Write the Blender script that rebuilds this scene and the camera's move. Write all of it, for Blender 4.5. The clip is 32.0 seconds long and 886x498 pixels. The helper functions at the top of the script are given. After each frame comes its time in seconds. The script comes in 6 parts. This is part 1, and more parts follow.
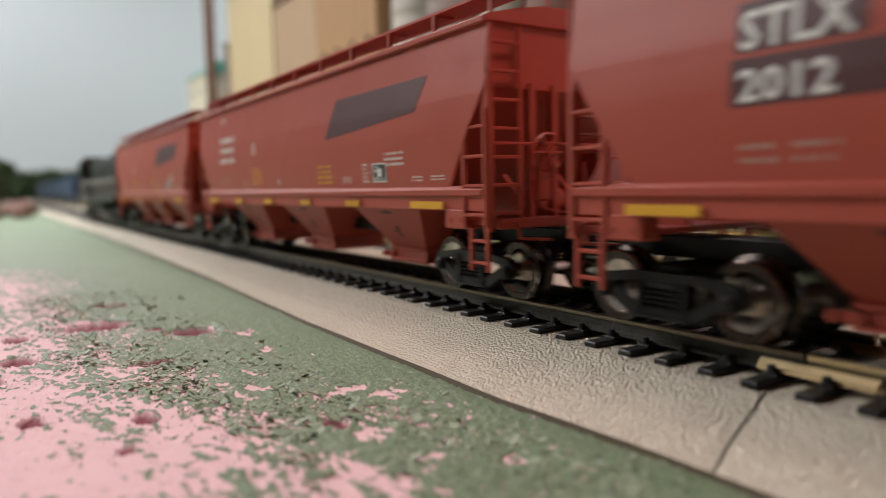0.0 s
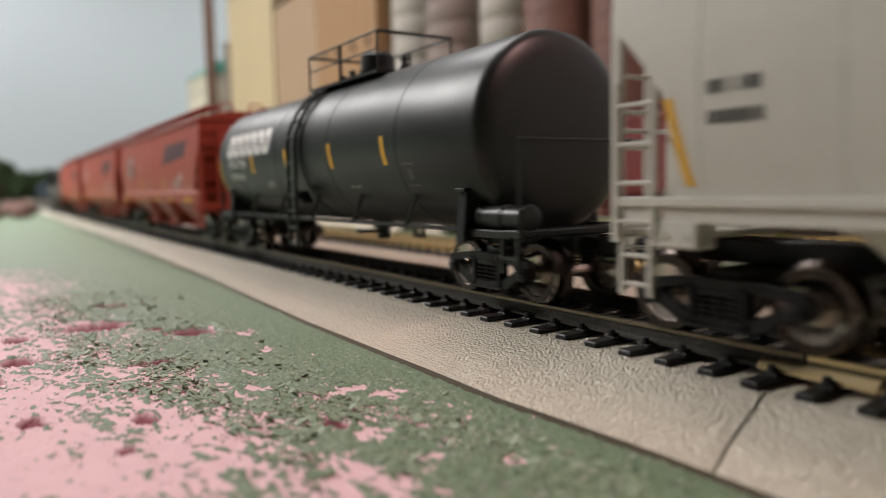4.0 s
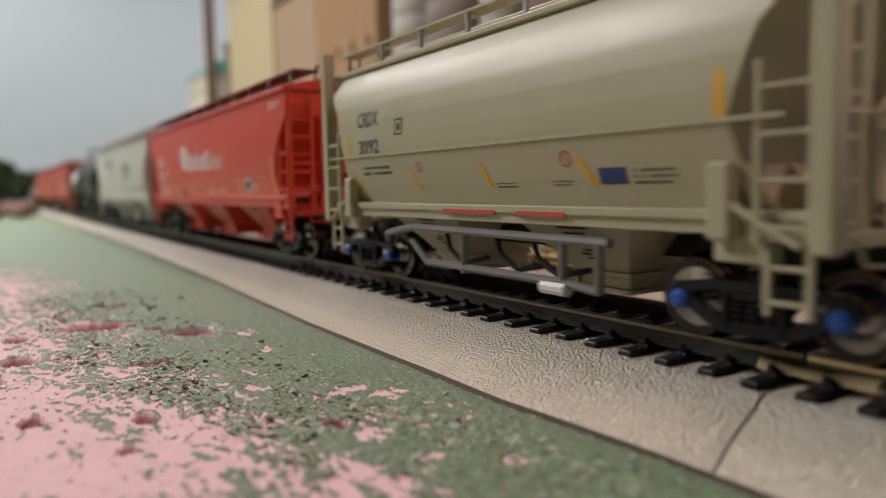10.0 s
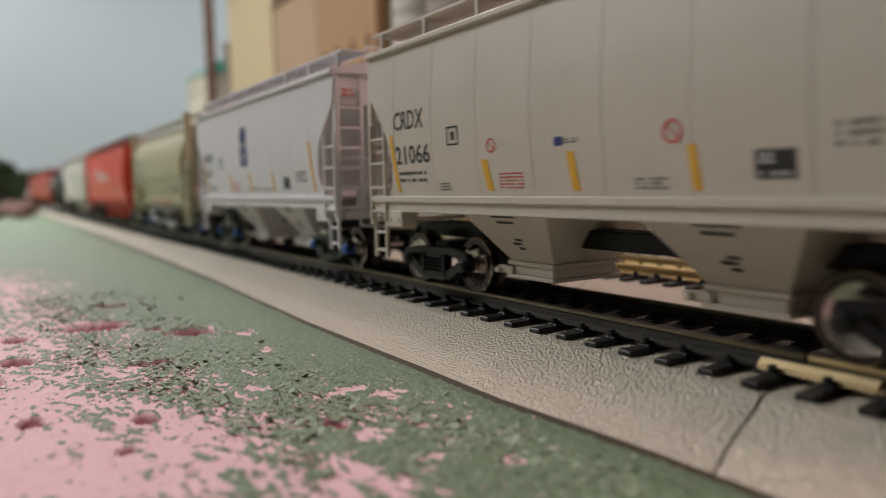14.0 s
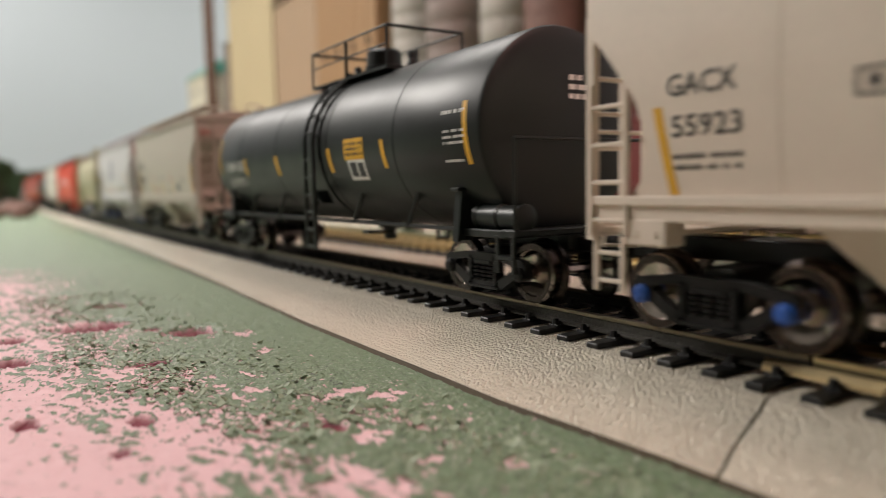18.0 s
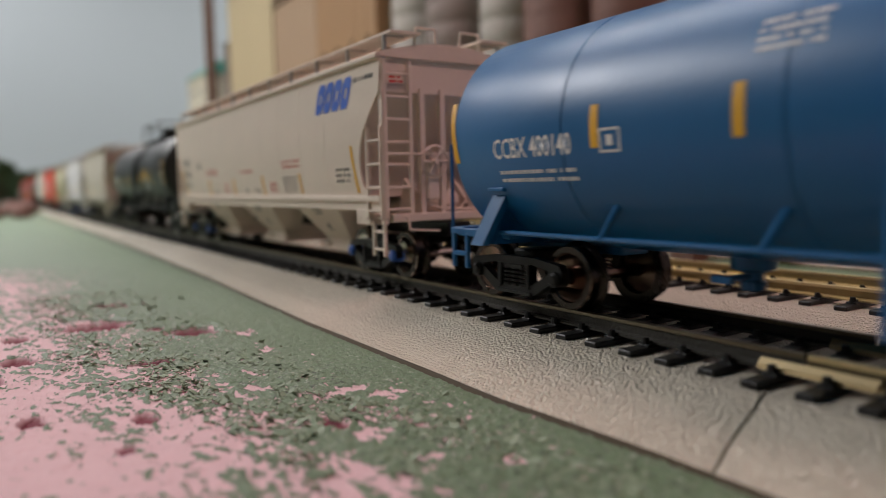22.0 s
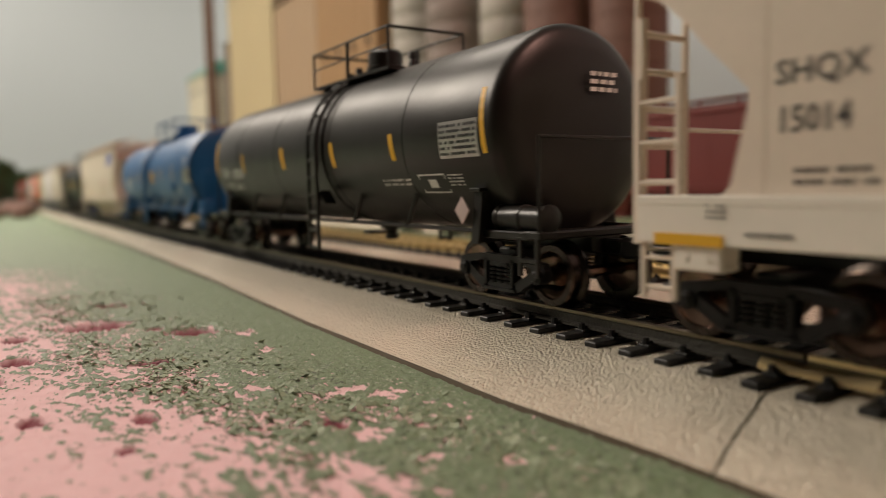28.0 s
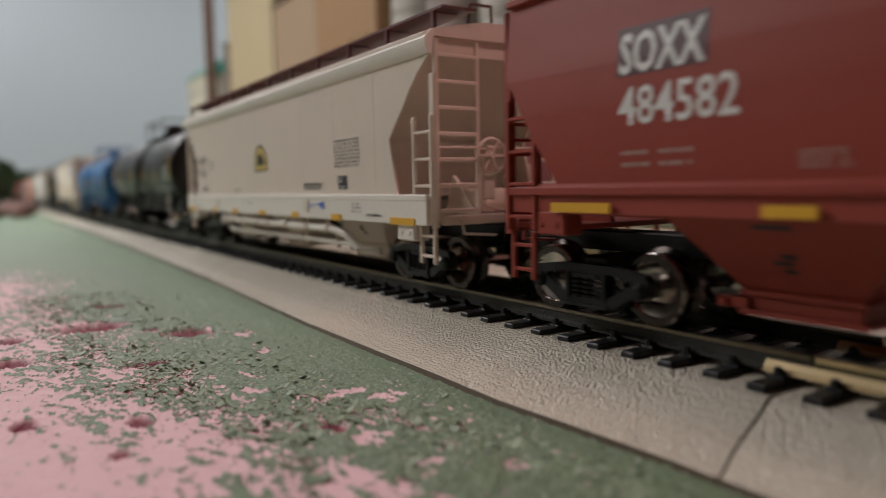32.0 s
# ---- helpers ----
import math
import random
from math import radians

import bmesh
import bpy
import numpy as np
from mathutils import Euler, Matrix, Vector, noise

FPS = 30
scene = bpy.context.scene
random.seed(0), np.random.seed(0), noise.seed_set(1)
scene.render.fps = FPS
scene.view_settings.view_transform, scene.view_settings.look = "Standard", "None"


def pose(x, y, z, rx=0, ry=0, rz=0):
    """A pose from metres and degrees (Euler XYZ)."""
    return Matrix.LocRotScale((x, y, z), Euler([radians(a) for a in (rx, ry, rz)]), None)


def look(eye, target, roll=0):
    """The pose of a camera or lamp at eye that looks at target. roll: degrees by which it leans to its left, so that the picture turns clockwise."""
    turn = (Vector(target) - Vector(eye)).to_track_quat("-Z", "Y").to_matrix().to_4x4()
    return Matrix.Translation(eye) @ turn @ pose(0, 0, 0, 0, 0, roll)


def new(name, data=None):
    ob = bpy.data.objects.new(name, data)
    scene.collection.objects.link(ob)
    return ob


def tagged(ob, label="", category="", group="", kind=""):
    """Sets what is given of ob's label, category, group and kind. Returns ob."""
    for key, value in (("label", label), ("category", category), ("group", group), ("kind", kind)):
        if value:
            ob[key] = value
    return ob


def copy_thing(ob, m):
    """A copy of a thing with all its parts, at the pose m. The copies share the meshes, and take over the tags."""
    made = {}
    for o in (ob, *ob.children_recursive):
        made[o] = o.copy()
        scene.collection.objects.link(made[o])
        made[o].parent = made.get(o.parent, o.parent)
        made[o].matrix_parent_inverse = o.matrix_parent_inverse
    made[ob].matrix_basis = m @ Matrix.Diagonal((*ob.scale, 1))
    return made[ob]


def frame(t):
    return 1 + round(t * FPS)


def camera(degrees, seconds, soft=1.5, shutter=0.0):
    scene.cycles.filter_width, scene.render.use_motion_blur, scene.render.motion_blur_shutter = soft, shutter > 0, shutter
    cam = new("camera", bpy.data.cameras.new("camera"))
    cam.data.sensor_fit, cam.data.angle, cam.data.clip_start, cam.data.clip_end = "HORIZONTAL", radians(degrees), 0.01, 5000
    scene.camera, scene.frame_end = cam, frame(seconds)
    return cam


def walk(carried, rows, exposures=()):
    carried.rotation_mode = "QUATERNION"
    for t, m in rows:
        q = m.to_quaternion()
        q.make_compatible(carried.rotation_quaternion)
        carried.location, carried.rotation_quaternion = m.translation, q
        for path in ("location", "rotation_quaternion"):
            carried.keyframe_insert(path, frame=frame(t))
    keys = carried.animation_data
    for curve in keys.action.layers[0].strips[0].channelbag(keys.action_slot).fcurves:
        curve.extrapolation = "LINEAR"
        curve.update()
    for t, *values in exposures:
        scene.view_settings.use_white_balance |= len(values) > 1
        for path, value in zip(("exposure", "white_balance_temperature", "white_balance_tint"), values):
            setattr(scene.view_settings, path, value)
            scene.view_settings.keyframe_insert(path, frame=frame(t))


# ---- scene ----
# Lengths below are in millimetres unless a line says otherwise; MM turns them into metres.
# The track runs along +y, away from the camera; z = 0 is the top of the rail.
MM = 0.001
XC = 88.4          # centre line of the running track
XB = 144.5         # centre line of the track behind it
BOARD = -9.6       # top of the foam board


def bend(y):
    """Sideways drift of the tracks, which part slightly to the right far down the board."""
    return 0.006 * ((y - 900.0) + math.sqrt((y - 900.0) ** 2 + 300.0 ** 2)) - 0.006 * 48.7


# ---------------------------------------------------------------- camera
YAW, PITCH, ROLL, HIGH = radians(32.96), radians(5.14), -1.19, 20.63
AHEAD = Vector((math.sin(YAW) * math.cos(PITCH), math.cos(YAW) * math.cos(PITCH), -math.sin(PITCH)))


def eye_row(t, push):
    """The camera on the board, eased forward by push millimetres as it refocuses."""
    eye = Vector((0, 0, HIGH)) + AHEAD * push
    return (t, look(eye * MM, (eye + AHEAD * 100) * MM, ROLL))


cam = camera(64.2, 32.0, soft=0.6, shutter=0.45)
cam.data.dof.use_dof = True
cam.data.dof.focus_distance = 0.118
cam.data.dof.aperture_fstop = 14.0
# the picture's own brightness and white balance drift as black cars fill the view
EXPOSE = [(0.0, 0.00, 6500, 10), (3.0, -0.03, 6500, 10), (8.0, -0.18, 6450, 10), (10.0, -0.23, 6500, 10), (12.0, -0.10, 6200, 9), (14.0, -0.32, 6400, 9), (17.0, -0.05, 6800, 10), (18.0, -0.05, 6800, 10), (19.0, -0.18, 6800, 10), (20.0, -0.23, 6600, 10), (21.0, -0.33, 6400, 11), (22.0, -0.46, 6400, 11), (23.0, -0.40, 7100, 11), (24.0, -0.46, 7700, 11), (25.0, -0.42, 8800, 13), (28.0, -0.33, 7700, 11), (29.5, -0.23, 7000, 10), (31.0, -0.33, 6400, 11), (32.0, -0.58, 6400, 11)]
walk(cam, [eye_row(t, d) for t, d in (
    (0.0, 0.0), (12.0, 0.0), (12.5, 0.85), (13.0, 1.05), (13.5, 1.35), (14.0, 0.1), (14.5, -0.3), (16.5, -0.3), (17.0, 0.0),
    (17.5, 0.2), (18.0, 1.25), (18.5, 1.25), (19.0, 1.05), (19.5, 0.1), (20.0, 0.1), (20.5, -0.85), (21.0, -0.85),
    (21.5, 0.4), (22.0, 0.0), (23.0, 0.0), (23.5, -0.3), (24.0, -0.75), (24.5, 0.0), (25.0, 0.75), (25.5, 0.85),
    (27.5, -1.05), (28.0, 0.1), (28.5, 1.05), (29.0, 1.25), (29.5, 1.25), (30.0, 1.65), (32.0, 1.65))], EXPOSE)

# ---------------------------------------------------------------- world and light
world = bpy.data.worlds.new("room_light")
scene.world = world
world.use_nodes = True
world.node_tree.nodes["Background"].inputs[0].default_value = (0.9, 0.95, 1.0, 1)
world.node_tree.nodes["Background"].inputs[1].default_value = 0.01


def unseen_lamp(x, y, z, sx, sy, watts, colour):
    data = bpy.data.lights.new("unseen_lamp", "AREA")
    data.shape, data.size, data.size_y, data.energy, data.color = "RECTANGLE", sx, sy, watts, colour
    ob = new("unseen_lamp", data)
    ob.matrix_world = pose(x, y, z)
    return ob


# Main light, unseen and set well below the ceiling to reach the car sides.
unseen_lamp(-0.62, 1.15, 0.87, 0.6, 0.6, 30.0, (1.0, 0.97, 0.95))
unseen_lamp(0.25, 1.10, 1.42, 0.5, 1.2, 15.5, (1.0, 0.97, 0.96))
# Unseen, added over the far end to brighten the sky backdrop.
unseen_lamp(-0.10, 3.10, 1.42, 0.6, 1.2, 20.0, (1.0, 0.97, 0.96))
# Unseen pinkish lamp behind the camera, added to light the car ends.
unseen_lamp(0.30, -0.70, 1.30, 0.35, 0.35, 13.0, (1.0, 0.59, 0.55))
scene.view_settings.exposure = 0.0

# ---------------------------------------------------------------- materials


def material(name, colour, rough=0.5, metal=0.0, grain=900.0, vary=0.12, bump=0.05, coat=0.0, second=None, patch=90.0):
    """Painted plastic or metal: two scales of colour change, a fine relief and uneven gloss."""
    m = bpy.data.materials.new(name)
    m.use_nodes = True
    nt = m.node_tree
    b = nt.nodes["Principled BSDF"]
    geo = nt.nodes.new("ShaderNodeTexCoord")
    fine = nt.nodes.new("ShaderNodeTexNoise")
    fine.inputs["Scale"].default_value, fine.inputs["Detail"].default_value = grain, 4
    broad = nt.nodes.new("ShaderNodeTexNoise")
    broad.inputs["Scale"].default_value, broad.inputs["Detail"].default_value = patch, 3
    for n in (fine, broad):
        nt.links.new(geo.outputs["Object"], n.inputs["Vector"])
    mix = nt.nodes.new("ShaderNodeMix")
    mix.data_type = "RGBA"
    dark = second or tuple(c * (1 - vary) for c in colour)
    mix.inputs["A"].default_value, mix.inputs["B"].default_value = (*dark, 1), (*[min(1, c * (1 + vary * 0.5)) for c in colour], 1)
    add = nt.nodes.new("ShaderNodeMath")
    add.operation = "MULTIPLY_ADD"
    add.inputs[1].default_value = 0.45
    nt.links.new(fine.outputs["Fac"], add.inputs[0])
    half = nt.nodes.new("ShaderNodeMath")
    half.operation = "MULTIPLY"
    half.inputs[1].default_value = 0.6
    nt.links.new(broad.outputs["Fac"], half.inputs[0])
    nt.links.new(half.outputs[0], add.inputs[2])
    nt.links.new(add.outputs[0], mix.inputs["Factor"])
    nt.links.new(mix.outputs["Result"], b.inputs["Base Color"])
    gl = nt.nodes.new("ShaderNodeMapRange")
    gl.inputs["To Min"].default_value, gl.inputs["To Max"].default_value = max(0.05, rough - 0.08), min(1, rough + 0.1)
    nt.links.new(broad.outputs["Fac"], gl.inputs["Value"])
    nt.links.new(gl.outputs["Result"], b.inputs["Roughness"])
    b.inputs["Metallic"].default_value = metal
    b.inputs["Coat Weight"].default_value = coat
    if bump:
        bp = nt.nodes.new("ShaderNodeBump")
        bp.inputs["Strength"].default_value, bp.inputs["Distance"].default_value = bump, 0.0004
        nt.links.new(fine.outputs["Fac"], bp.inputs["Height"])
        nt.links.new(bp.outputs["Normal"], b.inputs["Normal"])
    return m


OXIDE = material("oxide_red_paint", (0.42, 0.068, 0.041), 0.44)
OXIDE_BROWN = material("brown_red_paint", (0.31, 0.05, 0.032), 0.5)
OXIDE_BROWN.node_tree.nodes["Principled BSDF"].inputs["Specular IOR Level"].default_value = 0.35
OXIDE_DARK = material("dark_oxide_paint", (0.115, 0.03, 0.026), 0.45)
SCARLET = material("scarlet_paint", (0.70, 0.066, 0.032), 0.36)
GREY = material("light_grey_paint", (0.60, 0.57, 0.51), 0.45)
GREYCOOL = material("cool_grey_paint", (0.71, 0.685, 0.70), 0.45)
GREYWARM = material("warm_grey_paint", (0.60, 0.54, 0.465), 0.45)
CREAM = material("cream_paint", (0.77, 0.66, 0.56), 0.45)
# Paler cream of pipes and roof edge; on the sill it paints in light.
CREAM_PALE_LIT = material("pale_cream_and_lit_sill", (0.84, 0.78, 0.70), 0.4)
BEIGE = material("beige_paint", (0.47, 0.43, 0.285), 0.42)
BLACK = material("satin_black_paint", (0.009, 0.0125, 0.0118), 0.38)
BLACK.node_tree.nodes["Principled BSDF"].inputs["Specular IOR Level"].default_value = 0.45
BLACKWARM = material("warm_black_paint", (0.012, 0.0102, 0.0088), 0.36)
BLACKWARM.node_tree.nodes["Principled BSDF"].inputs["Specular IOR Level"].default_value = 0.42
BLUE = material("blue_paint", (0.006, 0.11, 0.29), 0.38)
BLUE.node_tree.nodes["Principled BSDF"].inputs["Specular IOR Level"].default_value = 0.5
PLASTIC = material("black_plastic", (0.007, 0.007, 0.0075), 0.40, bump=0.1)
PLASTIC.node_tree.nodes["Principled BSDF"].inputs["Specular IOR Level"].default_value = 0.3
TIEPLASTIC = material("tie_plastic", (0.006, 0.006, 0.0065), 0.42, bump=0.2)
STEEL = material("nickel_wheel", (0.56, 0.50, 0.46), 0.17, 1.0)
DARKSTEEL = material("bronzed_wheel", (0.24, 0.16, 0.125), 0.2, 1.0)
BRASS = material("brass_rail", (0.86, 0.70, 0.40), 0.36, 1.0, vary=0.3, patch=200)
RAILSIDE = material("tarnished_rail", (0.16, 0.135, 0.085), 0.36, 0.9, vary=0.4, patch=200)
YELLOW = material("reflector_yellow", (0.75, 0.40, 0.02), 0.5)
WHITE = material("white_print", (0.78, 0.76, 0.73), 0.5)
WORN_WHITE = material("worn_white_print", (0.46, 0.30, 0.26), 0.55)
INK = material("black_print", (0.02, 0.02, 0.022), 0.5)
NAVY = material("navy_print", (0.02, 0.04, 0.16), 0.5)
ROYAL = material("royal_print", (0.03, 0.12, 0.55), 0.5)
LEAF = material("green_print", (0.18, 0.45, 0.05), 0.5)
REDINK = material("red_print", (0.6, 0.06, 0.05), 0.5)
CAPBLUE = material("blue_bearing_cap", (0.02, 0.10, 0.42), 0.4)
MAROON = material("maroon_print", (0.085, 0.026, 0.03), 0.45)
SILVER = material("silver_grate", (0.42, 0.41, 0.39), 0.35, 0.6)

# ---------------------------------------------------------------- mesh helpers


def part(name, bm, mat, parent=None, label="", smooth=True, sharp=0.6):
    """Links a bmesh, given in millimetres, as one mesh object under a thing or a part."""
    for v in bm.verts:
        v.co *= MM
    bm.normal_update()
    if smooth:
        for f in bm.faces:
            f.smooth = True
        for e in bm.edges:
            if len(e.link_faces) == 2 and e.calc_face_angle(0) > sharp:
                e.smooth = False
    me = bpy.data.meshes.new(name)
    bm.to_mesh(me)
    bm.free()
    for one in (mat if isinstance(mat, (list, tuple)) else [mat]):
        me.materials.append(one)
    ob = new(name, me)
    if parent is not None:
        ob.parent = parent
    if label:
        ob["label"] = label
    return ob


def again(ob, m, parent=None):
    """Another object on the same mesh."""
    o = new(ob.name.split(".")[0], ob.data)
    o.parent = parent if parent is not None else ob.parent
    o.matrix_basis = m
    if "label" in ob:
        o["label"] = ob["label"]
    return o


def at(x, y, z, rx=0, ry=0, rz=0):
    return pose(x * MM, y * MM, z * MM, rx, ry, rz)


def empty(name, m=None):
    ob = new(name)
    ob.empty_display_size = 0.02
    if m is not None:
        ob.matrix_world = m
    return ob


def box(bm, x0, x1, y0, y1, z0, z1, bev=0.0):
    r = bmesh.ops.create_cube(bm, size=1)
    for v in r["verts"]:
        v.co = Vector(((x0 + x1) / 2 + v.co.x * (x1 - x0), (y0 + y1) / 2 + v.co.y * (y1 - y0), (z0 + z1) / 2 + v.co.z * (z1 - z0)))
    if bev:
        es = {e for v in r["verts"] for e in v.link_edges}
        bmesh.ops.bevel(bm, geom=list(es), offset=bev, segments=1, affect="EDGES")


def rod(bm, a, b, r, seg=8, r2=None):
    a, b = Vector(a), Vector(b)
    d = b - a
    m = Matrix.Translation((a + b) / 2) @ d.to_track_quat("Z", "Y").to_matrix().to_4x4()
    bmesh.ops.create_cone(bm, cap_ends=True, segments=seg, radius1=r, radius2=r if r2 is None else r2, depth=d.length, matrix=m)


def pipe(bm, pts, r, seg=7):
    for a, b in zip(pts, pts[1:]):
        rod(bm, a, b, r, seg)


def plate(bm, poly, lo, hi, axis="x"):
    """A flat plate: the outline poly (two coordinates) drawn out from lo to hi along axis."""
    def put(p, w):
        return {"x": (w, p[0], p[1]), "y": (p[0], w, p[1]), "z": (p[0], p[1], w)}[axis]
    a = [bm.verts.new(put(p, lo)) for p in poly]
    b = [bm.verts.new(put(p, hi)) for p in poly]
    n = len(poly)
    fs = [bm.faces.new(a), bm.faces.new(b[::-1])]
    for i in range(n):
        fs.append(bm.faces.new((a[i], b[i], b[(i + 1) % n], a[(i + 1) % n])))
    bmesh.ops.recalc_face_normals(bm, faces=fs)


def lathe(bm, prof, seg=48, axis="y"):
    """Rings of (radius, distance) round an axis through the origin."""
    rings = []
    for r, d in prof:
        if r < 1e-4:
            c = [bm.verts.new((0, d, 0) if axis == "y" else ((0, 0, d) if axis == "z" else (d, 0, 0)))]
        else:
            c = []
            for k in range(seg):
                a = 2 * math.pi * k / seg
                u, w = r * math.cos(a), r * math.sin(a)
                c.append(bm.verts.new((u, d, w) if axis == "y" else ((u, w, d) if axis == "z" else (d, u, w))))
        rings.append(c)
    fs = []
    for p, q in zip(rings, rings[1:]):
        for k in range(seg):
            i, j = k, (k + 1) % seg
            if len(p) == 1:
                fs.append(bm.faces.new((p[0], q[j], q[i])))
            elif len(q) == 1:
                fs.append(bm.faces.new((p[i], p[j], q[0])))
            else:
                fs.append(bm.faces.new((p[i], p[j], q[j], q[i])))
    bmesh.ops.recalc_face_normals(bm, faces=fs)


# ---------------------------------------------------------------- the train's way
RUN = ((0.0, -151.8), (1.0, -50.3), (2.0, 47.3), (3.0, 140.8), (3.5, 188.7), (4.5, 283.5), (5.5, 377.5), (6.0, 422.5), (6.5, 463.9),
       (7.0, 505.8), (7.5, 545.4), (8.0, 583.2), (8.5, 621.6), (9.0, 660.8), (9.5, 698.7), (10.0, 735.7), (10.5, 768.8),
       (11.0, 798.0), (11.5, 829.8), (12.0, 863.5), (12.5, 898.8), (13.0, 933.5), (13.5, 965.8), (14.0, 997.7), (14.5, 1030.5),
       (15.5, 1096.5), (16.5, 1164.9), (17.0, 1199.7), (17.5, 1234.1), (18.0, 1269.0), (18.5, 1303.6), (19.0, 1337.7),
       (19.5, 1369.9), (20.0, 1400.9), (20.5, 1430.0), (21.0, 1458.0), (21.5, 1485.3), (22.0, 1513.3), (22.5, 1542.3),
       (23.0, 1571.6), (23.5, 1601.7), (24.0, 1632.5), (24.5, 1663.0), (25.0, 1692.0), (25.5, 1721.5), (26.5, 1780.0),
       (27.5, 1837.0), (28.0, 1866.0), (28.5, 1895.5), (29.0, 1922.5), (29.5, 1948.5), (30.0, 1975.2), (30.5, 2002.3), (31.0, 2032.4),
       (31.5, 2065.4), (32.0, 2099.0))


def run_at(t):
    for (a, u), (b, w) in zip(RUN, RUN[1:]):
        if a <= t <= b:
            return u + (w - u) * (t - a) / (b - a)
    return RUN[-1][1]


TRAIN = []          # (thing, place in the train, half its truck spacing)
WHEELSETS = []
WHEELFACE = material("blackened_wheel_rim", (0.055, 0.045, 0.04), 0.25, 1.0, vary=0.4, patch=250)


def car_pose(y, half):
    a, b = bend(y - half), bend(y + half)
    return at(XC + (a + b) / 2, y, 0, 0, 0, math.degrees(math.atan2(-(b - a), 2 * half)))


# ---------------------------------------------------------------- trucks


def wheelset(parent, y, metal):
    bm = bmesh.new()
    rod(bm, (-11, 0, 0), (11, 0, 0), 1.0, 8)
    prof = [(0.9, -9.7), (1.5, -9.6), (1.7, -8.6), (3.9, -9.25), (4.1, -9.6), (5.1, -9.6), (5.25, -9.4), (5.2, -7.4), (6.0, -6.9), (5.9, -6.3), (4.2, -6.4), (3.9, -7.2), (1.2, -7.0)]
    lathe(bm, prof, 28, "x")
    lathe(bm, [(r, -d) for r, d in prof], 28, "x")
    for f in bm.faces:
        c = f.calc_center_median()
        q = math.hypot(c.y, c.z)
        f.normal_update()
        f.material_index = 0 if q < 4.0 or (5.1 < q < 5.24 and abs(f.normal.x) > 0.3) else 1
    ob = part("wheelset", bm, [metal, WHEELFACE], parent, "metal wheel pair on an axle")
    ob.matrix_basis = at(0, y, 5.25)
    WHEELSETS.append(ob)
    return ob


def truck(parent, y, metal=STEEL, cap=PLASTIC, base=20.8):
    """A two-axle freight truck with cast side frames, springs and bearing caps."""
    tr = empty("truck")
    tr.parent = parent
    tr.matrix_basis = at(0, y, 0)
    h = base / 2
    for s in (-1, 1):
        bm = bmesh.new()
        x0, x1 = sorted((s * 10.9, s * 12.5))
        # bowed upper chord over the bearings, tension members, columns and spring seat of the casting
        plate(bm, [(-h - 1.6, 6.4), (-h - 0.9, 7.5), (-5.2, 8.3), (5.2, 8.3), (h + 0.9, 7.5), (h + 1.6, 6.4), (h + 1.3, 4.7), (h - 1.3, 4.9), (h - 1.8, 6.5), (4.8, 7.1), (-4.8, 7.1), (-h + 1.8, 6.5), (-h + 1.3, 4.9), (-h - 1.3, 4.7)], x0, x1)
        for e in (-1, 1):
            plate(bm, [(e * (h - 0.3), 4.8), (e * (h - 1.5), 6.0), (e * 4.2, 3.4), (e * 4.2, 2.0), (e * 5.3, 2.0)], x0, x1)
            box(bm, x0, x1, *sorted((e * 3.2, e * 4.3)), 2.2, 7.6)
            box(bm, *sorted((s * 12.4, s * 12.8)), *sorted((e * 3.4, e * 4.1)), 2.8, 7.0)
        plate(bm, [(-4.9, 3.2), (-4.4, 1.8), (4.4, 1.8), (4.9, 3.2)], x0, x1)
        box(bm, *sorted((s * 12.4, s * 12.9)), -4.6, 4.6, 1.9, 2.4)
        part("side_frame", bm, PLASTIC, tr)
        for k in (-2.1, 0.0, 2.1):
            bm = bmesh.new()
            for i in range(5):
                rod(bm, (s * 11.8, k, 3.2 + i * 0.72), (s * 11.8, k, 3.62 + i * 0.72), 0.95, 8)
            part("spring", bm, PLASTIC, tr)
        bm = bmesh.new()
        box(bm, x0 + 0.1, x1 - 0.3, -3.1, 3.1, 6.4, 7.9)
        box(bm, *sorted((s * 12.0, s * 12.7)), -2.4, 2.4, 6.3, 6.9)
        part("bolster_end", bm, PLASTIC, tr)
        for e in (-1, 1):
            bm = bmesh.new()
            rod(bm, (s * 10.4, e * h, 5.25), (s * 13.0, e * h, 5.25), 1.4, 12, 1.3)
            rod(bm, (s * 13.0, e * h, 5.25), (s * 13.4, e * h, 5.25), 1.1, 10, 0.7)
            part("bearing_cap", bm, cap, tr)
    bm = bmesh.new()
    box(bm, -10.5, 10.5, -2.6, 2.6, 6.6, 9.4, 0.4)
    part("bolster", bm, PLASTIC, tr)
    for e in (-1, 1):
        wheelset(tr, e * h, metal)
    return tr


def coupler(parent, y, e, mat=PLASTIC):
    bm = bmesh.new()
    box(bm, -1.3, 1.3, *sorted((y, y + e * 5.5)), 8.6, 11.2, 0.3)
    box(bm, -2.4, 1.0, *sorted((y + e * 5.0, y + e * 8.6)), 8.2, 11.6, 0.6)
    box(bm, 1.0, 2.6, *sorted((y + e * 5.4, y + e * 7.2)), 8.4, 11.4, 0.5)
    rod(bm, (0.5, y + e * 7.5, 8.2), (1.2, y + e * 7.0, 3.0), 0.3, 6)
    part("coupler", bm, mat, parent, "dark knuckle coupler")


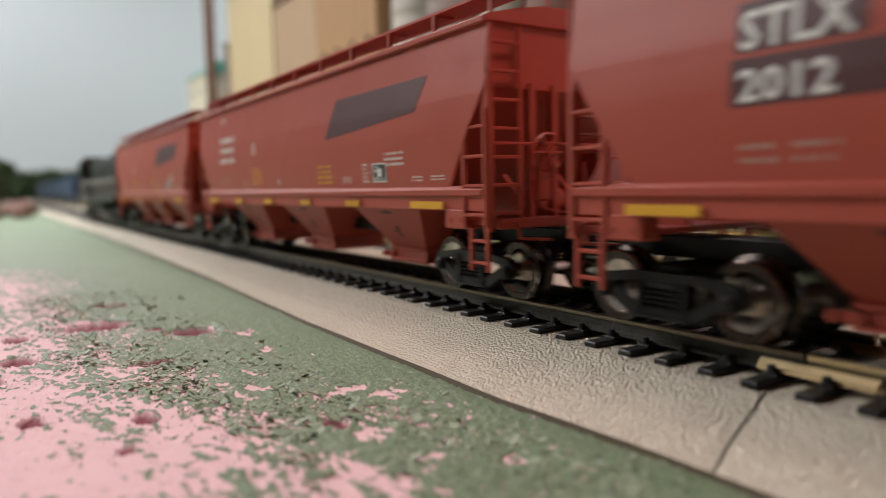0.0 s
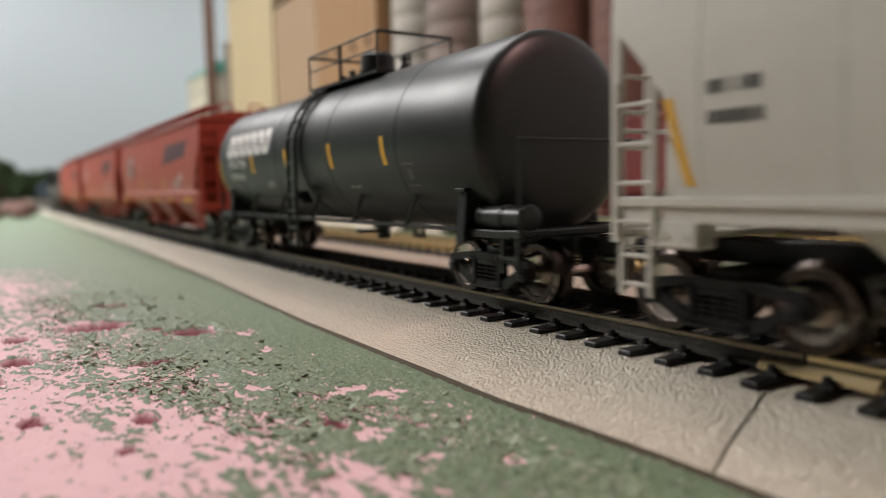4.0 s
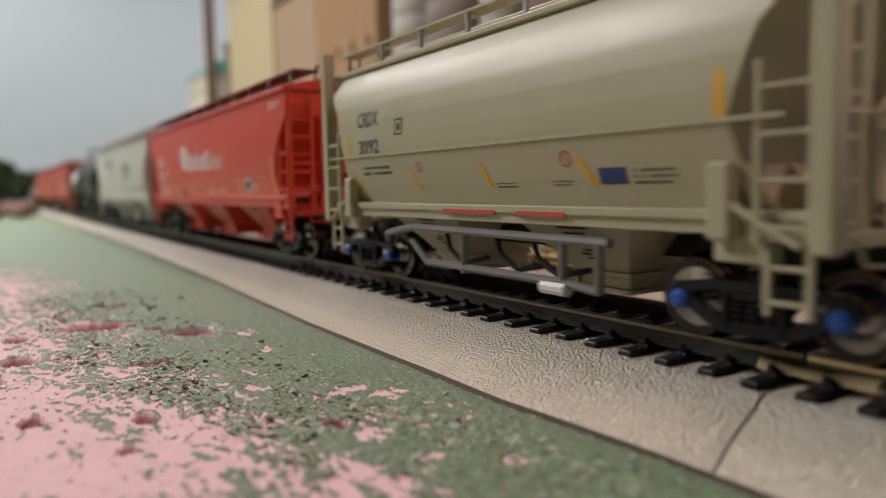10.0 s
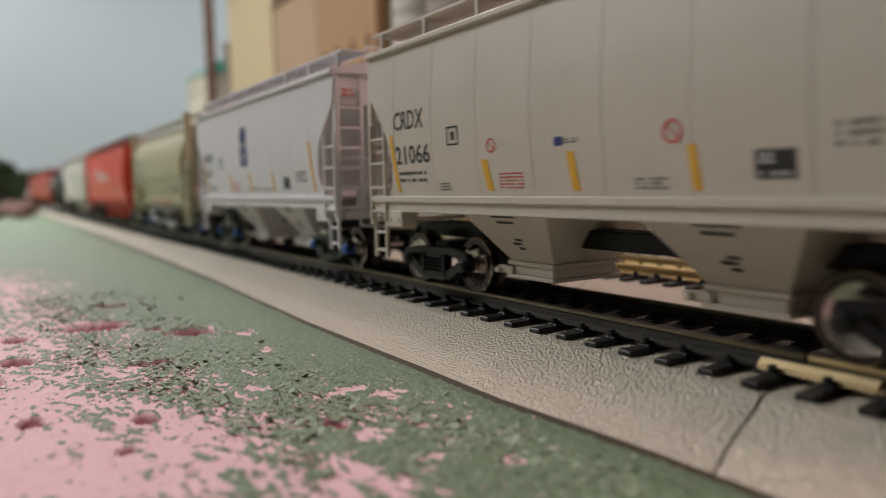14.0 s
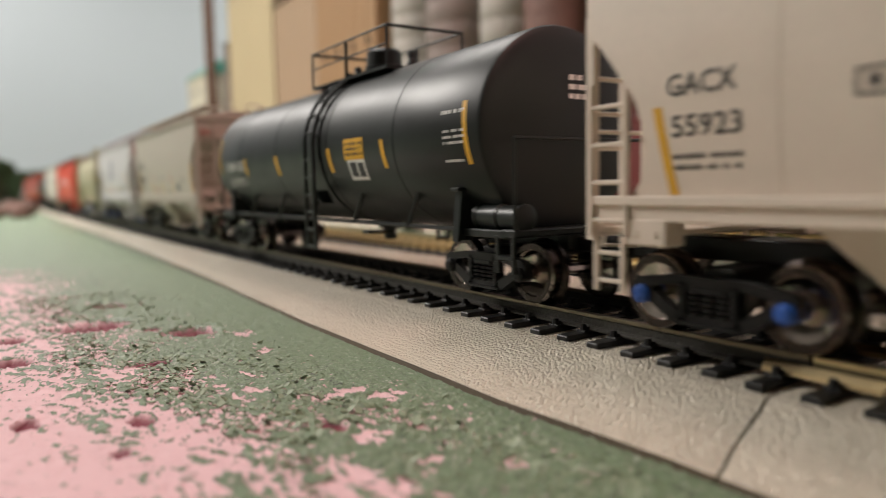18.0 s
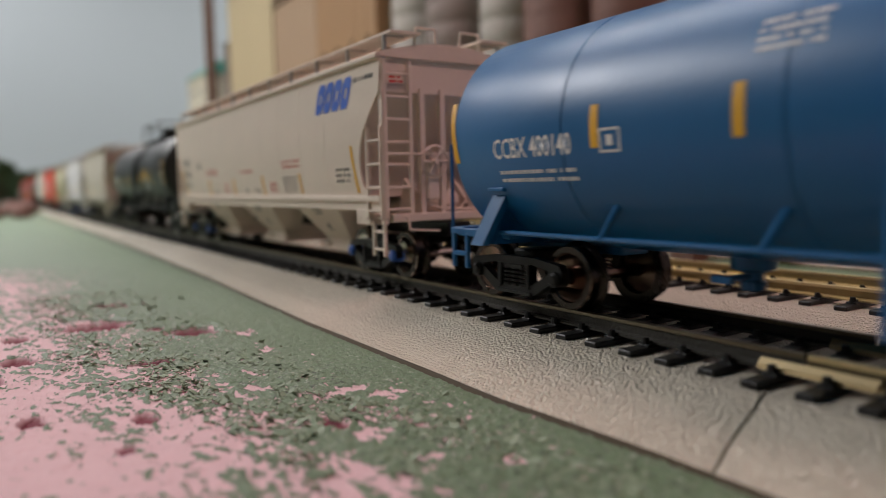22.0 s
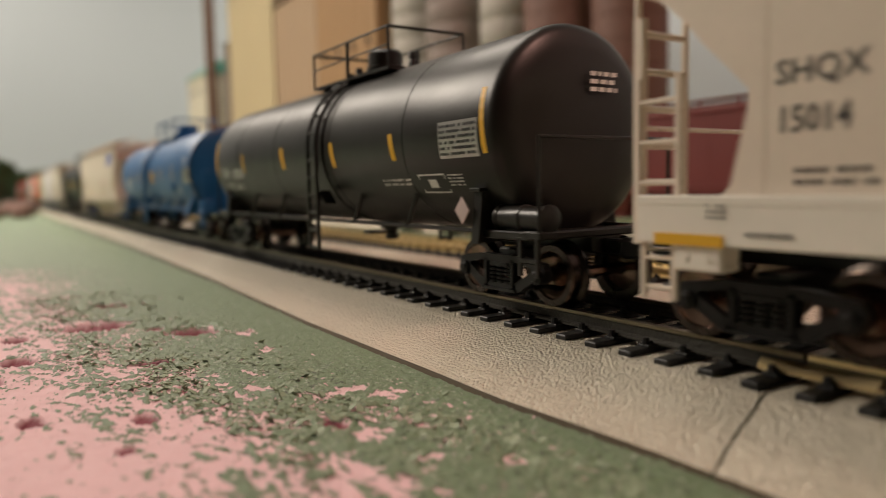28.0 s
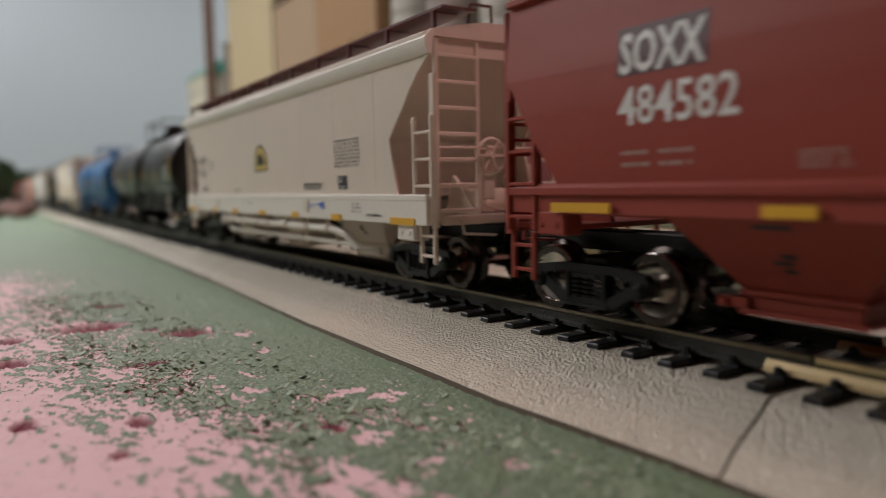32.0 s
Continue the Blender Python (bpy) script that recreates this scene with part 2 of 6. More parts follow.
def ladder(parent, name, mat, a, b, low, high, rungs, along, r=0.33):
    """Two stiles from low to high with rungs between; a and b are (x, y) of the stiles."""
    bm = bmesh.new()
    if along == "y":
        box(bm, a[0] - 0.36, a[0] + 0.36, a[1] - 0.42, a[1] + 0.42, low, high, 0.12)
    else:
        box(bm, a[0] - 0.42, a[0] + 0.42, a[1] - 0.36, a[1] + 0.36, low, high, 0.12)
    lad = part(name, bm, mat, parent)
    stile = again(lad, at(b[0] - a[0], b[1] - a[1], 0), lad)
    stile.name = "stile"
    first = None
    for k in range(rungs):
        z = low + (high - low) * (k + 0.4) / rungs
        if first is None:
            bm = bmesh.new()
            rod(bm, (a[0], a[1], 0), (b[0], b[1], 0), r, 6)
            first = part("rung", bm, mat, lad)
            first.matrix_basis = at(0, 0, z)
        else:
            again(first, at(0, 0, z), lad)
    return lad

# ---------------------------------------------------------------- covered hoppers


def profile_at(prof, z):
    for (w0, z0), (w1, z1) in zip(prof, prof[1:]):
        if z0 <= z <= z1:
            return w0 + (w1 - w0) * (z - z0) / max(1e-6, z1 - z0)
    return prof[-1][0] if z > prof[-1][1] else prof[0][0]


FLAT = [(17.6, 18.3), (17.7, 26), (17.7, 36), (17.7, 47.6)]
BULGE = [(16.9, 18.3), (17.5, 22), (18.0, 27), (18.2, 32), (18.1, 37), (17.8, 42), (17.4, 47.6)]
ROUND = [(17.0, 18.3), (17.5, 22), (17.9, 27), (18.0, 31), (17.8, 36), (17.3, 41), (16.8, 47.6)]
TEAR = [(14.4, 16.8), (16.3, 21.5), (18.1, 27.2), (18.3, 31), (18.1, 35), (17.5, 39), (16.3, 43), (14.4, 46.4)]


def hopper(name, label, y0, half, tcen, prof, paint, endpaint, seams=(), eave=47.6, peak=51.4, cut=11.0, knee=36.0, curved=True,
           chutes=3, sill=(15.4, 18.3), metal=STEEL, cap=PLASTIC, ladder_paint=None, walk_paint=None, sill_tone=None,
           deep_sill=False, post=None, ends=None):
    """A covered hopper car. y0: its centre in the train; half: half its length at the eaves; tcen: half the truck spacing."""
    lp = ladder_paint or paint
    car = empty(name)
    tagged(car, label, "freight car", "cars of the train")
    TRAIN.append((car, y0, tcen))

    if prof is BULGE:
        knee = 40.6
        ends = ((18.3, 21.0, 25.0, 31.0, 36.0, 40.6), tuple(half - d for d in (6.8, 9.2, 10.2, 8.4, 4.3, 0.0)))

    def yend(z):
        if ends:
            return float(np.interp(z, ends[0], ends[1]))
        if z >= knee:
            return half
        k = (knee - z) / (knee - prof[0][1])
        return half - cut * (math.sin(k * math.pi / 2) if curved else k)

    zs = [z for w, z in prof]
    dense = sorted(set(zs + [prof[0][1] + (prof[-1][1] - prof[0][1]) * k / 10 for k in range(11)] + [knee]))
    # inner body with slope sheets and roof
    bm = bmesh.new()
    rim = [(profile_at(prof, z) - 0.35, z, yend(z) - (0.8 + 0.28 * max(0, knee - z))) for z in dense]
    top = prof[-1][0]
    rim += [(top + 0.5, eave + 0.2, half), (top + 0.5, eave + 1.0, half), (top - 1.2, eave + 1.5, half), (top * 0.62, eave + (peak - eave) * 0.72, half), (top * 0.3, eave + (peak - eave) * 0.95, half), (0.0, peak, half)]
    cols = []
    for s in (-1, 1):
        cols.append([[bm.verts.new((s * w, e * y, z)) for w, z, y in rim] for e in (-1, 1)])
    fs = []
    for s in (0, 1):
        for a in range(len(rim) - 1):
            fs.append(bm.faces.new((cols[s][0][a], cols[s][1][a], cols[s][1][a + 1], cols[s][0][a + 1])))
    for e in (0, 1):
        for a in range(len(rim) - 1):
            fs.append(bm.faces.new((cols[0][e][a], cols[1][e][a], cols[1][e][a + 1], cols[0][e][a + 1])))
    fs.append(bm.faces.new((cols[0][0][0], cols[0][1][0], cols[1][1][0], cols[1][0][0])))
    bmesh.ops.remove_doubles(bm, verts=bm.verts, dist=0.001)
    bmesh.ops.recalc_face_normals(bm, faces=bm.faces)
    for f in bm.faces:
        if abs(f.normal.y) > 0.3:
            f.material_index = 1
    part("body", bm, [paint, endpaint], car)
    # side sheets, one for each panel
    cuts = [-1e9, *seams, 1e9]
    for s in (-1, 1):
        for u, w in zip(cuts, cuts[1:]):
            bm = bmesh.new()
            rows = []
            for z in dense:
                a, b = max(u + 0.055, -yend(z)), min(w - 0.055, yend(z))
                x = profile_at(prof, z)
                rows.append([bm.verts.new((s * x, a, z)), bm.verts.new((s * x, b, z)), bm.verts.new((s * (x - 0.6), b, z)), bm.verts.new((s * (x - 0.6), a, z))])
            for p, q in zip(rows, rows[1:]):
                for k in range(4):
                    bm.faces.new((p[k], p[(k + 1) % 4], q[(k + 1) % 4], q[k]))
            bm.faces.new(rows[0])
            bm.faces.new(rows[-1][::-1])
            bmesh.ops.recalc_face_normals(bm, faces=bm.faces)
            part("side_panel", bm, paint, car)
        # eave strip and side sill
        bm = bmesh.new()
        box(bm, *sorted((s * (top - 0.3), s * (top + 0.9))), -half, half, eave - 0.2, eave + 0.9, 0.2)
        part("eave_strip", bm, paint, car)
        bm = bmesh.new()
        we = max(15.6, prof[0][0])
        lo, hi = sill
        box(bm, *sorted((s * (we - 1.6), s * (we + 1.0))), -half + 0.8, half - 0.8, hi - 0.9, hi + 0.35, 0.15)
        box(bm, *sorted((s * (we - 1.2), s * (we + (0.9 if deep_sill else 0.35)))), -half + 0.8, half - 0.8, lo, hi - 0.5, 0.15)
        part("side_sill", bm, sill_tone or paint, car)
        # bolster web under the sill
        for e in (-1, 1):
            bm = bmesh.new()
            yy = e * (half - 9.5)
            box(bm, *sorted((s * (we - 3.2), s * (we + 0.5))), yy - 3.4, yy + 3.4, lo - 3.2, lo + 0.4, 0.3)
            rod(bm, (s * (we + 0.4), yy - 1.6, lo - 1.6), (s * (we + 0.7), yy - 1.6, lo - 1.6), 0.5, 8)
            rod(bm, (s * (we + 0.4), yy + 1.6, lo - 1.6), (s * (we + 0.7), yy + 1.6, lo - 1.6), 0.5, 8)
            part("jacking_pad", bm, sill_tone or paint, car)
    # chutes below the sill
    span, tw, bw = (42.0, 12.6, 5.4) if chutes == 2 else (48.4, 15.2 if curved else 17.0, 7.0)
    for k in range(chutes):
        yc = (k - (chutes - 1) / 2) * span
        bm = bmesh.new()
        zt, zb = sill[1] - 1.2, 6.4
        up = [bm.verts.new((sx * 15.8, yc + sy * tw, zt)) for sx, sy in ((-1, -1), (1, -1), (1, 1), (-1, 1))]
        lowv = [bm.verts.new((sx * 7.4, yc + sy * bw, zb)) for sx, sy in ((-1, -1), (1, -1), (1, 1), (-1, 1))]
        for a in range(4):
            bm.faces.new((up[a], up[(a + 1) % 4], lowv[(a + 1) % 4], lowv[a]))
        bm.faces.new(up)
        bm.faces.new(lowv[::-1])
        bmesh.ops.recalc_face_normals(bm, faces=bm.faces)
        ch = part("chute", bm, paint, car)
        bm = bmesh.new()
        box(bm, -8.2, 8.2, yc - bw - 0.8, yc + bw + 0.8, 6.0, 6.8, 0.15)
        part("outlet_flange", bm, paint, ch)
        bm = bmesh.new()
        box(bm, -7.6, 7.6, yc - bw - 0.2, yc + bw + 0.2, 4.2, 6.05, 0.2)
        part("outlet_neck", bm, paint, ch)
        bm = bmesh.new()
        box(bm, -8.4, 8.4, yc - bw - 0.9, yc + bw + 0.9, 3.6, 4.3, 0.15)
        part("outlet_gate", bm, paint, ch)
        bm = bmesh.new()
        rod(bm, (-9.6, yc + bw + 2.4, 5.0), (9.6, yc + bw + 2.4, 5.0), 0.55, 8)
        part("gate_shaft", bm, paint, ch)
        for s in (-1, 1):
            bm = bmesh.new()
            box(bm, s * 8.0 - 0.5, s * 8.0 + 0.5, yc + bw - 0.6, yc + bw + 3.6, 4.3, 5.7, 0.15)
            part("shaft_bracket", bm, paint, ch)
        # stencilled marks on the chute, facing the track side
        bm = bmesh.new()
        dx, dz = 15.8 - 7.4, zt - zb
        for a, b, c in ((0.16, 0.0, 3.4), (0.26, 0.3, 2.4), (0.55, -0.4, 1.0), (0.62, 0.5, 1.2), (0.70, 0.0, 0.8)):
            x0, z0 = -15.8 + dx * a, zt - dz * a
            x1, z1 = -15.8 + dx * (a + 0.045), zt - dz * (a + 0.045)
            bm.faces.new([bm.verts.new(v) for v in ((x0 - 0.06, yc + b + c, z0 - 0.04), (x0 - 0.06, yc + b - c, z0 - 0.04), (x1 - 0.06, yc + b - c, z1 - 0.04), (x1 - 0.06, yc + b + c, z1 - 0.04))])
        part("stencil", bm, INK, ch, smooth=False)
    # centre sill, end decks, posts
    bm = bmesh.new()
    box(bm, -3, 3, -half - 3.0, half + 3.0, 9.4, 12.6, 0.2)
    part("centre_sill", bm, PLASTIC, car)
    for e in (-1, 1):
        bm = bmesh.new()
        box(bm, -15.8, 15.8, *sorted((e * (half - 0.4), e * (half + 1.6))), 13.0, 14.8, 0.2)
        box(bm, -15.8, 15.8, *sorted((e * (half - 13.0), e * (half + 0.5))), 13.6, 14.4, 0.1)
        part("end_sill", bm, endpaint, car)
        for s in (-1, 1):
            bm = bmesh.new()
            box(bm, s * 17.0 - 0.5, s * 17.0 + 0.5, e * half - 0.7, e * half + 0.7, 12.6, knee + 2)
            part("corner_post", bm, lp, car)
            bm = bmesh.new()
            box(bm, s * 2.6 - 5.0, s * 2.6 - 3.8, *sorted((e * (half - 1.6), e * (half - 0.2))), 14.4, knee + 1)
            if prof is FLAT and ends:
                bm.free()
            else:
                part("end_post", bm, endpaint, car)
            ladder(car, "side_ladder", lp, (s * 17.5, e * (half - 0.2)), (s * 17.5, e * (half - 6.4)), 13.4, 33.5, 4, "y")
            ladder(car, "end_ladder", lp, (s * 16.8, e * (half + 0.6)), (s * (7.6 if deep_sill else 10.6), e * (half + 0.6)), 13.8, eave - 0.5, 7, "x", 0.45 if deep_sill else 0.33)
            ladder(car, "stirrup_step", lp, (s * 16.8, e * (half - 0.6)), (s * 16.8, e * (half - 5.4)), 5.6, 13.2, 2, "y")
        bm = bmesh.new()
        rod(bm, (-16.5, e * (half + 0.8), 27.5), (16.5, e * (half + 0.8), 27.5), 0.3, 6)
        part("grab_rail", bm, lp, car)
        coupler(car, e * (half + 2.0), e)
        # slope-sheet braces standing on the end deck
        for s in (-1, 1):
            bm = bmesh.new()
            plate(bm, [(e * (half - 12.0), 14.4), (e * (half - 2.4), 14.4), (e * (half - 2.0), 16.0), (e * (half - 9.0), 22.5)], s * 6.6 - 0.4, s * 6.6 + 0.4, "x")
            part("slope_brace", bm, endpaint, car)
            bm = bmesh.new()
            pipe(bm, [(s * 15.6, e * (half - 0.4), 14.6), (s * 12.4, e * (half + 1.8), 14.0), (s * 12.4, e * (half + 2.6), 11.4), (s * 5.0, e * (half + 2.6), 10.8)], 0.28, 6)
            part("uncoupling_lever", bm, lp, car)
    # brake gear on the end that faces back
    bm = bmesh.new()
    rod(bm, (-6.0, -half + 6.5, 17.2), (4.6, -half + 6.5, 17.2), 2.5, 16)
    rod(bm, (-6.8, -half + 6.5, 17.2), (-6.0, -half + 6.5, 17.2), 1.6, 16, 2.5)
    rod(bm, (4.6, -half + 6.5, 17.2), (5.4, -half + 6.5, 17.2), 2.5, 16, 1.6)
    part("air_reservoir", bm, endpaint, car)
    bm = bmesh.new()
    rod(bm, (8.2, -half + 5.0, 16.6), (12.8, -half + 5.0, 16.6), 1.9, 14)
    rod(bm, (12.8, -half + 5.0, 16.6), (14.4, -half + 5.0, 16.6), 0.5, 8)
    part("brake_cylinder", bm, endpaint, car)
    bm = bmesh.new()
    box(bm, 6.6, 9.8, -half + 1.2, -half + 3.6, 14.4, 18.4, 0.4)
    box(bm, 7.2, 9.2, -half + 0.6, -half + 1.4, 15.2, 17.4, 0.3)
    part("control_valve", bm, endpaint, car)
    bm = bmesh.new()
    pipe(bm, [(-7.5, -half + 0.6, 20.0), (-5.2, -half + 0.4, 16.4), (-1.0, -half + 0.4, 15.4), (8.0, -half + 1.0, 15.2)], 0.26, 6)
    pipe(bm, [(4.0, -half + 3.0, 15.0), (9.5, -half + 4.0, 20.0), (11.0, -half + 6.5, 24.5)], 0.3, 6)
    part("brake_rod", bm, endpaint, car)
    bm = bmesh.new()
    lathe(bm, [(3.2, -0.2), (3.6, 0.1), (3.2, 0.4)], 24, "y")
    for k in range(3):
        a = k * math.pi / 3
        rod(bm, (3.2 * math.cos(a), 0.1, 3.2 * math.sin(a)), (-3.2 * math.cos(a), 0.1, -3.2 * math.sin(a)), 0.3, 6)
    rod(bm, (0, 1.8, 0), (0, -0.6, 0), 0.6, 8)
    box(bm, -1.6, 1.6, 0.8, 2.8, -8.5, 2.0, 0.4)
    bw_ = part("brake_wheel", bm, endpaint, car)
    bw_.matrix_basis = at(-5.0, -half - 1.6, 26.0)
    # roof walk with posts, hatches
    wp = walk_paint or paint
    bm = bmesh.new()
    for s in (-1, 1):
        box(bm, *sorted((s * 8.0, s * (top - 2.0))), -half - 1.5, half + 1.5, peak + 1.2, peak + 1.7)
    part("roof_walk", bm, wp, car)
    for e in (-1, 1):
        for s in (-1, 1):
            bm = bmesh.new()
            pipe(bm, [(s * 3.0, e * (half - 0.5), peak - 0.4), (s * 3.4, e * (half - 0.2), peak + 3.0), (s * 8.2, e * (half - 0.2), peak + 3.0), (s * 8.6, e * (half - 0.5), peak - 1.0)], 0.3)
            part("roof_grab_iron", bm, wp, car)
    n = int(half / 8.5)
    for k in range(n + 1):
        yy = -half + 2 + (2 * half - 4) * k / n
        for s in (-1, 1):
            bm = bmesh.new()
            wx = s * (top - 2.4)
            box(bm, wx - 0.35, wx + 0.35, yy - 0.4, yy + 0.4, eave + 0.7, peak + 1.5)
            box(bm, *sorted((wx, s * 10.2)), yy - 0.35, yy + 0.35, peak + 1.0, peak + 1.4)
            part("walk_bracket", bm, post or wp, car)
    bm = bmesh.new()
    box(bm, -5.0, 5.0, -half + 7, half - 7, peak - 0.6, peak + 0.9, 0.3)
    part("hatch", bm, endpaint, car)
    for e in (-1, 1):
        truck(car, e * tcen, metal, cap)
    return car


def side_x(prof, z):
    return -profile_at(prof, z)


def decal(parent, name, mat, prof, poly, label="", lift=0.06):
    """A flat print on the near side: outline of (y, z) pairs, following the side's curve."""
    bm = bmesh.new()
    zs = [p[1] for p in poly]
    vs = [bm.verts.new((side_x(prof, z) - lift, y, z)) for y, z in poly]
    f = bm.faces.new(vs)
    f.normal_update()
    if f.normal.x > 0:
        f.normal_flip()
    z = min(zs) + 1.2
    while z < max(zs):
        bmesh.ops.bisect_plane(bm, geom=bm.verts[:] + bm.edges[:] + bm.faces[:], plane_co=(0, 0, z), plane_no=(0, 0, 1))
        z += 1.2
    for v in bm.verts:
        v.co.x = side_x(prof, v.co.z) - lift
    return part(name, bm, mat, parent, label, smooth=False)


def bars(parent, name, mat, prof, y, z, w, h, rows, label="", fill=0.46, lift=0.06):
    """Unreadable small print: rows of plain bars; y is the edge farther from the camera."""
    bm = bmesh.new()
    random.seed(int(abs(y * 7 + z * 13)))
    step = h / rows
    for k in range(rows):
        zz = z + h - (k + 0.5) * step
        u = y
        while u > y - w + 0.25:
            ln = min(random.uniform(0.35, 0.8), u - (y - w))
            t = step * fill / 2
            vs = [bm.verts.new((side_x(prof, q) - lift, p, q)) for p, q in ((u, zz - t), (u, zz + t), (u - ln, zz + t), (u - ln, zz - t))]
            bm.faces.new(vs)
            u -= ln + random.choice((0.22, 0.25, 0.3, 0.3, 0.9))
    return part(name, bm, mat, parent, label, smooth=False)


def words(parent, name, mat, prof, text, y, z, height, width=None, bold=0.0, label="", spacing=1.0):
    """Lettering on the near side; y is where it begins (farther from the camera), z its foot."""
    cu = bpy.data.curves.new("lettering", "FONT")
    cu.body, cu.size, cu.offset, cu.resolution_u, cu.space_character = text, 1.0, bold, 2, spacing
    ob = bpy.data.objects.new("lettering", cu)
    scene.collection.objects.link(ob)
    bpy.context.view_layer.update()
    me = bpy.data.meshes.new_from_object(ob.evaluated_get(bpy.context.evaluated_depsgraph_get()))
    bpy.data.objects.remove(ob)
    bpy.data.curves.remove(cu)
    xs = [v.co.x for v in me.vertices]
    ys = [v.co.y for v in me.vertices]
    k = height / max(1e-6, max(ys) - min(ys)) if text.isupper() or text.isdigit() else height / 0.72
    kx = k if width is None else width / max(1e-6, max(xs) - min(xs))
    x0 = min(xs)
    for v in me.vertices:
        yy, zz = y - (v.co.x - x0) * kx, z + v.co.y * k
        v.co = Vector((side_x(prof, zz) - 0.07, yy, zz)) * MM
    bm = bmesh.new()
    bm.from_mesh(me)
    zz = min(v.co.z for v in bm.verts) + 0.8 * MM
    while zz < max(v.co.z for v in bm.verts):
        bmesh.ops.bisect_plane(bm, geom=bm.verts[:] + bm.edges[:] + bm.faces[:], plane_co=(0, 0, zz), plane_no=(0, 0, 1))
        zz += 0.8 * MM
    for v in bm.verts:
        v.co.x = (side_x(prof, v.co.z / MM) - 0.07) * MM
    bm.to_mesh(me)
    bm.free()
    me.update()
    me.materials.append(mat)
    o = new(name, me)
    o.parent = parent
    if label:
        o["label"] = label
    return o


# ---------------------------------------------------------------- tank cars


def tank_car(name, label, y0, half, tcen, paint, zc=30.0, rad=18.4, ladder_at=0.0, platform=(22.0, 5.0), metal=DARKSTEEL, jacket=False, outlet=None, saddle=1.5, lean=0.0):
    """A tank car on stub sills. half: half the length of the tank with its heads."""
    car = empty(name)
    tagged(car, label, "freight car", "cars of the train")
    TRAIN.append((car, y0, tcen))
    bm = bmesh.new()
    head = 4.2
    prof = [(0, -half), (rad * 0.45, -half + 0.35), (rad * 0.75, -half + 0.95), (rad * 0.91, -half + 1.9), (rad * 0.98, -half + 3.0), (rad, -half + head)]
    if jacket:
        prof = [(0, -half - 1.2), (rad * 0.3, -half - 1.1), (rad * 0.6, -half - 0.75), (rad * 0.85, -half - 0.25), (rad * 0.95, -half + 0.1), (rad * 0.985, -half + 0.4), (rad, -half + 0.9)]
    seam = [-half * 0.62, -half * 0.2, half * 0.25, half * 0.66]
    mid = []
    for s in seam:
        mid += [(rad, s - 0.25), (rad - 0.12, s - 0.1), (rad - 0.12, s + 0.1), (rad, s + 0.25)]
    lathe(bm, prof + mid + [(r, -d) for r, d in prof[::-1]], 64, "y")
    ob = part("tank", bm, paint, car)
    ob.matrix_basis = at(0, 0, zc)
    # stub sills, end decks, bolsters
    for e in (-1, 1):
        bm = bmesh.new()
        box(bm, -3.2, 3.2, *sorted((e * (tcen - 16), e * (half + 5.0))), 8.8, 12.2, 0.3)
        part("stub_sill", bm, paint, car)
        bm = bmesh.new()
        box(bm, -15.5, 15.5, *sorted((e * (half + 1.2), e * (half + 5.6))), 11.6, 13.0, 0.3)
        for s in (-1, 1):
            box(bm, *sorted((s * 13.6, s * 15.5)), *sorted((e * (half - 12), e * (half + 3))), 11.4, 12.8, 0.2)
        part("end_deck", bm, paint, car)
        for s in (-1, 1):
            bm = bmesh.new()
            ym = e * (half - 10 + (1.2 if lean else 0))
            plate(bm, [(s * 4, 10.5), (s * 16.8, 10.6), (s * 15.0, 18.4), (s * 12.2, 16.5), (s * 4, 12.5)], ym - min(saddle, 1.5), ym + min(saddle, 1.5), "y")
            sl = []
            for z, xa, xb, yo in ((10.4, 17.4, 18.8, lean), (19.6, 14.2, 15.6, -lean)) if lean else ((10.4, 16.2, 17.0, 0), (19.6, 15.2, 16.0, 0)):
                sl.append([bm.verts.new((s * x, ym + yo + d * (saddle + 0.3), z)) for x, d in ((xa, -1), (xb, -1), (xb, 1), (xa, 1))])
            fs = [bm.faces.new(sl[0]), bm.faces.new(sl[1][::-1])] + [bm.faces.new((sl[0][i], sl[1][i], sl[1][(i + 1) % 4], sl[0][(i + 1) % 4])) for i in range(4)]
            bmesh.ops.recalc_face_normals(bm, faces=fs)
            box(bm, *sorted((s * 14.0, s * 16.9)), ym - lean - saddle - 0.7, ym - lean + saddle + 0.7, 19.4, 20.1, 0.15)
            part("saddle", bm, paint, car)
            ladder(car, "stirrup_step", paint, (s * 15.2, e * (half + 4.6)), (s * 15.2, e * (half + 0.4)), 5.6, 12.0, 1, "y", 0.5)
            # hand rail up the end
            bm = bmesh.new()
            pipe(bm, [(s * 15.2, e * (half + 5.0), 12.8), (s * 15.2, e * (half + 5.0), 28.0), (0.0, e * (half + 5.0), 28.0)], 0.32)
            part("end_rail", bm, paint, car)
            # running pipe along the foot of the tank
            bm = bmesh.new()
            if e > 0:
                pipe(bm, [(s * 15.8, -half + 10, 12.6), (s * 15.8, half - 10, 12.6)], 0.42)
                for k in range(5):
                    yy = -49.4 + k * 24.7
                    pipe(bm, [(s * 15.9, yy, 12.4), (s * 14.6, yy - 2.4, zc - 10.8)], 0.55)
                part("side_rail", bm, paint, car)
            else:
                bm.free()
        bm = bmesh.new()
        lathe(bm, [(0.0, 7.5), (1.7, 7.4), (2.35, 7.0), (2.35, 6.4), (2.1, 6.3), (2.1, 1.3), (2.35, 1.2), (2.35, 0.5), (2.1, 0.4), (2.1, -4.6), (2.35, -4.7), (2.35, -5.2), (1.7, -5.5), (0.0, -5.6)], 20, "y")
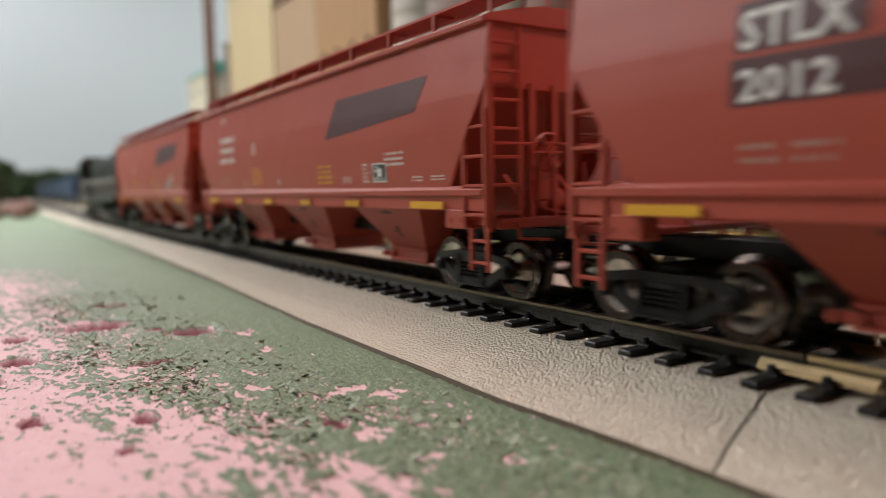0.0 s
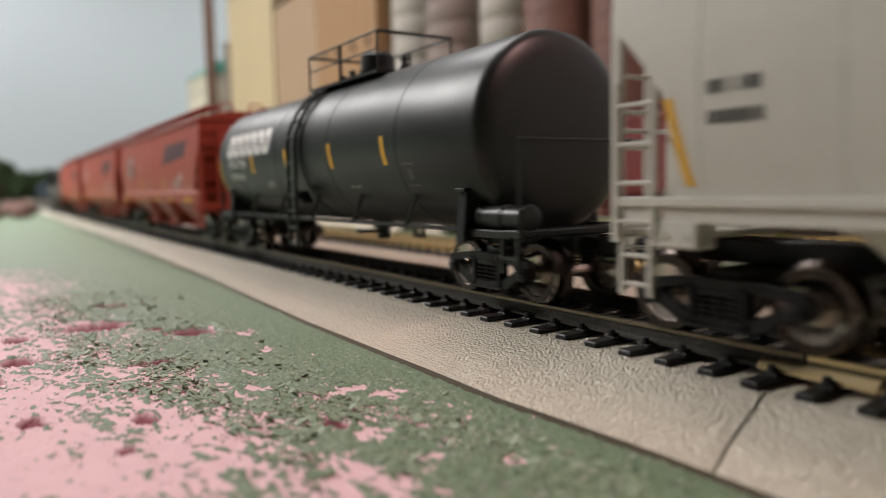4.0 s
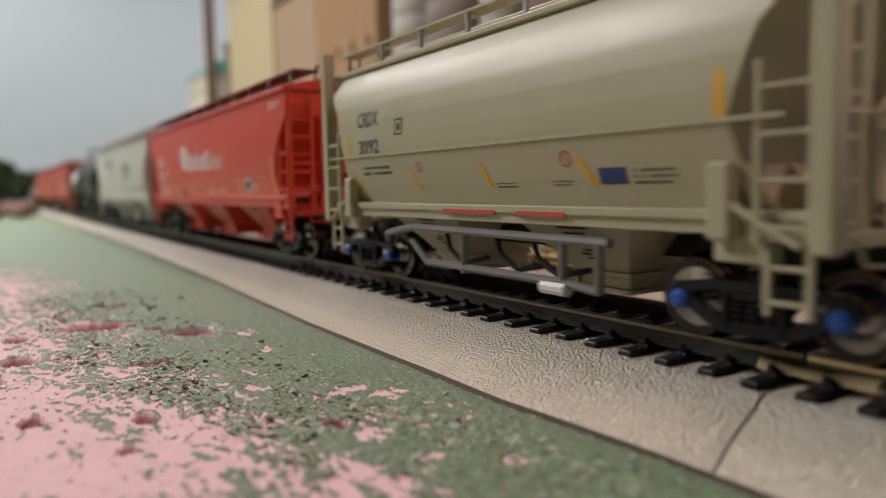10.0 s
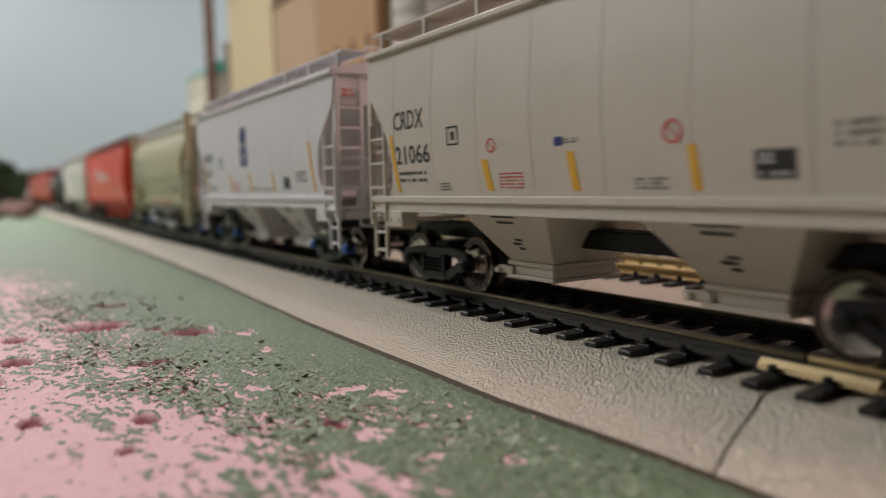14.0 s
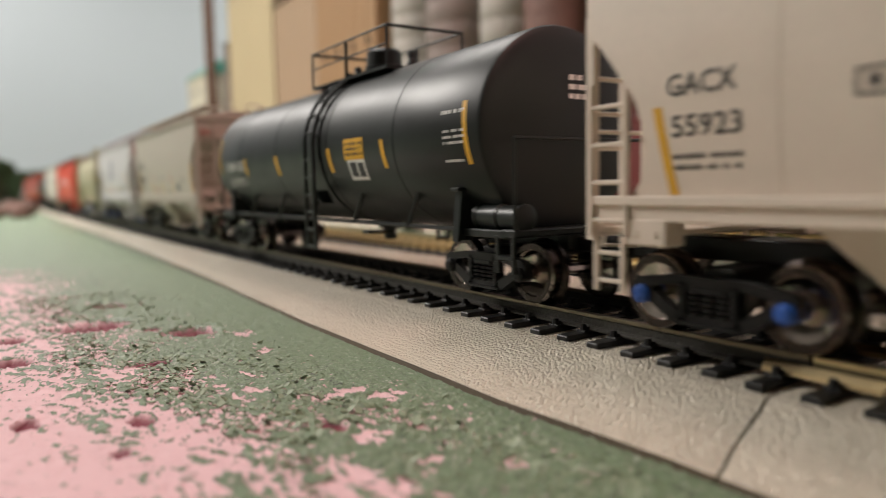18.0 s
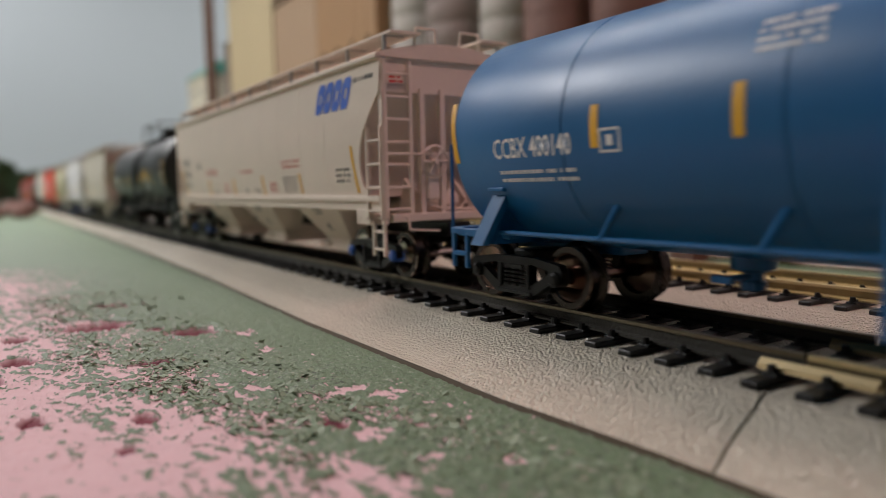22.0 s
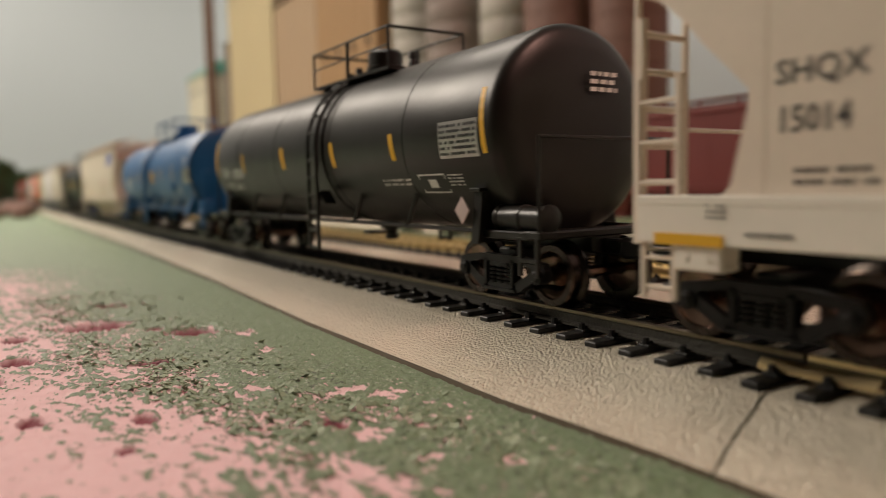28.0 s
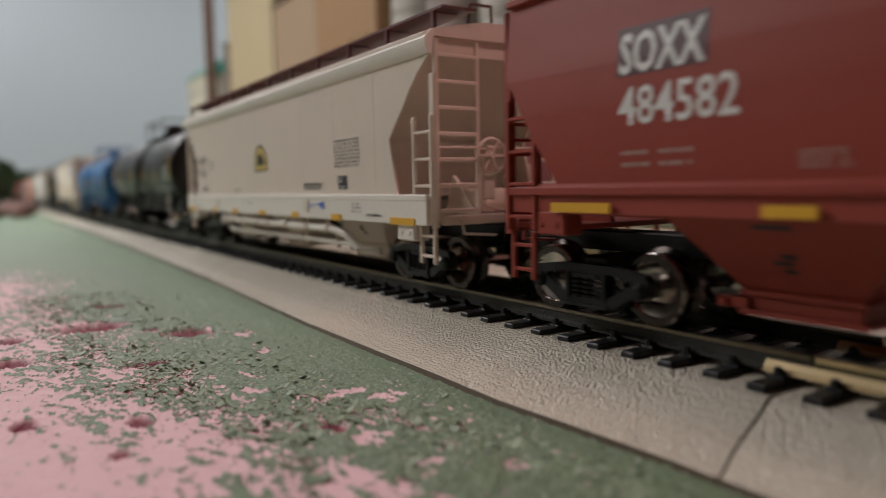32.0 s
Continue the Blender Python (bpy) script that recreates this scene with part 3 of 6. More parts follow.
        if e < 0:
            part("brake_cylinder", bm, paint, car).matrix_basis = at(-13.0, -half, 14.9)
        else:
            bm.free()
        coupler(car, e * (half + 4.5), e)
        truck(car, e * tcen, metal)
    # side ladders curving to the platform
    L0 = ladder_at
    for s in (-1, 1):
        bm = bmesh.new()
        for d in (-2.6, 2.6):
            pts = [(s * (rad + 1.1), L0 + d, 5.4), (s * (rad + 1.1), L0 + d, zc)]
            for k in range(1, 8):
                a = math.radians(k * 8.5)
                pts.append((s * (rad + 1.1) * math.cos(a), L0 + d, zc + (rad + 1.1) * math.sin(a)))
            for p, q in zip(pts, pts[1:]):
                rod(bm, p, q, 0.5, 6)
        zs = [6.0 + k * 4.3 for k in range(6)]
        for z in zs:
            rod(bm, (s * (rad + 1.1), L0 - 2.6, z), (s * (rad + 1.1), L0 + 2.6, z), 0.42, 6)
        for k in range(4):
            a = math.radians(12 + k * 13)
            rod(bm, (s * (rad + 1.1) * math.cos(a), L0 - 2.6, zc + (rad + 1.1) * math.sin(a)), (s * (rad + 1.1) * math.cos(a), L0 + 2.6, zc + (rad + 1.1) * math.sin(a)), 0.42, 6)
        part("ladder", bm, paint, car)
        bm = bmesh.new()
        plate(bm, [(L0 - 2.6, zc - 10), (L0 - 6.0, zc - 13.2), (L0 - 2.6, zc - 12)], *sorted((s * 16.0, s * 18.9)), "x")
        part("ladder_brace", bm, paint, car)
    # wrap band under the ladder
    bm = bmesh.new()
    lathe(bm, [(rad, L0 - 4.2), (rad + 0.3, L0 - 4.2), (rad + 0.3, L0 - 3.4), (rad, L0 - 3.4)], 48, "y")
    band = part("tank_band", bm, paint, car)
    band.matrix_basis = at(0, 0, zc)
    # platform, rails, dome and valves
    pl, pc = platform
    rh = 8.0
    zt = zc + rad
    bm = bmesh.new()
    for s in (-1, 1):
        box(bm, s * 8.0 - 2.4, s * 8.0 + 2.4, pc - pl, pc + pl, zt - 1.4, zt - 0.7)
    part("platform", bm, paint, car)
    for s in (-1, 1):
        bm = bmesh.new()
        pipe(bm, [(s * 10.2, pc - pl, zt - 1), (s * 10.2, pc - pl, zt + rh), (s * 10.2, pc + pl, zt + rh), (s * 10.2, pc + pl, zt - 1)], 0.28)
        pipe(bm, [(s * 10.2, pc - pl, zt + rh / 2), (s * 10.2, pc + pl, zt + rh / 2)], 0.22)
        rod(bm, (s * 10.2, pc, zt - 1), (s * 10.2, pc, zt + rh), 0.45, 6)
        part("guard_rail", bm, paint, car)
    for e in (-1, 1):
        bm = bmesh.new()
        pipe(bm, [(-10.2, pc + e * pl, zt + rh), (10.2, pc + e * pl, zt + rh)], 0.4)
        part("cross_rail", bm, paint, car)
    bm = bmesh.new()
    lathe(bm, [(0, 7.4), (3.6, 7.2), (4.4, 6.4), (4.5, 3.0), (5.0, 2.8), (5.0, -1.0), (0, -1.0)], 24, "z")
    d = part("dome", bm, paint, car)
    d.matrix_basis = at(0, pc - 1, zt - 0.6)
    for k, (yy, hh) in enumerate(((pc + 9, 4.0), (pc - 12, 5.0), (pc + 14, 3.2))):
        bm = bmesh.new()
        lathe(bm, [(0, hh), (0.9, hh - 0.2), (1.1, hh - 1.2), (0.7, hh - 1.6), (1.5, 0.8), (1.5, -0.8), (0, -0.8)], 12, "z")
        v = part("valve", bm, paint, car)
        v.matrix_basis = at(1.5 if k % 2 else -2.5, yy, zt - 0.3)
    bm = bmesh.new()
    lathe(bm, [(0, -4.6), (1.6, -4.4), (1.8, -3.2), (1.4, -3.0), (1.4, -2.0), (3.0, -1.4), (3.2, 0.6), (0, 0.6)], 16, "z")
    rod(bm, (-6.5, 0, -2.4), (0, 0, -2.4), 0.45, 8)
    box(bm, -7.4, -6.2, -1.6, 1.6, -2.9, -1.9, 0.15)
    v = part("bottom_outlet", bm, paint, car)
    v.matrix_basis = at(0, pc - 2 if outlet is None else outlet, zc - rad)
    return car


def tank_prof(zc=30.0, rad=18.4):
    return [(math.sqrt(max(0.0, rad * rad - (z - zc) ** 2)), z) for z in [zc - rad + 0.5 + k * (2 * rad - 1) / 40 for k in range(41)]]

# ---------------------------------------------------------------- the train
SEAM20 = [-75.5, -56, -37.5, -18.5, 1.2, 21.5, 41.5, 61.5, 78]
SEAM16 = [-64, -48, -32, -16, 1, 16.8, 32, 48, 64]
SEAM14 = [-49, -34.6, -20.2, -5.9, 8.9, 23, 37, 51]
OXIDE_KIND = dict(curved=False, chutes=3, cut=12.5, knee=37, sill=(16.0, 19.6))
hopA = hopper("covered_hopper", "oxide-red covered hopper car on the running track", 541.0, 91, 79, ROUND, OXIDE, OXIDE, **OXIDE_KIND)
hopB = hopper("covered_hopper", "oxide-red covered hopper car with dark panel and yellow reflectors", 338.5, 91, 79, ROUND, OXIDE, OXIDE, **OXIDE_KIND)
hopC = hopper("covered_hopper", "oxide-red covered hopper car with white marks and dark panel", 136.0, 91, 79, ROUND, OXIDE, OXIDE, **OXIDE_KIND)
tankE = tank_car("tank_car", "satin black tank car with white lettering and yellow strips", -61.5, 80, 72, BLACK, ladder_at=4.3, platform=(20, -8), metal=STEEL, saddle=0.8)
hopF = hopper("covered_hopper", "light grey covered hopper car with green and black lettering", -261.0, 91.5, 79.4, BULGE, GREY, GREY, SEAM20, cut=13, knee=33)
hopG = hopper("covered_hopper", "scarlet covered hopper car with white lettering", -458.0, 91, 74.5, BULGE, SCARLET, SCARLET, SEAM20, cut=13, knee=33, post=SILVER, walk_paint=OXIDE_DARK)
hopH = hopper("covered_hopper", "beige rounded covered hopper car with blue bearing caps", -636.0, 60, 50, TEAR, BEIGE, BEIGE, [], eave=46.4, peak=50.8, cut=7, knee=44, ends=((16.8, 21.0, 23.0, 27.1, 31.0, 38.0, 41.0, 46.4), (54.5, 52.2, 50.4, 50.0, 51.1, 53.6, 57.5, 60.0)), chutes=2, sill=(14.2, 16.8), cap=CAPBLUE, post=SILVER)
hopI = hopper("covered_hopper", "pale grey two-bay covered hopper car with blue emblem", -779.3, 62.7, 46, BULGE, GREYCOOL, GREYCOOL, SEAM14, cut=12, knee=33, chutes=2, cap=CAPBLUE)
hopJ = hopper("covered_hopper", "warm grey two-bay covered hopper car with black marks", -923.0, 62.7, 46, BULGE, GREYWARM, GREYWARM, SEAM14, cut=12, knee=33, chutes=2)
tankK = tank_car("tank_car", "satin black tank car with yellow placard", -1095.0, 77.8, 70, BLACK, jacket=True, ladder_at=-7.6, platform=(21, -11), metal=STEEL, saddle=0.6)
hopL = hopper("covered_hopper", "cream-grey covered hopper car with blue letters and red notices", -1289.0, 91.8, 76.5, BULGE, CREAM, CREAM, SEAM16, cut=13, knee=33, cap=CAPBLUE, post=SILVER)
tankM = tank_car("tank_car", "blue tank car with yellow strips and jacketed ends", -1491.5, 82.5, 73, BLUE, ladder_at=7.2, jacket=True, rad=18.5, zc=28.3, platform=(19, -3), outlet=36.0, saddle=1.4, lean=1.5)
tankN = tank_car("tank_car", "warm black tank car with yellow strips and rounded heads", -1691.5, 84.5, 75.5, BLACKWARM, ladder_at=-9.4, platform=(21, -12), saddle=0.8)
# The cream car's sill is body colour lightened, as if catching the light.
hopO = hopper("covered_hopper", "cream covered hopper car with long white side pipes and arched badge", -1894.8, 91.8, 77.5, FLAT, CREAM, CREAM, [-69.5, -49, -29, -6.5, 13.7, 33.9, 53.5, 74], curved=False, cut=13, knee=39, chutes=3, sill=(13.0, 18.5), metal=DARKSTEEL, deep_sill=True, sill_tone=CREAM_PALE_LIT, walk_paint=OXIDE_DARK, ends=((18.5, 30.2, 37.2, 40.5, 44.5), (78.6, 75.7, 83.0, 85.5, 91.8)))
hopP = hopper("covered_hopper", "oxide-red covered hopper car with white number", -2100.0, 91, 79, ROUND, OXIDE_BROWN, OXIDE_BROWN, **OXIDE_KIND)
AIRHOSE = material("grey_pipe", (0.22, 0.215, 0.21), 0.4, 0.3)

for ya, yb in ((10.8, -5.1), (-10.7, -22.1)):
    bm = bmesh.new()
    box(bm, -16.72, -16.3, yb, ya, 15.6, 16.3)
    part("stripe", bm, REDINK, hopH, "faded red line", smooth=False)
# side piping of the beige car
bm = bmesh.new()
pipe(bm, [(-13.5, 38, 9.0), (-15.5, 34.5, 10.7), (-15.5, 24, 12.4), (-15.5, -30, 12.1)], 0.75)
part("side_pipe", bm, AIRHOSE, hopH, "grey metal pipe frame")
bm = bmesh.new()
pipe(bm, [(-14.5, 26, 9.5), (-15.5, 18.5, 5.7), (-15.5, -20.5, 5.6), (-15.5, -28, 5.0)], 0.7)
part("side_pipe", bm, AIRHOSE, hopH, "grey metal pipe frame")
for yy in (5.7, -20.4, -28.0):
    bm = bmesh.new()
    rod(bm, (-15.5, yy, 12.2), (-15.5, yy, 4.6), 0.7, 8)
    part("pipe_post", bm, AIRHOSE, hopH)
bm = bmesh.new()
rod(bm, (-15.5, -16.0, 4.6), (-15.5, -21.5, 4.6), 1.15, 10)
part("pipe_plug", bm, WHITE, hopH)
for yy in (12, -4, -14):
    bm = bmesh.new()
    pipe(bm, [(-12, yy + 5, 12.5), (-13, yy + 2, 8.5), (-14, yy - 4, 6.2), (-12, yy - 9, 7.4)], 0.5)
    part("hose", bm, PLASTIC, hopH, "black rubber hose")
for e in (-1, 1):
    for s in (-1, 1):
        bm = bmesh.new()
        box(bm, *sorted((s * 15.6, s * 18.0)), *sorted((e * 47.2, e * 50.5)), 13.6, 22.7, 0.4)
        part("jack_plate", bm, BEIGE, hopH)
        bm = bmesh.new()
        box(bm, *sorted((s * 15.2, s * 17.9)), *sorted((e * 59.4, e * 62.2)), 12.6, 52.6, 0.3)
        part("end_column", bm, BEIGE, hopH)
        bm = bmesh.new()
        rod(bm, (s * 17.4, e * 49.0, 18.5), (s * 17.4, e * 58.5, 13.4), 0.5, 8)
        part("end_strut", bm, BEIGE, hopH)
bm = bmesh.new()
plate(bm, [(-57, 27.1), (57, 27.1), (57, 27.6), (-57, 27.6)], -18.4, -18.0, "x")
part("side_crease", bm, BEIGE, hopH)

# deep top chord under the roof of the cream car
for s in (-1, 1):
    bm = bmesh.new()
    plate(bm, [(s * 17.5, 44.4), (s * 18.1, 44.6), (s * 19.0, 46.0), (s * 19.0, 47.2), (s * 17.4, 48.9), (s * 16.8, 48.9)], -92.4, 92.4, "y")
    part("top_chord", bm, CREAM_PALE_LIT, hopO, "pale overhanging roof edge")
# long vacuum pipes of the cream car
for s in (-1, 1):
    bm = bmesh.new()
    pipe(bm, [(s * 13.0, 60, 10.0), (s * 15.0, 54.0, 9.4), (s * 16.2, 50.0, 11.0), (s * 16.6, 46, 10.7), (s * 16.6, -45.5, 10.5), (s * 15.6, -50.0, 9.2), (s * 14.5, -54.5, 6.0), (s * 11, -58, 5.6)], 0.95, 10)
    part("upper_pipe", bm, CREAM_PALE_LIT, hopO, "cream-painted unloading pipe")
    bm = bmesh.new()
    pipe(bm, [(s * 14.6, 52, 10.0), (s * 14.8, 47, 8.0), (s * 15.0, 43, 7.0), (s * 15.0, -52.5, 7.2)], 0.6, 8)
    part("lower_pipe", bm, CREAM_PALE_LIT, hopO, "thin cream-painted pipe")
    for yy in (44, 33, 10, 1, -14, -29, -42):
        bm = bmesh.new()
        rod(bm, (s * 16.6, yy - 0.9, 10.55), (s * 16.6, yy + 0.9, 10.55), 1.35, 10)
        rod(bm, (s * 16.6, yy, 10.3), (s * 16.6, yy, 13.0), 0.4, 6)
        part("pipe_collar", bm, CREAM, hopO)
    for yy in (30, 6, -21, -44):
        bm = bmesh.new()
        rod(bm, (s * 15.2, yy, 10.2), (s * 15.0, yy, 5.8), 0.6, 8)
        part("pipe_drop", bm, CREAM, hopO)
for yy in (48, -33):
    bm = bmesh.new()
    box(bm, -18.75, -18.45, yy - 1.6, yy + 1.6, 14.6, 17.6, 0.08)
    part("sill_plate", bm, CREAM, hopO)


def end_print(car, mat, y, x0, x1, z0, z1, rows):
    """Unreadable small print on the end that faces back along the track."""
    bm = bmesh.new()
    random.seed(rows * 7 + int(z0))
    step = (z1 - z0) / rows
    for k in range(rows):
        z = z1 - (k + 0.5) * step
        a = x0
        b = x1 - random.uniform(0, 0.35) * (x1 - x0)
        while a < b - 0.3:
            c = min(b, a + random.uniform(0.8, 2.0))
            bm.faces.new([bm.verts.new(v) for v in ((a, y, z - step * 0.28), (c, y, z - step * 0.28), (c, y, z + step * 0.28), (a, y, z + step * 0.28))])
            a = c + 0.4
    part("small_print", bm, mat, car, smooth=False)


PALEPINK = material("faded_print", (0.55, 0.42, 0.40), 0.6)
end_print(tankM, PALEPINK, -83.6, -1.0, 8.5, 35.0, 37.6, 1)
end_print(tankM, PALEPINK, -83.7, 1.5, 9.0, 27.5, 34.0, 5)
end_print(tankK, WHITE, -78.9, 0.5, 6.0, 35.0, 40.0, 3)
end_print(tankN, WHITE, -85.0, 0.5, 7.0, 36.0, 40.0, 3)
end_print(hopL, INK, -92.6, 9.5, 13.5, 42.6, 45.8, 2)
end_print(hopC, WHITE, -91.6, -5.0, 2.0, 38.5, 45.5, 6)
end_print(hopI, INK, -63.3, -2.0, 8.0, 37.0, 43.0, 4)
for car, yy in ((hopL, -92.4), (hopJ, -63.3), (hopI, -63.3)):
    end_print(car, REDINK, yy - 0.2, -15.6, -11.6, 42.2, 44.0, 2)
# rim, seam and pipe end of the blue car
bm = bmesh.new()
lathe(bm, [(18.35, -82.2), (18.8, -82.0), (18.8, -81.4), (18.4, -81.4)], 64, "y")
part("head_rim", bm, BLACK, tankM, "dark rim of the tank head").matrix_basis = at(0, 0, 28.3)
bm = bmesh.new()
rod(bm, (-18.9, -50, 22.5), (-16.5, -50, 22.5), 1.6, 14)
part("side_fitting", bm, BLUE, tankM)
bm = bmesh.new()
plate(bm, [(-2.2, 0.0), (0.0, 2.5), (2.2, 0.0), (0.0, -2.5)], -17.6, -17.35, "x")
part("hazard_placard", bm, PALEPINK, tankN, "pink hazard diamond").matrix_basis = at(0, -71.6, 16.2)


def locomotive():
    """A dark six-axle hood unit at the head of the train."""
    lo = empty("locomotive")
    tagged(lo, "dark green-black diesel hood locomotive leading the train", "locomotive")
    TRAIN.append((lo, 762.0, 75))
    DARK = material("loco_paint", (0.014, 0.017, 0.016), 0.45)
    bm = bmesh.new()
    box(bm, -17.5, 17.5, -112, 112, 14.5, 18.5, 0.4)
    part("deck", bm, DARK, lo)
    bm = bmesh.new()
    box(bm, -10.0, 10.0, -104, 66, 18.5, 47, 1.2)
    part("long_hood", bm, DARK, lo)
    bm = bmesh.new()
    plate(bm, [(-17, 18.5), (17, 18.5), (17, 46), (12, 51), (-12, 51), (-17, 46)], 66, 88, "y")
    cab = part("cab", bm, DARK, lo)
    for s in (-1, 1):
        for yy in (71, 81):
            bm = bmesh.new()
            box(bm, *sorted((s * 16.8, s * 17.3)), yy - 3.4, yy + 3.4, 36, 44, 0.2)
            part("window", bm, PLASTIC, cab)
    bm = bmesh.new()
    box(bm, -9, 9, 88, 106, 18.5, 36, 2.0)
    part("nose", bm, DARK, lo)
    for k in range(3):
        bm = bmesh.new()
        rod(bm, (0, -88 + k * 24, 46.5), (0, -88 + k * 24, 49.5), 7.0, 20)
        part("fan", bm, DARK, lo)
    for k in range(7):
        bm = bmesh.new()
        box(bm, -10.5, -9.9, -98 + k * 22, -82 + k * 22, 24, 42, 0.3)
        part("hood_door", bm, DARK, lo)
    bm = bmesh.new()
    box(bm, -14, 14, -28, 28, 4.5, 14.5, 3.0)
    part("fuel_tank", bm, DARK, lo)
    for s in (-1, 1):
        bm = bmesh.new()
        pipe(bm, [(s * 17.2, -110, 29), (s * 17.2, 64, 29)], 0.3)
        for k in range(9):
            rod(bm, (s * 17.2, -110 + k * 21.5, 18.5), (s * 17.2, -110 + k * 21.5, 29), 0.3, 6)
        part("handrail", bm, WHITE, lo)
    for e in (-1, 1):
        truck(lo, e * 72 - 11, DARKSTEEL)
        truck(lo, e * 72 + 11, DARKSTEEL)
        coupler(lo, e * 111, e)


locomotive()


# ---------------------------------------------------------------- marks and small fittings
GOLD = material("gold_print", (0.62, 0.45, 0.12), 0.45)


def stripe(parent, prof, y, z0, z1, w=1.2, tilt=0.0, lift=0.07, mat=None, name="reflector"):
    """A strip or patch that follows the side's curve; tilt: how far its head lies ahead of its foot."""
    n = 6
    bm = bmesh.new()
    rows = []
    for k in range(n + 1):
        z = z0 + (z1 - z0) * k / n
        yy = y + tilt * k / n
        rows.append([bm.verts.new((side_x(prof, z) - lift, yy + d, z)) for d in (-w / 2, w / 2)])
    for p, q in zip(rows, rows[1:]):
        bm.faces.new((p[0], q[0], q[1], p[1]))
    if name == "code_plate" and mat is INK and w > 4:
        bars(parent, "plate_print", WHITE, prof, y + w * 0.36, z0 + (z1 - z0) * 0.5, w * 0.34, (z1 - z0) * 0.4, 2, "", 0.5, lift + 0.06)
        bars(parent, "plate_print", WHITE, prof, y + w * 0.4, z0 + (z1 - z0) * 0.1, w * 0.8, (z1 - z0) * 0.16, 1, "", 0.6, lift + 0.06)
    return part(name, bm, mat or YELLOW, parent, "yellow reflective strip" if mat is None else "", smooth=False)


def outline(parent, mat, prof, ya, yb, z0, z1, w=0.28):
    """A thin square frame of paint with a small mark inside."""
    bm = bmesh.new()
    def quad(a, b, c, d):
        vs = [bm.verts.new((side_x(prof, z) - 0.08, y, z)) for y, z in ((a, c), (a, d), (b, d), (b, c))]
        bm.faces.new(vs)
    quad(ya, ya - w, z0, z1)
    quad(yb + w, yb, z0, z1)
    quad(ya, yb, z1 - w, z1)
    quad(ya, yb, z0, z0 + w)
    ym, zm = (ya + yb) / 2, (z0 + z1) / 2
    quad(ym + abs(ya - yb) * 0.15, ym - abs(ya - yb) * 0.15, zm - (z1 - z0) * 0.22, zm + (z1 - z0) * 0.22)
    return part("framed_mark", bm, mat, parent, smooth=False)


def ring_mark(parent, mat, prof, y, z, r):
    bm = bmesh.new()
    n = 20
    a = [[bm.verts.new((side_x(prof, z + q * math.sin(k * 2 * math.pi / n)) - 0.08, y + q * math.cos(k * 2 * math.pi / n), z + q * math.sin(k * 2 * math.pi / n))) for k in range(n)] for q in (r, r * 0.78)]
    for k in range(n):
        bm.faces.new((a[0][k], a[0][(k + 1) % n], a[1][(k + 1) % n], a[1][k]))
    d = r * 0.6
    vs = [bm.verts.new((side_x(prof, z + v) - 0.08, y + u, z + v)) for u, v in ((-d, -d * 0.8), (-d * 0.8, -d), (d, d * 0.8), (d * 0.8, d))]
    bm.faces.new(vs)
    return part("warning_mark", bm, mat, parent, smooth=False)


def letter_shapes(parent, name, mat, prof, ya, yb, z0, z1, kinds, slant=0.0, hole=0.34):
    """A trade mark drawn as a row of plain shapes: O tall ring, o low ring, I tall bar, i low bar."""
    step, hgt = (yb - ya) / len(kinds), z1 - z0
    for k, kind in enumerate(kinds):
        bm = bmesh.new()
        y = ya + step * (k + 0.5)
        tall = 1.0 if kind in "OI" else 0.74
        w = abs(step) * (0.45 if kind in "Oo" else 0.2)

        def ring(half, lo, hi, cut):
            out = []
            for u, v in ((-half + cut, lo), (half - cut, lo), (half, lo + cut * 0.6), (half, (lo + hi) / 2), (half, hi - cut * 0.6), (half - cut, hi), (-half + cut, hi), (-half, hi - cut * 0.6), (-half, (lo + hi) / 2), (-half, lo + cut * 0.6)):
                z = z0 + hgt * v
                out.append(bm.verts.new((side_x(prof, z) - 0.09, y - w * u - slant * v, z)))
            return out
        cut = 0.3 if kind in "Oo" else 0.05
        a = ring(1.0, 0.0, tall, cut)
        b = ring(hole if kind in "Oo" else 0.02, tall * (0.5 - hole * 0.7), tall * (0.5 + hole * 0.7), cut * 0.3)
        for i in range(10):
            bm.faces.new((a[i], a[(i + 1) % 10], b[(i + 1) % 10], b[i]))
        part(name, bm, mat, parent, smooth=False)


def sill_reflector(car, y, w, z0, z1, x):
    bm = bmesh.new()
    box(bm, -x - 0.06, -x + 0.2, y - w / 2, y + w / 2, z0, z1)
    part("sill_reflector", bm, YELLOW, car, "yellow reflective block", smooth=False)

# ---------------------------------------------------------------- markings on the cars
TP, TPM = tank_prof(30.0, 18.4), tank_prof(28.3, 18.5)


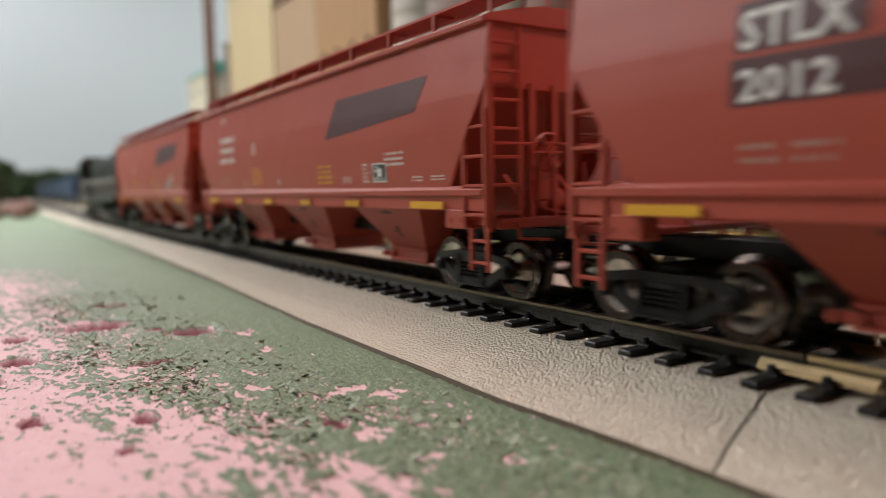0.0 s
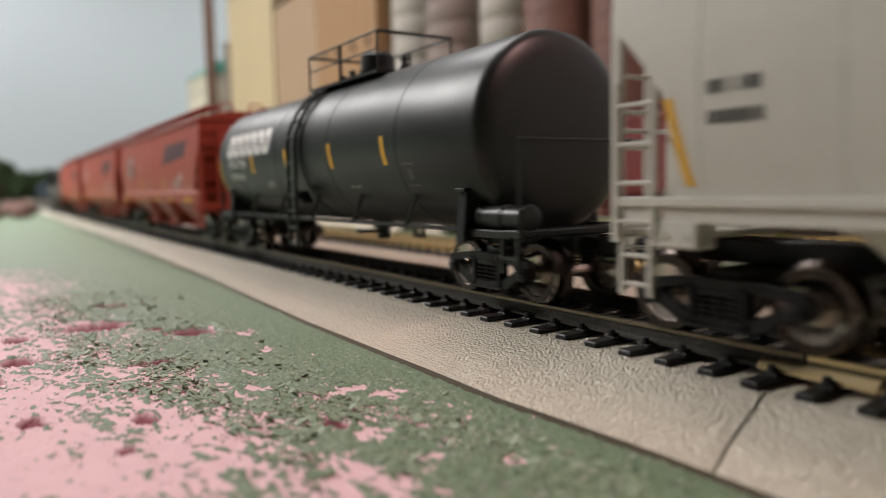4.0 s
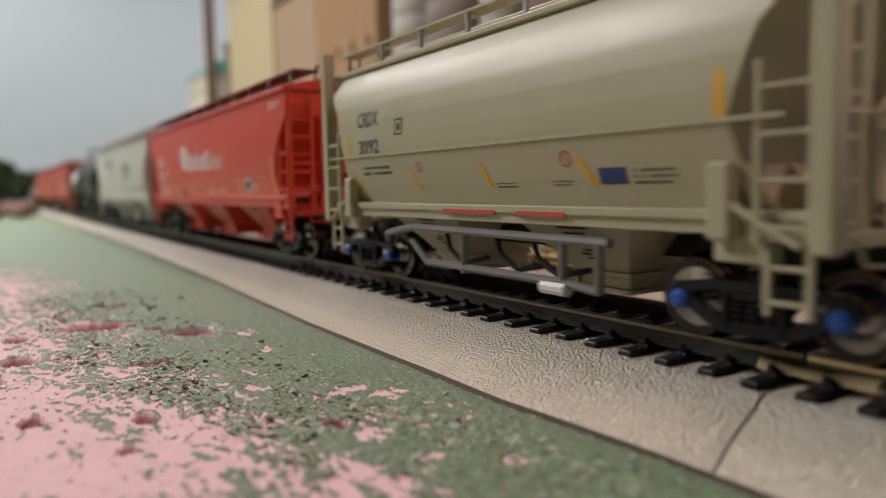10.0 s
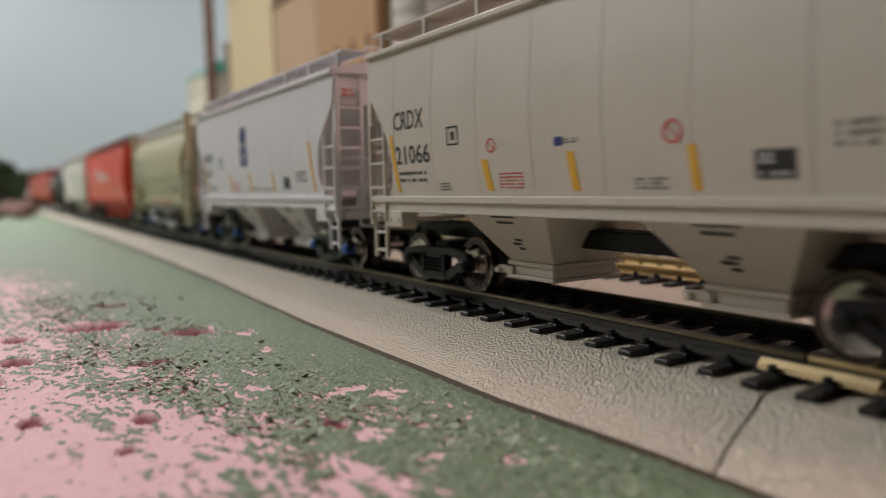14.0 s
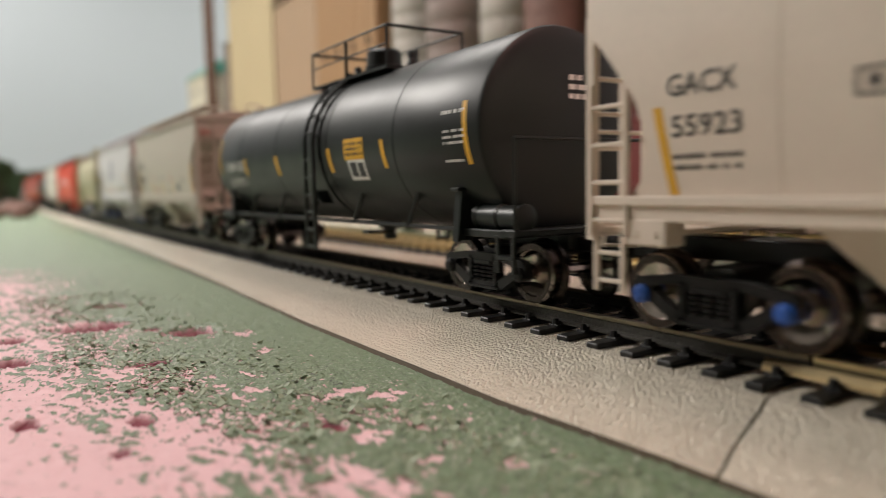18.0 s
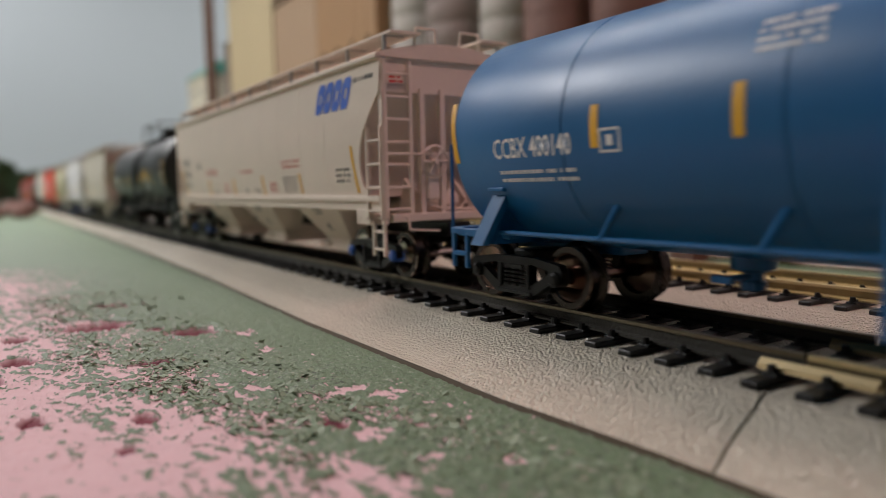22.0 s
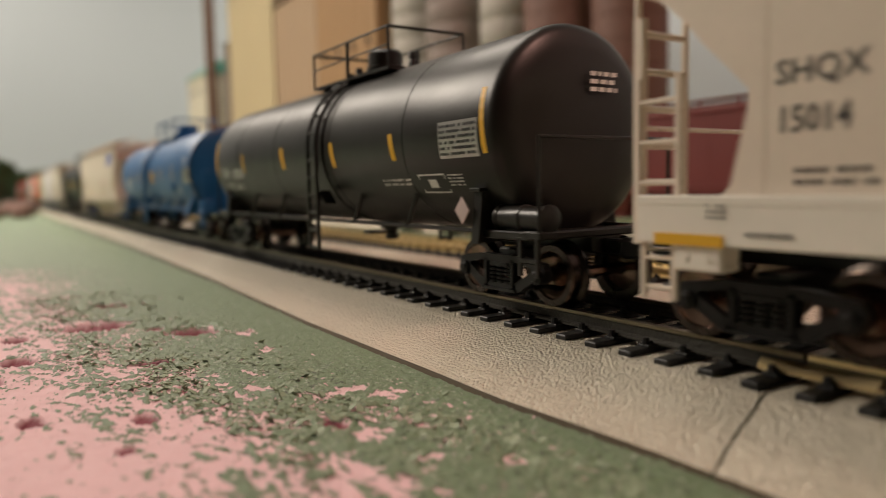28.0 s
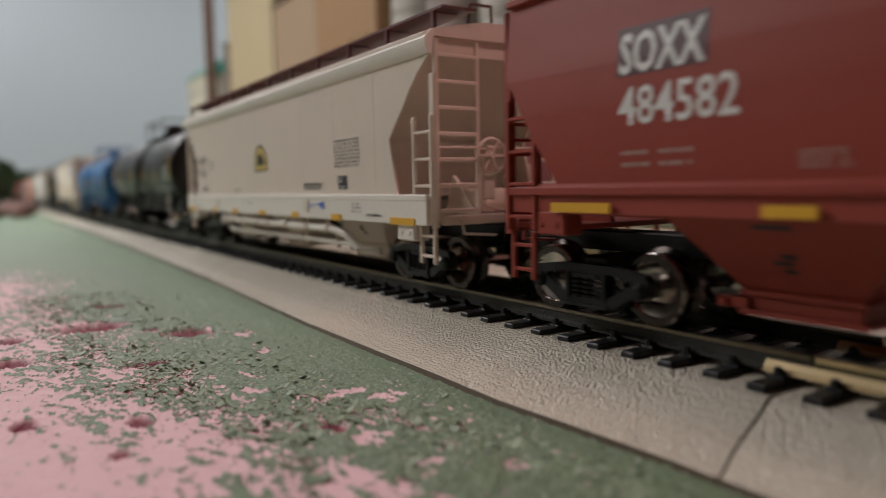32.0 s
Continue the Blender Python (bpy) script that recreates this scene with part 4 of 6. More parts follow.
def oxide_marks(car):
    """Common markings of the oxide-red hoppers."""
    decal(car, "panel_mark", MAROON, ROUND, [(-32.3, 41), (-72.8, 41.2), (-68.6, 34.8), (-26.5, 32.1)], 'dark maroon slanted panel')
    bars(car, "small_print", YELLOW, ROUND, -20.7, 21.3, 8.6, 5.1, 4)
    bars(car, "small_print", YELLOW, ROUND, 31.1, 21.9, 10, 5.2, 5)
    bars(car, "small_print", WHITE, ROUND, -35.3, 21.5, 4.1, 1.7, 3)
    bars(car, "small_print", WHITE, ROUND, -45.8, 21.4, 2.4, 4.5, 5)
    stripe(car, ROUND, -53.4, 21.6, 25.6, 6.3, 0.0, 0.045, INK, "code_plate")
    outline(car, WHITE, ROUND, -50.3, -56.6, 21.6, 25.6)
    bars(car, "small_print", WHITE, ROUND, -56.1, 24.6, 7.9, 3.3, 3)
    bars(car, "small_print", WHITE, ROUND, -66.9, 21.4, 4.1, 1.3, 2)
    bars(car, "small_print", WHITE, ROUND, -73.9, 21.5, 4.6, 1.2, 2)
    shift = 3.1 if car is hopP else 0.0
    bars(car, "small_print", WORN_WHITE, ROUND, 64 + shift, 21.9, 4.6, 3.0, 2, fill=0.36)
    bars(car, "small_print", WORN_WHITE, ROUND, 57.9 + shift, 21.9, 4.9, 3.0, 2, fill=0.36)
    bars(car, "small_print", WORN_WHITE, ROUND, 40.1 + shift, 21.4, 5.2, 2.1, 3)
    bars(car, "small_print", WHITE, ROUND, 9, 22, 3.8, 1.3, 3)
    bars(car, "small_print", WHITE, ROUND, 63.5, 42.9, 5.8, 2.2, 3)
    outline(car, WHITE, ROUND, 29.5, 25.9, 31.3, 34.4)
    for y, w in ((74.6, 11.5), (44, 6.1), (16, 6.4), (-12.5, 6.3), (-40, 5.9), (-72.5, 11.7), (-40.7, 6.5), (-12.6, 6.3)):
        sill_reflector(car, y, w, 16.3, 17.7, 18.05)


for one in (hopA, hopB, hopC, hopP):
    oxide_marks(one)
    for s in (-1, 1):
        bm = bmesh.new()
        near, far = [[bm.verts.new((s * x, y, z)) for x, z in ((17.1, 20.5), (18.02, 19.75), (18.02, 19.45), (16.9, 19.45))] for y in (-87.0, 87.0)]
        for k in range(4):
            bm.faces.new((near[k], near[k - 1], far[k - 1], far[k]))
        bm.faces.new(near)
        bm.faces.new(far[::-1])
        bmesh.ops.recalc_face_normals(bm, faces=bm.faces)
        part("sill_flange", bm, OXIDE_BROWN if one is hopP else OXIDE, one, smooth=False)
stripe(hopC, ROUND, 57.6, 34.3, 39.7, 14, 0.0, 0.045, MAROON, "patch")
words(hopC, "lettering", WHITE, ROUND, "STLX", 64.1, 34.7, 4.3, 12.4, 0.02)
stripe(hopC, ROUND, 55.4, 28.5, 33.7, 19.5, 0.0, 0.045, MAROON, "patch")
words(hopC, "lettering", WHITE, ROUND, "2012", 64.2, 29.1, 3.6, 10.8, 0.02)
bars(hopB, "small_print", WHITE, ROUND, 63.7, 28.6, 16.4, 10.4, 3)
stripe(hopP, ROUND, 60.9, 33.8, 39.9, 13.7, 0.0, 0.045, MAROON, "patch")
words(hopP, "lettering", WHITE, ROUND, "SOXX", 67.3, 34.2, 5.3, 12.9, 0.025)
words(hopP, "lettering", WHITE, ROUND, "484582", 67.3, 27.7, 4.9, 17.4, 0.012)
letter_shapes(hopF, "brand_shape", INK, BULGE, 36.9, 19.3, 36.1, 41.5, "OoioIo", 0.0, 0.5)
letter_shapes(hopF, "brand_shape", INK, BULGE, 41.0, 37.0, 36.3, 42.0, "I", -2.2, 0.2)
bars(hopF, "small_print", INK, BULGE, 33.2, 28.6, 14.8, 2.7, 1)
words(hopF, "lettering", INK, BULGE, "GROW", -18.3, 31.9, 5, 14.6, 0.012)
words(hopF, "lettering", INK, BULGE, "NG", -35.6, 32.2, 4.2, 7.4, 0.012)
stripe(hopF, BULGE, -34.1, 33, 38.9, 1.7, 0.0, 0.045, LEAF, "lettering")
words(hopF, "lettering", LEAF, BULGE, "together", -18.6, 28.6, 2.7, 24.4, 0.0)
stripe(hopF, BULGE, 38.8, 18.9, 24, 2.25, 1.4)
stripe(hopF, BULGE, 1.0, 19.1, 24.6, 1.85, 1.15)
stripe(hopF, BULGE, -38.6, 19.1, 24.1, 1.4, 0.7)
stripe(hopF, BULGE, -80.9, 18.5, 29.1, 1.3, 1.6)
stripe(hopF, BULGE, 79.7, 19.9, 30.5, 1.3, 2.8)
bars(hopF, "small_print", REDINK, BULGE, -0.9, 20.7, 5, 2.4, 4)
bars(hopF, "small_print", INK, BULGE, -21, 22.2, 5.3, 1.1, 2)
bars(hopF, "small_print", INK, BULGE, -39.9, 21.4, 16.6, 2, 2)
bars(hopF, "small_print", INK, BULGE, -59.5, 21.2, 5.5, 1.9, 3)
stripe(hopF, BULGE, -74.3, 20.4, 23.2, 4.6, 0.0, 0.045, INK, "code_plate")
bars(hopF, "small_print", INK, BULGE, 76.9, 26, 7, 6.9, 2)
bars(hopF, "small_print", INK, BULGE, 29.8, 21.3, 7, 1.4, 2)
words(hopG, "lettering", WHITE, BULGE, "GACX", 75.1, 31.4, 4.4, 14, 0.012)
words(hopG, "lettering", WHITE, BULGE, "31777", 74.4, 25.1, 3.9, 13.5, 0.012)
bars(hopG, "small_print", WHITE, BULGE, 72.9, 18.4, 16.5, 4.4, 3)
outline(hopG, WHITE, BULGE, 54.2, 50.9, 28.3, 31.2)
letter_shapes(hopG, "brand_shape", WHITE, BULGE, 17.5, -12.1, 28.5, 34.9, "OoIooO", 0.0, 0.42)
letter_shapes(hopG, "brand_shape", WHITE, BULGE, -13.2, -30.9, 28.3, 34.1, "Ooio", 0.0, 0.62)
stripe(hopG, BULGE, 17.1, 18.7, 24, 1.9, 1.4)
stripe(hopG, BULGE, -14.9, 18.7, 24.4, 1.9, 1.2)
stripe(hopG, BULGE, -47.0, 18.7, 24.5, 1.8, 1.1)
stripe(hopG, BULGE, -80.2, 18.9, 30.5, 1.3, 1.8)
stripe(hopG, BULGE, 77.2, 18.3, 29.6, 1.3, 2.4)
stripe(hopG, BULGE, 44.1, 18.4, 24, 1.85, 1.15)
stripe(hopG, BULGE, -55.3, 19.9, 24, 6.4, 0.0, 0.045, WHITE, "code_plate")
stripe(hopG, BULGE, -55.3, 20.4, 23.5, 5.2, 0.0, 0.07, INK, "code_plate")
bars(hopG, "small_print", WHITE, BULGE, -5.8, 18.8, 6.2, 2.3, 3)
bars(hopG, "small_print", WHITE, BULGE, -19.8, 19.6, 11.2, 1.6, 2)
bars(hopG, "small_print", WHITE, BULGE, -59.4, 20, 5.6, 2.5, 4)
bars(hopG, "small_print", WHITE, BULGE, 10.2, 18.8, 4.1, 1.2, 2)
stripe(hopG, BULGE, 30.5, 18.3, 20.8, 6.6, 0.0, 0.045, OXIDE_DARK, "patch")
bars(hopG, "small_print", WHITE, BULGE, -77.1, 43.2, 8.9, 2.4, 2)
words(hopH, "lettering", INK, TEAR, "CRDX", 42.2, 33.5, 3.3, 9.4, 0.012)
words(hopH, "lettering", INK, TEAR, "3092", 41.7, 27.8, 3, 9.2, 0.012)
outline(hopH, INK, TEAR, 25.7, 22.5, 30.9, 34.1)
stripe(hopH, TEAR, 46.8, 26.9, 32.3, 1.5, 0.8)
stripe(hopH, TEAR, -49.2, 27.2, 33, 1.5)
stripe(hopH, TEAR, 19.3, 20, 24.5, 1.3, 2.8)
stripe(hopH, TEAR, -3.8, 19.9, 24.4, 1.3, 2.1)
stripe(hopH, TEAR, -28.1, 20.1, 24.3, 1.3, 2.8)
stripe(hopH, TEAR, 45.1, 18.9, 23.7, 1.3, 2.5)
ring_mark(hopH, REDINK, TEAR, 18, 24.2, 1.1)
ring_mark(hopH, REDINK, TEAR, -22.9, 24.1, 1.2)
bars(hopH, "small_print", REDINK, TEAR, 7, 16.1, 16.8, 1.1, 1)
bars(hopH, "small_print", REDINK, TEAR, -15.4, 16.4, 11.1, 0.8, 1)
stripe(hopH, TEAR, -31.4, 20.3, 22.6, 5.1, 0.0, 0.045, NAVY, "code_plate")
bars(hopH, "small_print", INK, TEAR, -35.2, 20.1, 6.9, 2.4, 3)
bars(hopH, "small_print", INK, TEAR, 42.1, 22.9, 12.8, 2.4, 2)
bars(hopH, "small_print", INK, TEAR, -5.2, 19.9, 5.5, 1.1, 2)
bars(hopH, "small_print", INK, TEAR, -19.2, 20.1, 4.2, 1, 2)
words(hopI, "lettering", INK, BULGE, "GNAX", 51.1, 30.6, 3.3, 11, 0.012)
words(hopI, "lettering", INK, BULGE, "2631", 50.8, 25.4, 3, 8.8, 0.012)
bars(hopI, "small_print", INK, BULGE, 49.5, 19.9, 10.3, 2.7, 2)
outline(hopI, INK, BULGE, 32.7, 28.6, 27.9, 31.5)
stripe(hopI, BULGE, 5.7, 34.1, 40.3, 7.4, 0.0, 0.045, SILVER, "emblem")
stripe(hopI, BULGE, 5.8, 39.6, 39.9, 7.2, 0.0, 0.06, NAVY, "emblem")
stripe(hopI, BULGE, 5.7, 38.4, 38.7, 7.2, 0.0, 0.06, NAVY, "emblem")
stripe(hopI, BULGE, 5.7, 37.3, 37.6, 7.1, 0.0, 0.06, NAVY, "emblem")
stripe(hopI, BULGE, 5.6, 36.1, 36.4, 7.1, 0.0, 0.06, NAVY, "emblem")
stripe(hopI, BULGE, 5.6, 35, 35.3, 7.1, 0.0, 0.06, NAVY, "emblem")
decal(hopI, "emblem", NAVY, BULGE, [(5.5, 40.2), (2.7, 37), (5.3, 34.4), (8.5, 37.4)])
stripe(hopI, BULGE, 5.3, 28, 33.9, 7.6, 0.0, 0.045, NAVY, "emblem")
bars(hopI, "small_print", WHITE, BULGE, 7.9, 28.7, 5.6, 4.4, 4)
stripe(hopI, BULGE, 20.9, 19.9, 25.7, 1.5, 0.8)
stripe(hopI, BULGE, 0.5, 19.8, 25.6, 1.55, 0.85)
stripe(hopI, BULGE, -20.1, 19.6, 25.3, 1.45, 0.75)
stripe(hopI, BULGE, 51.2, 20.1, 31.7, 1.3, 1.6)
stripe(hopI, BULGE, -49.9, 19.7, 32.3, 1.3, 1.6)
bars(hopI, "small_print", REDINK, BULGE, 19.5, 19.7, 7.5, 3.3, 5)
stripe(hopI, BULGE, -30.2, 20.4, 23.8, 5, 0.0, 0.045, INK, "code_plate")
bars(hopI, "small_print", INK, BULGE, -37.8, 22.1, 8.2, 3.2, 3)
bars(hopI, "small_print", INK, BULGE, 6.2, 19.8, 4, 1.2, 2)
bars(hopI, "small_print", INK, BULGE, -1, 19.8, 5.3, 1.7, 3)
bars(hopI, "small_print", INK, BULGE, -8.9, 19.8, 9.4, 1.2, 2)
words(hopJ, "lettering", INK, BULGE, "CRDX", 51, 31.7, 3.7, 11.3, 0.012)
words(hopJ, "lettering", INK, BULGE, "21066", 50.7, 25, 3.7, 12.8, 0.012)
bars(hopJ, "small_print", INK, BULGE, 49.9, 21.1, 10.3, 2.7, 2)
outline(hopJ, INK, BULGE, 31.8, 28.3, 27.7, 31)
stripe(hopJ, BULGE, 50.6, 19.5, 30.9, 1.3, 1.7)
stripe(hopJ, BULGE, 20.0, 19.6, 24.8, 1.75, 1.05)
stripe(hopJ, BULGE, -0.3, 19.5, 25.1, 1.5, 0.8)
stripe(hopJ, BULGE, -20.7, 19.4, 24.9, 1.25, 0.55)
ring_mark(hopJ, REDINK, BULGE, 19, 27, 1.2)
ring_mark(hopJ, REDINK, BULGE, -17.5, 26.6, 1.5)
stripe(hopJ, BULGE, 2.7, 26, 27.3, 1.9, 0.0, 0.045, NAVY, "code_plate")
bars(hopJ, "small_print", INK, BULGE, 1.5, 26.2, 2.7, 0.9, 2)
bars(hopJ, "small_print", REDINK, BULGE, 17.3, 19.8, 6.4, 2.8, 5)
stripe(hopJ, BULGE, -30.6, 20.6, 23.8, 4.8, 0.0, 0.045, INK, "code_plate")
bars(hopJ, "small_print", INK, BULGE, -37.1, 23.4, 4.5, 3, 3)
bars(hopJ, "small_print", INK, BULGE, 35.3, 19.6, 3.2, 1.6, 3)
bars(hopJ, "small_print", INK, BULGE, -11.2, 19.5, 5.2, 1.7, 3)
stripe(hopJ, BULGE, -52.6, 19.2, 31.0, 1.3, -3.0)
words(hopL, "lettering", INK, BULGE, "GACX", 78.3, 30.5, 2.6, 9.3, 0.012)
words(hopL, "lettering", INK, BULGE, "55923", 77.7, 25.7, 2.6, 9.4, 0.012)
bars(hopL, "small_print", INK, BULGE, 77.6, 21.4, 9.2, 2.6, 2)
outline(hopL, INK, BULGE, 56.4, 52.9, 28.1, 30.8)
bars(hopL, "small_print", REDINK, BULGE, 45.2, 25.8, 14.3, 2.5, 2)
bars(hopL, "small_print", REDINK, BULGE, 5.2, 25.5, 13.6, 1.4, 1)
bars(hopL, "small_print", REDINK, BULGE, 24, 19.4, 5.7, 3.3, 5)
stripe(hopL, BULGE, 77.9, 18.8, 29.4, 1.3, 1.9)
stripe(hopL, BULGE, 42.2, 18.8, 24, 1.6, 0.9)
stripe(hopL, BULGE, 12.2, 18.8, 24.2, 1.35, 0.65)
bars(hopL, "small_print", INK, BULGE, 37, 19.1, 4.9, 1.7, 3)
bars(hopL, "small_print", INK, BULGE, 1.6, 19.4, 3.1, 1.7, 3)
bars(hopL, "small_print", REDINK, BULGE, -33.4, 25.9, 13.9, 2.7, 2)
bars(hopL, "small_print", INK, BULGE, -33.6, 19.5, 10, 4.6, 5)
bars(hopL, "small_print", REDINK, BULGE, -22.4, 19.5, 5.9, 3.2, 5)
stripe(hopL, BULGE, -46.7, 19.3, 24.6, 1.35, 0.65)
bars(hopL, "small_print", INK, BULGE, -69.3, 21.5, 7.6, 3.9, 3)
stripe(hopL, BULGE, -17.0, 18.9, 24.5, 1.45, 0.75)
bars(hopL, "small_print", INK, BULGE, -8.2, 19.3, 5.1, 1.8, 3)
letter_shapes(hopL, "brand_shape", ROYAL, BULGE, -58.5, -77.4, 38.4, 45.4, "OOOO", 2.2, 0.24)
stripe(hopL, BULGE, -80.1, 19.3, 29.9, 1.3, 1.7)
bars(hopL, "small_print", INK, BULGE, -78.6, 43.2, 10.6, 2.1, 1)
words(hopO, "lettering", INK, FLAT, "SHQX", 72.9, 30.4, 3, 9.5, 0.012)
words(hopO, "lettering", INK, FLAT, "15014", 72.2, 25.4, 2.8, 7.2, 0.012)
bars(hopO, "small_print", INK, FLAT, 70.7, 19.6, 8.7, 2.4, 2)
outline(hopO, INK, FLAT, 58.6, 55.8, 28.2, 30.9)
decal(hopO, "badge", INK, FLAT, [(9.1, 25.6), (8.8, 29.4), (7.9, 31.5), (6.2, 33), (3.5, 33.6), (1.2, 33), (-1, 31.6), (-2.4, 29.7), (-2.9, 25.8)], 'black and gold arched badge')
decal(hopO, "badge", GOLD, FLAT, [(8.5, 26.1), (8.2, 29.1), (7.3, 31), (5.8, 32.4), (3.5, 33), (1.5, 32.5), (-0.5, 31.2), (-1.8, 29.5), (-2.5, 26.2)], "", 0.09)
decal(hopO, "badge", INK, FLAT, [(6.6, 27.4), (6.3, 29.4), (4.9, 30.8), (3.4, 31), (1.7, 30.4), (0.3, 29.1), (-0.2, 27.6)], "", 0.12)
bars(hopO, "small_print", INK, FLAT, 32.3, 19.8, 10, 0.9, 2)
bars(hopO, "small_print", INK, FLAT, -29.6, 20, 11.2, 1.7, 2)
bars(hopO, "small_print", INK, FLAT, -49.1, 25, 13.2, 6.6, 8)
stripe(hopO, FLAT, -53.2, 20.1, 23.2, 5, 0.0, 0.045, INK, "code_plate")
bars(hopO, "small_print", INK, FLAT, -30, 20, 11.9, 1.9, 3)
SILL = [(18.5, 12.0), (18.5, 19.0)]
decal(hopO, "sill_emblem", ROYAL, SILL, [(-39.5, 16.5), (-41.5, 16.9), (-44.8, 17.2), (-43.6, 16.5), (-44.6, 15.5), (-42.6, 15.6), (-41.6, 16.1)], "blue arrow-shaped emblem", 0.2)
bars(hopO, "small_print", ROYAL, SILL, -34.5, 15.7, 4.8, 1.2, 2, "", 0.38, 0.2)
bars(hopO, "small_print", INK, SILL, -59.5, 14.8, 4.6, 2.4, 3, "", 0.3, 0.2)
bars(hopO, "small_print", INK, SILL, -66.5, 14.2, 7.0, 0.7, 1, "", 0.6, 0.2)
bars(hopO, "small_print", INK, SILL, 80.6, 16.0, 3.0, 2.0, 3, "", 0.38, 0.2)
bars(hopO, "small_print", INK, SILL, 75.5, 14.2, 6.0, 0.7, 1, "", 0.6, 0.2)
bars(hopO, "small_print", INK, SILL, 14.0, 15.8, 4.0, 1.0, 2, "", 0.38, 0.2)
for y, w in ((83.2, 9.7), (51.9, 5.3), (27.9, 5.2), (1.4, 5.1), (-24.9, 4.8), (-50.9, 5.5), (-81.9, 9.6)):
    sill_reflector(hopO, y, w, 12.9, 14.3, 18.65)
letter_shapes(tankE, "brand_shape", WHITE, TP, 66.1, 24.6, 31, 38.4, "OOOOOO", 0.0, 0.3)
words(tankE, "lettering", WHITE, TP, "PROX 75565", 64, 27.6, 2.7, 17.9, 0.01)
bars(tankE, "small_print", WHITE, TP, 63.5, 23.7, 14.1, 2.2, 2)
stripe(tankE, TP, 39.8, 25.6, 30.9, 1.85, 1.15)
stripe(tankE, TP, 11.2, 25.7, 31.2, 1.75, 1.05)
stripe(tankE, TP, -18.1, 25.2, 31.1, 1.8, 1.1)
stripe(tankE, TP, -44.7, 25.1, 31.1, 1.6, 0.9)
stripe(tankE, TP, 74.5, 20.6, 30.8, 1.3, 0.6)
bars(tankE, "small_print", WHITE, TP, 30.8, 21, 5.5, 1.9, 3)
bars(tankE, "small_print", SILVER, TP, -24.3, 20.2, 5.3, 1, 1)
words(tankK, "lettering", WHITE, TP, "SCMX 4222", 66.3, 26.6, 2.8, 18.3, 0.01)
bars(tankK, "small_print", WHITE, TP, 66.1, 21.7, 17.4, 2.6, 2)
stripe(tankK, TP, 45.9, 24.9, 30, 1.7, 1.0)
stripe(tankK, TP, 17.9, 24.3, 29.5, 2.05, 1.35)
stripe(tankK, TP, -17.6, 24.1, 29.7, 1.75, 1.05)
stripe(tankK, TP, -44.2, 24.3, 30.2, 1.6, 0.9)
stripe(tankK, TP, 73.0, 25.8, 37.2, 1.3, 1.0)
stripe(tankK, TP, -30.2, 26.6, 31.3, 9.6, 0.0, 0.1, YELLOW, "placard")
bars(tankK, "small_print", INK, TP, -26.3, 27.3, 8.3, 3.4, 3, "", 0.5, 0.15)
stripe(tankK, TP, -30.7, 22.1, 26.6, 8.4, 0.0, 0.045, WHITE, "code_plate")
stripe(tankK, TP, -29, 22.9, 26.1, 3.2, 0.0, 0.08, INK, "code_plate")
stripe(tankK, TP, -32.7, 22.8, 25.9, 2.8, 0.0, 0.08, INK, "code_plate")
stripe(tankK, TP, -74.0, 24, 34.9, 1.3, 1.0)
bars(tankK, "small_print", WHITE, TP, -66, 32.6, 6.9, 1.5, 1)
bars(tankK, "small_print", WHITE, TP, -66.6, 27.4, 6.5, 3.1, 3)
bars(tankK, "small_print", WHITE, TP, -66.6, 24.3, 5.6, 1, 1)
words(tankM, "lettering", WHITE, TPM, "CCBX 400140", 70.5, 24.7, 3.2, 17.9, 0.01)
bars(tankM, "small_print", WHITE, TPM, 69.7, 20.6, 17.6, 2.5, 2)
outline(tankM, WHITE, TPM, 47.1, 43.4, 24.6, 27.8)
stripe(tankM, TPM, 48, 25.3, 31.1, 1.5)
stripe(tankM, TPM, 26.1, 25.3, 31.3, 1.5)
stripe(tankM, TPM, 81, 24.4, 34.8, 1.3, 1.8)
stripe(tankM, TPM, -7, 25, 30, 8, 0.0, 0.1, YELLOW, "placard")
bars(tankM, "small_print", INK, TPM, -3.8, 25.6, 6.5, 3.7, 4, "", 0.5, 0.15)
stripe(tankM, TPM, -26.5, 25.7, 31.6, 1.25, 0.55)
stripe(tankM, TPM, -50.6, 25.6, 31.3, 1.25, 0.55)
stripe(tankM, TPM, -81.9, 24.2, 35.2, 1.3, 1)
bars(tankM, "small_print", WHITE, TPM, -67.5, 30.9, 6.8, 3.8, 2)
stripe(tankM, TPM, -73.9, 23.7, 30, 12.1, 0.0, 0.08, SILVER, "notice")
bars(tankM, "small_print", INK, TPM, -68.3, 23.9, 11.3, 5.6, 5, "", 0.5, 0.15)
bars(tankM, "small_print", WHITE, TPM, 24.8, 34, 7.7, 4, 4)
bars(tankM, "small_print", WHITE, TPM, -55.2, 19.6, 5, 3.1, 3)
bars(tankM, "small_print", WHITE, TPM, -13.2, 19, 4.3, 0.8, 1)
words(tankN, "lettering", WHITE, TP, "TILX", 73.2, 24.9, 2.6, 7.7, 0.01)
words(tankN, "lettering", WHITE, TP, "350350", 61.7, 24.5, 2.7, 10.8, 0.01)
DIMPRINT = material("worn_grey_print", (0.10, 0.095, 0.09), 0.5)
outline(tankN, DIMPRINT, TP, 47.6, 45.2, 24.4, 28.0)
outline(tankE, DIMPRINT, TP, -51.4, -55.6, 20.6, 25.2)
bars(tankN, "small_print", WHITE, TP, 72.6, 20.5, 18.1, 2.4, 2)
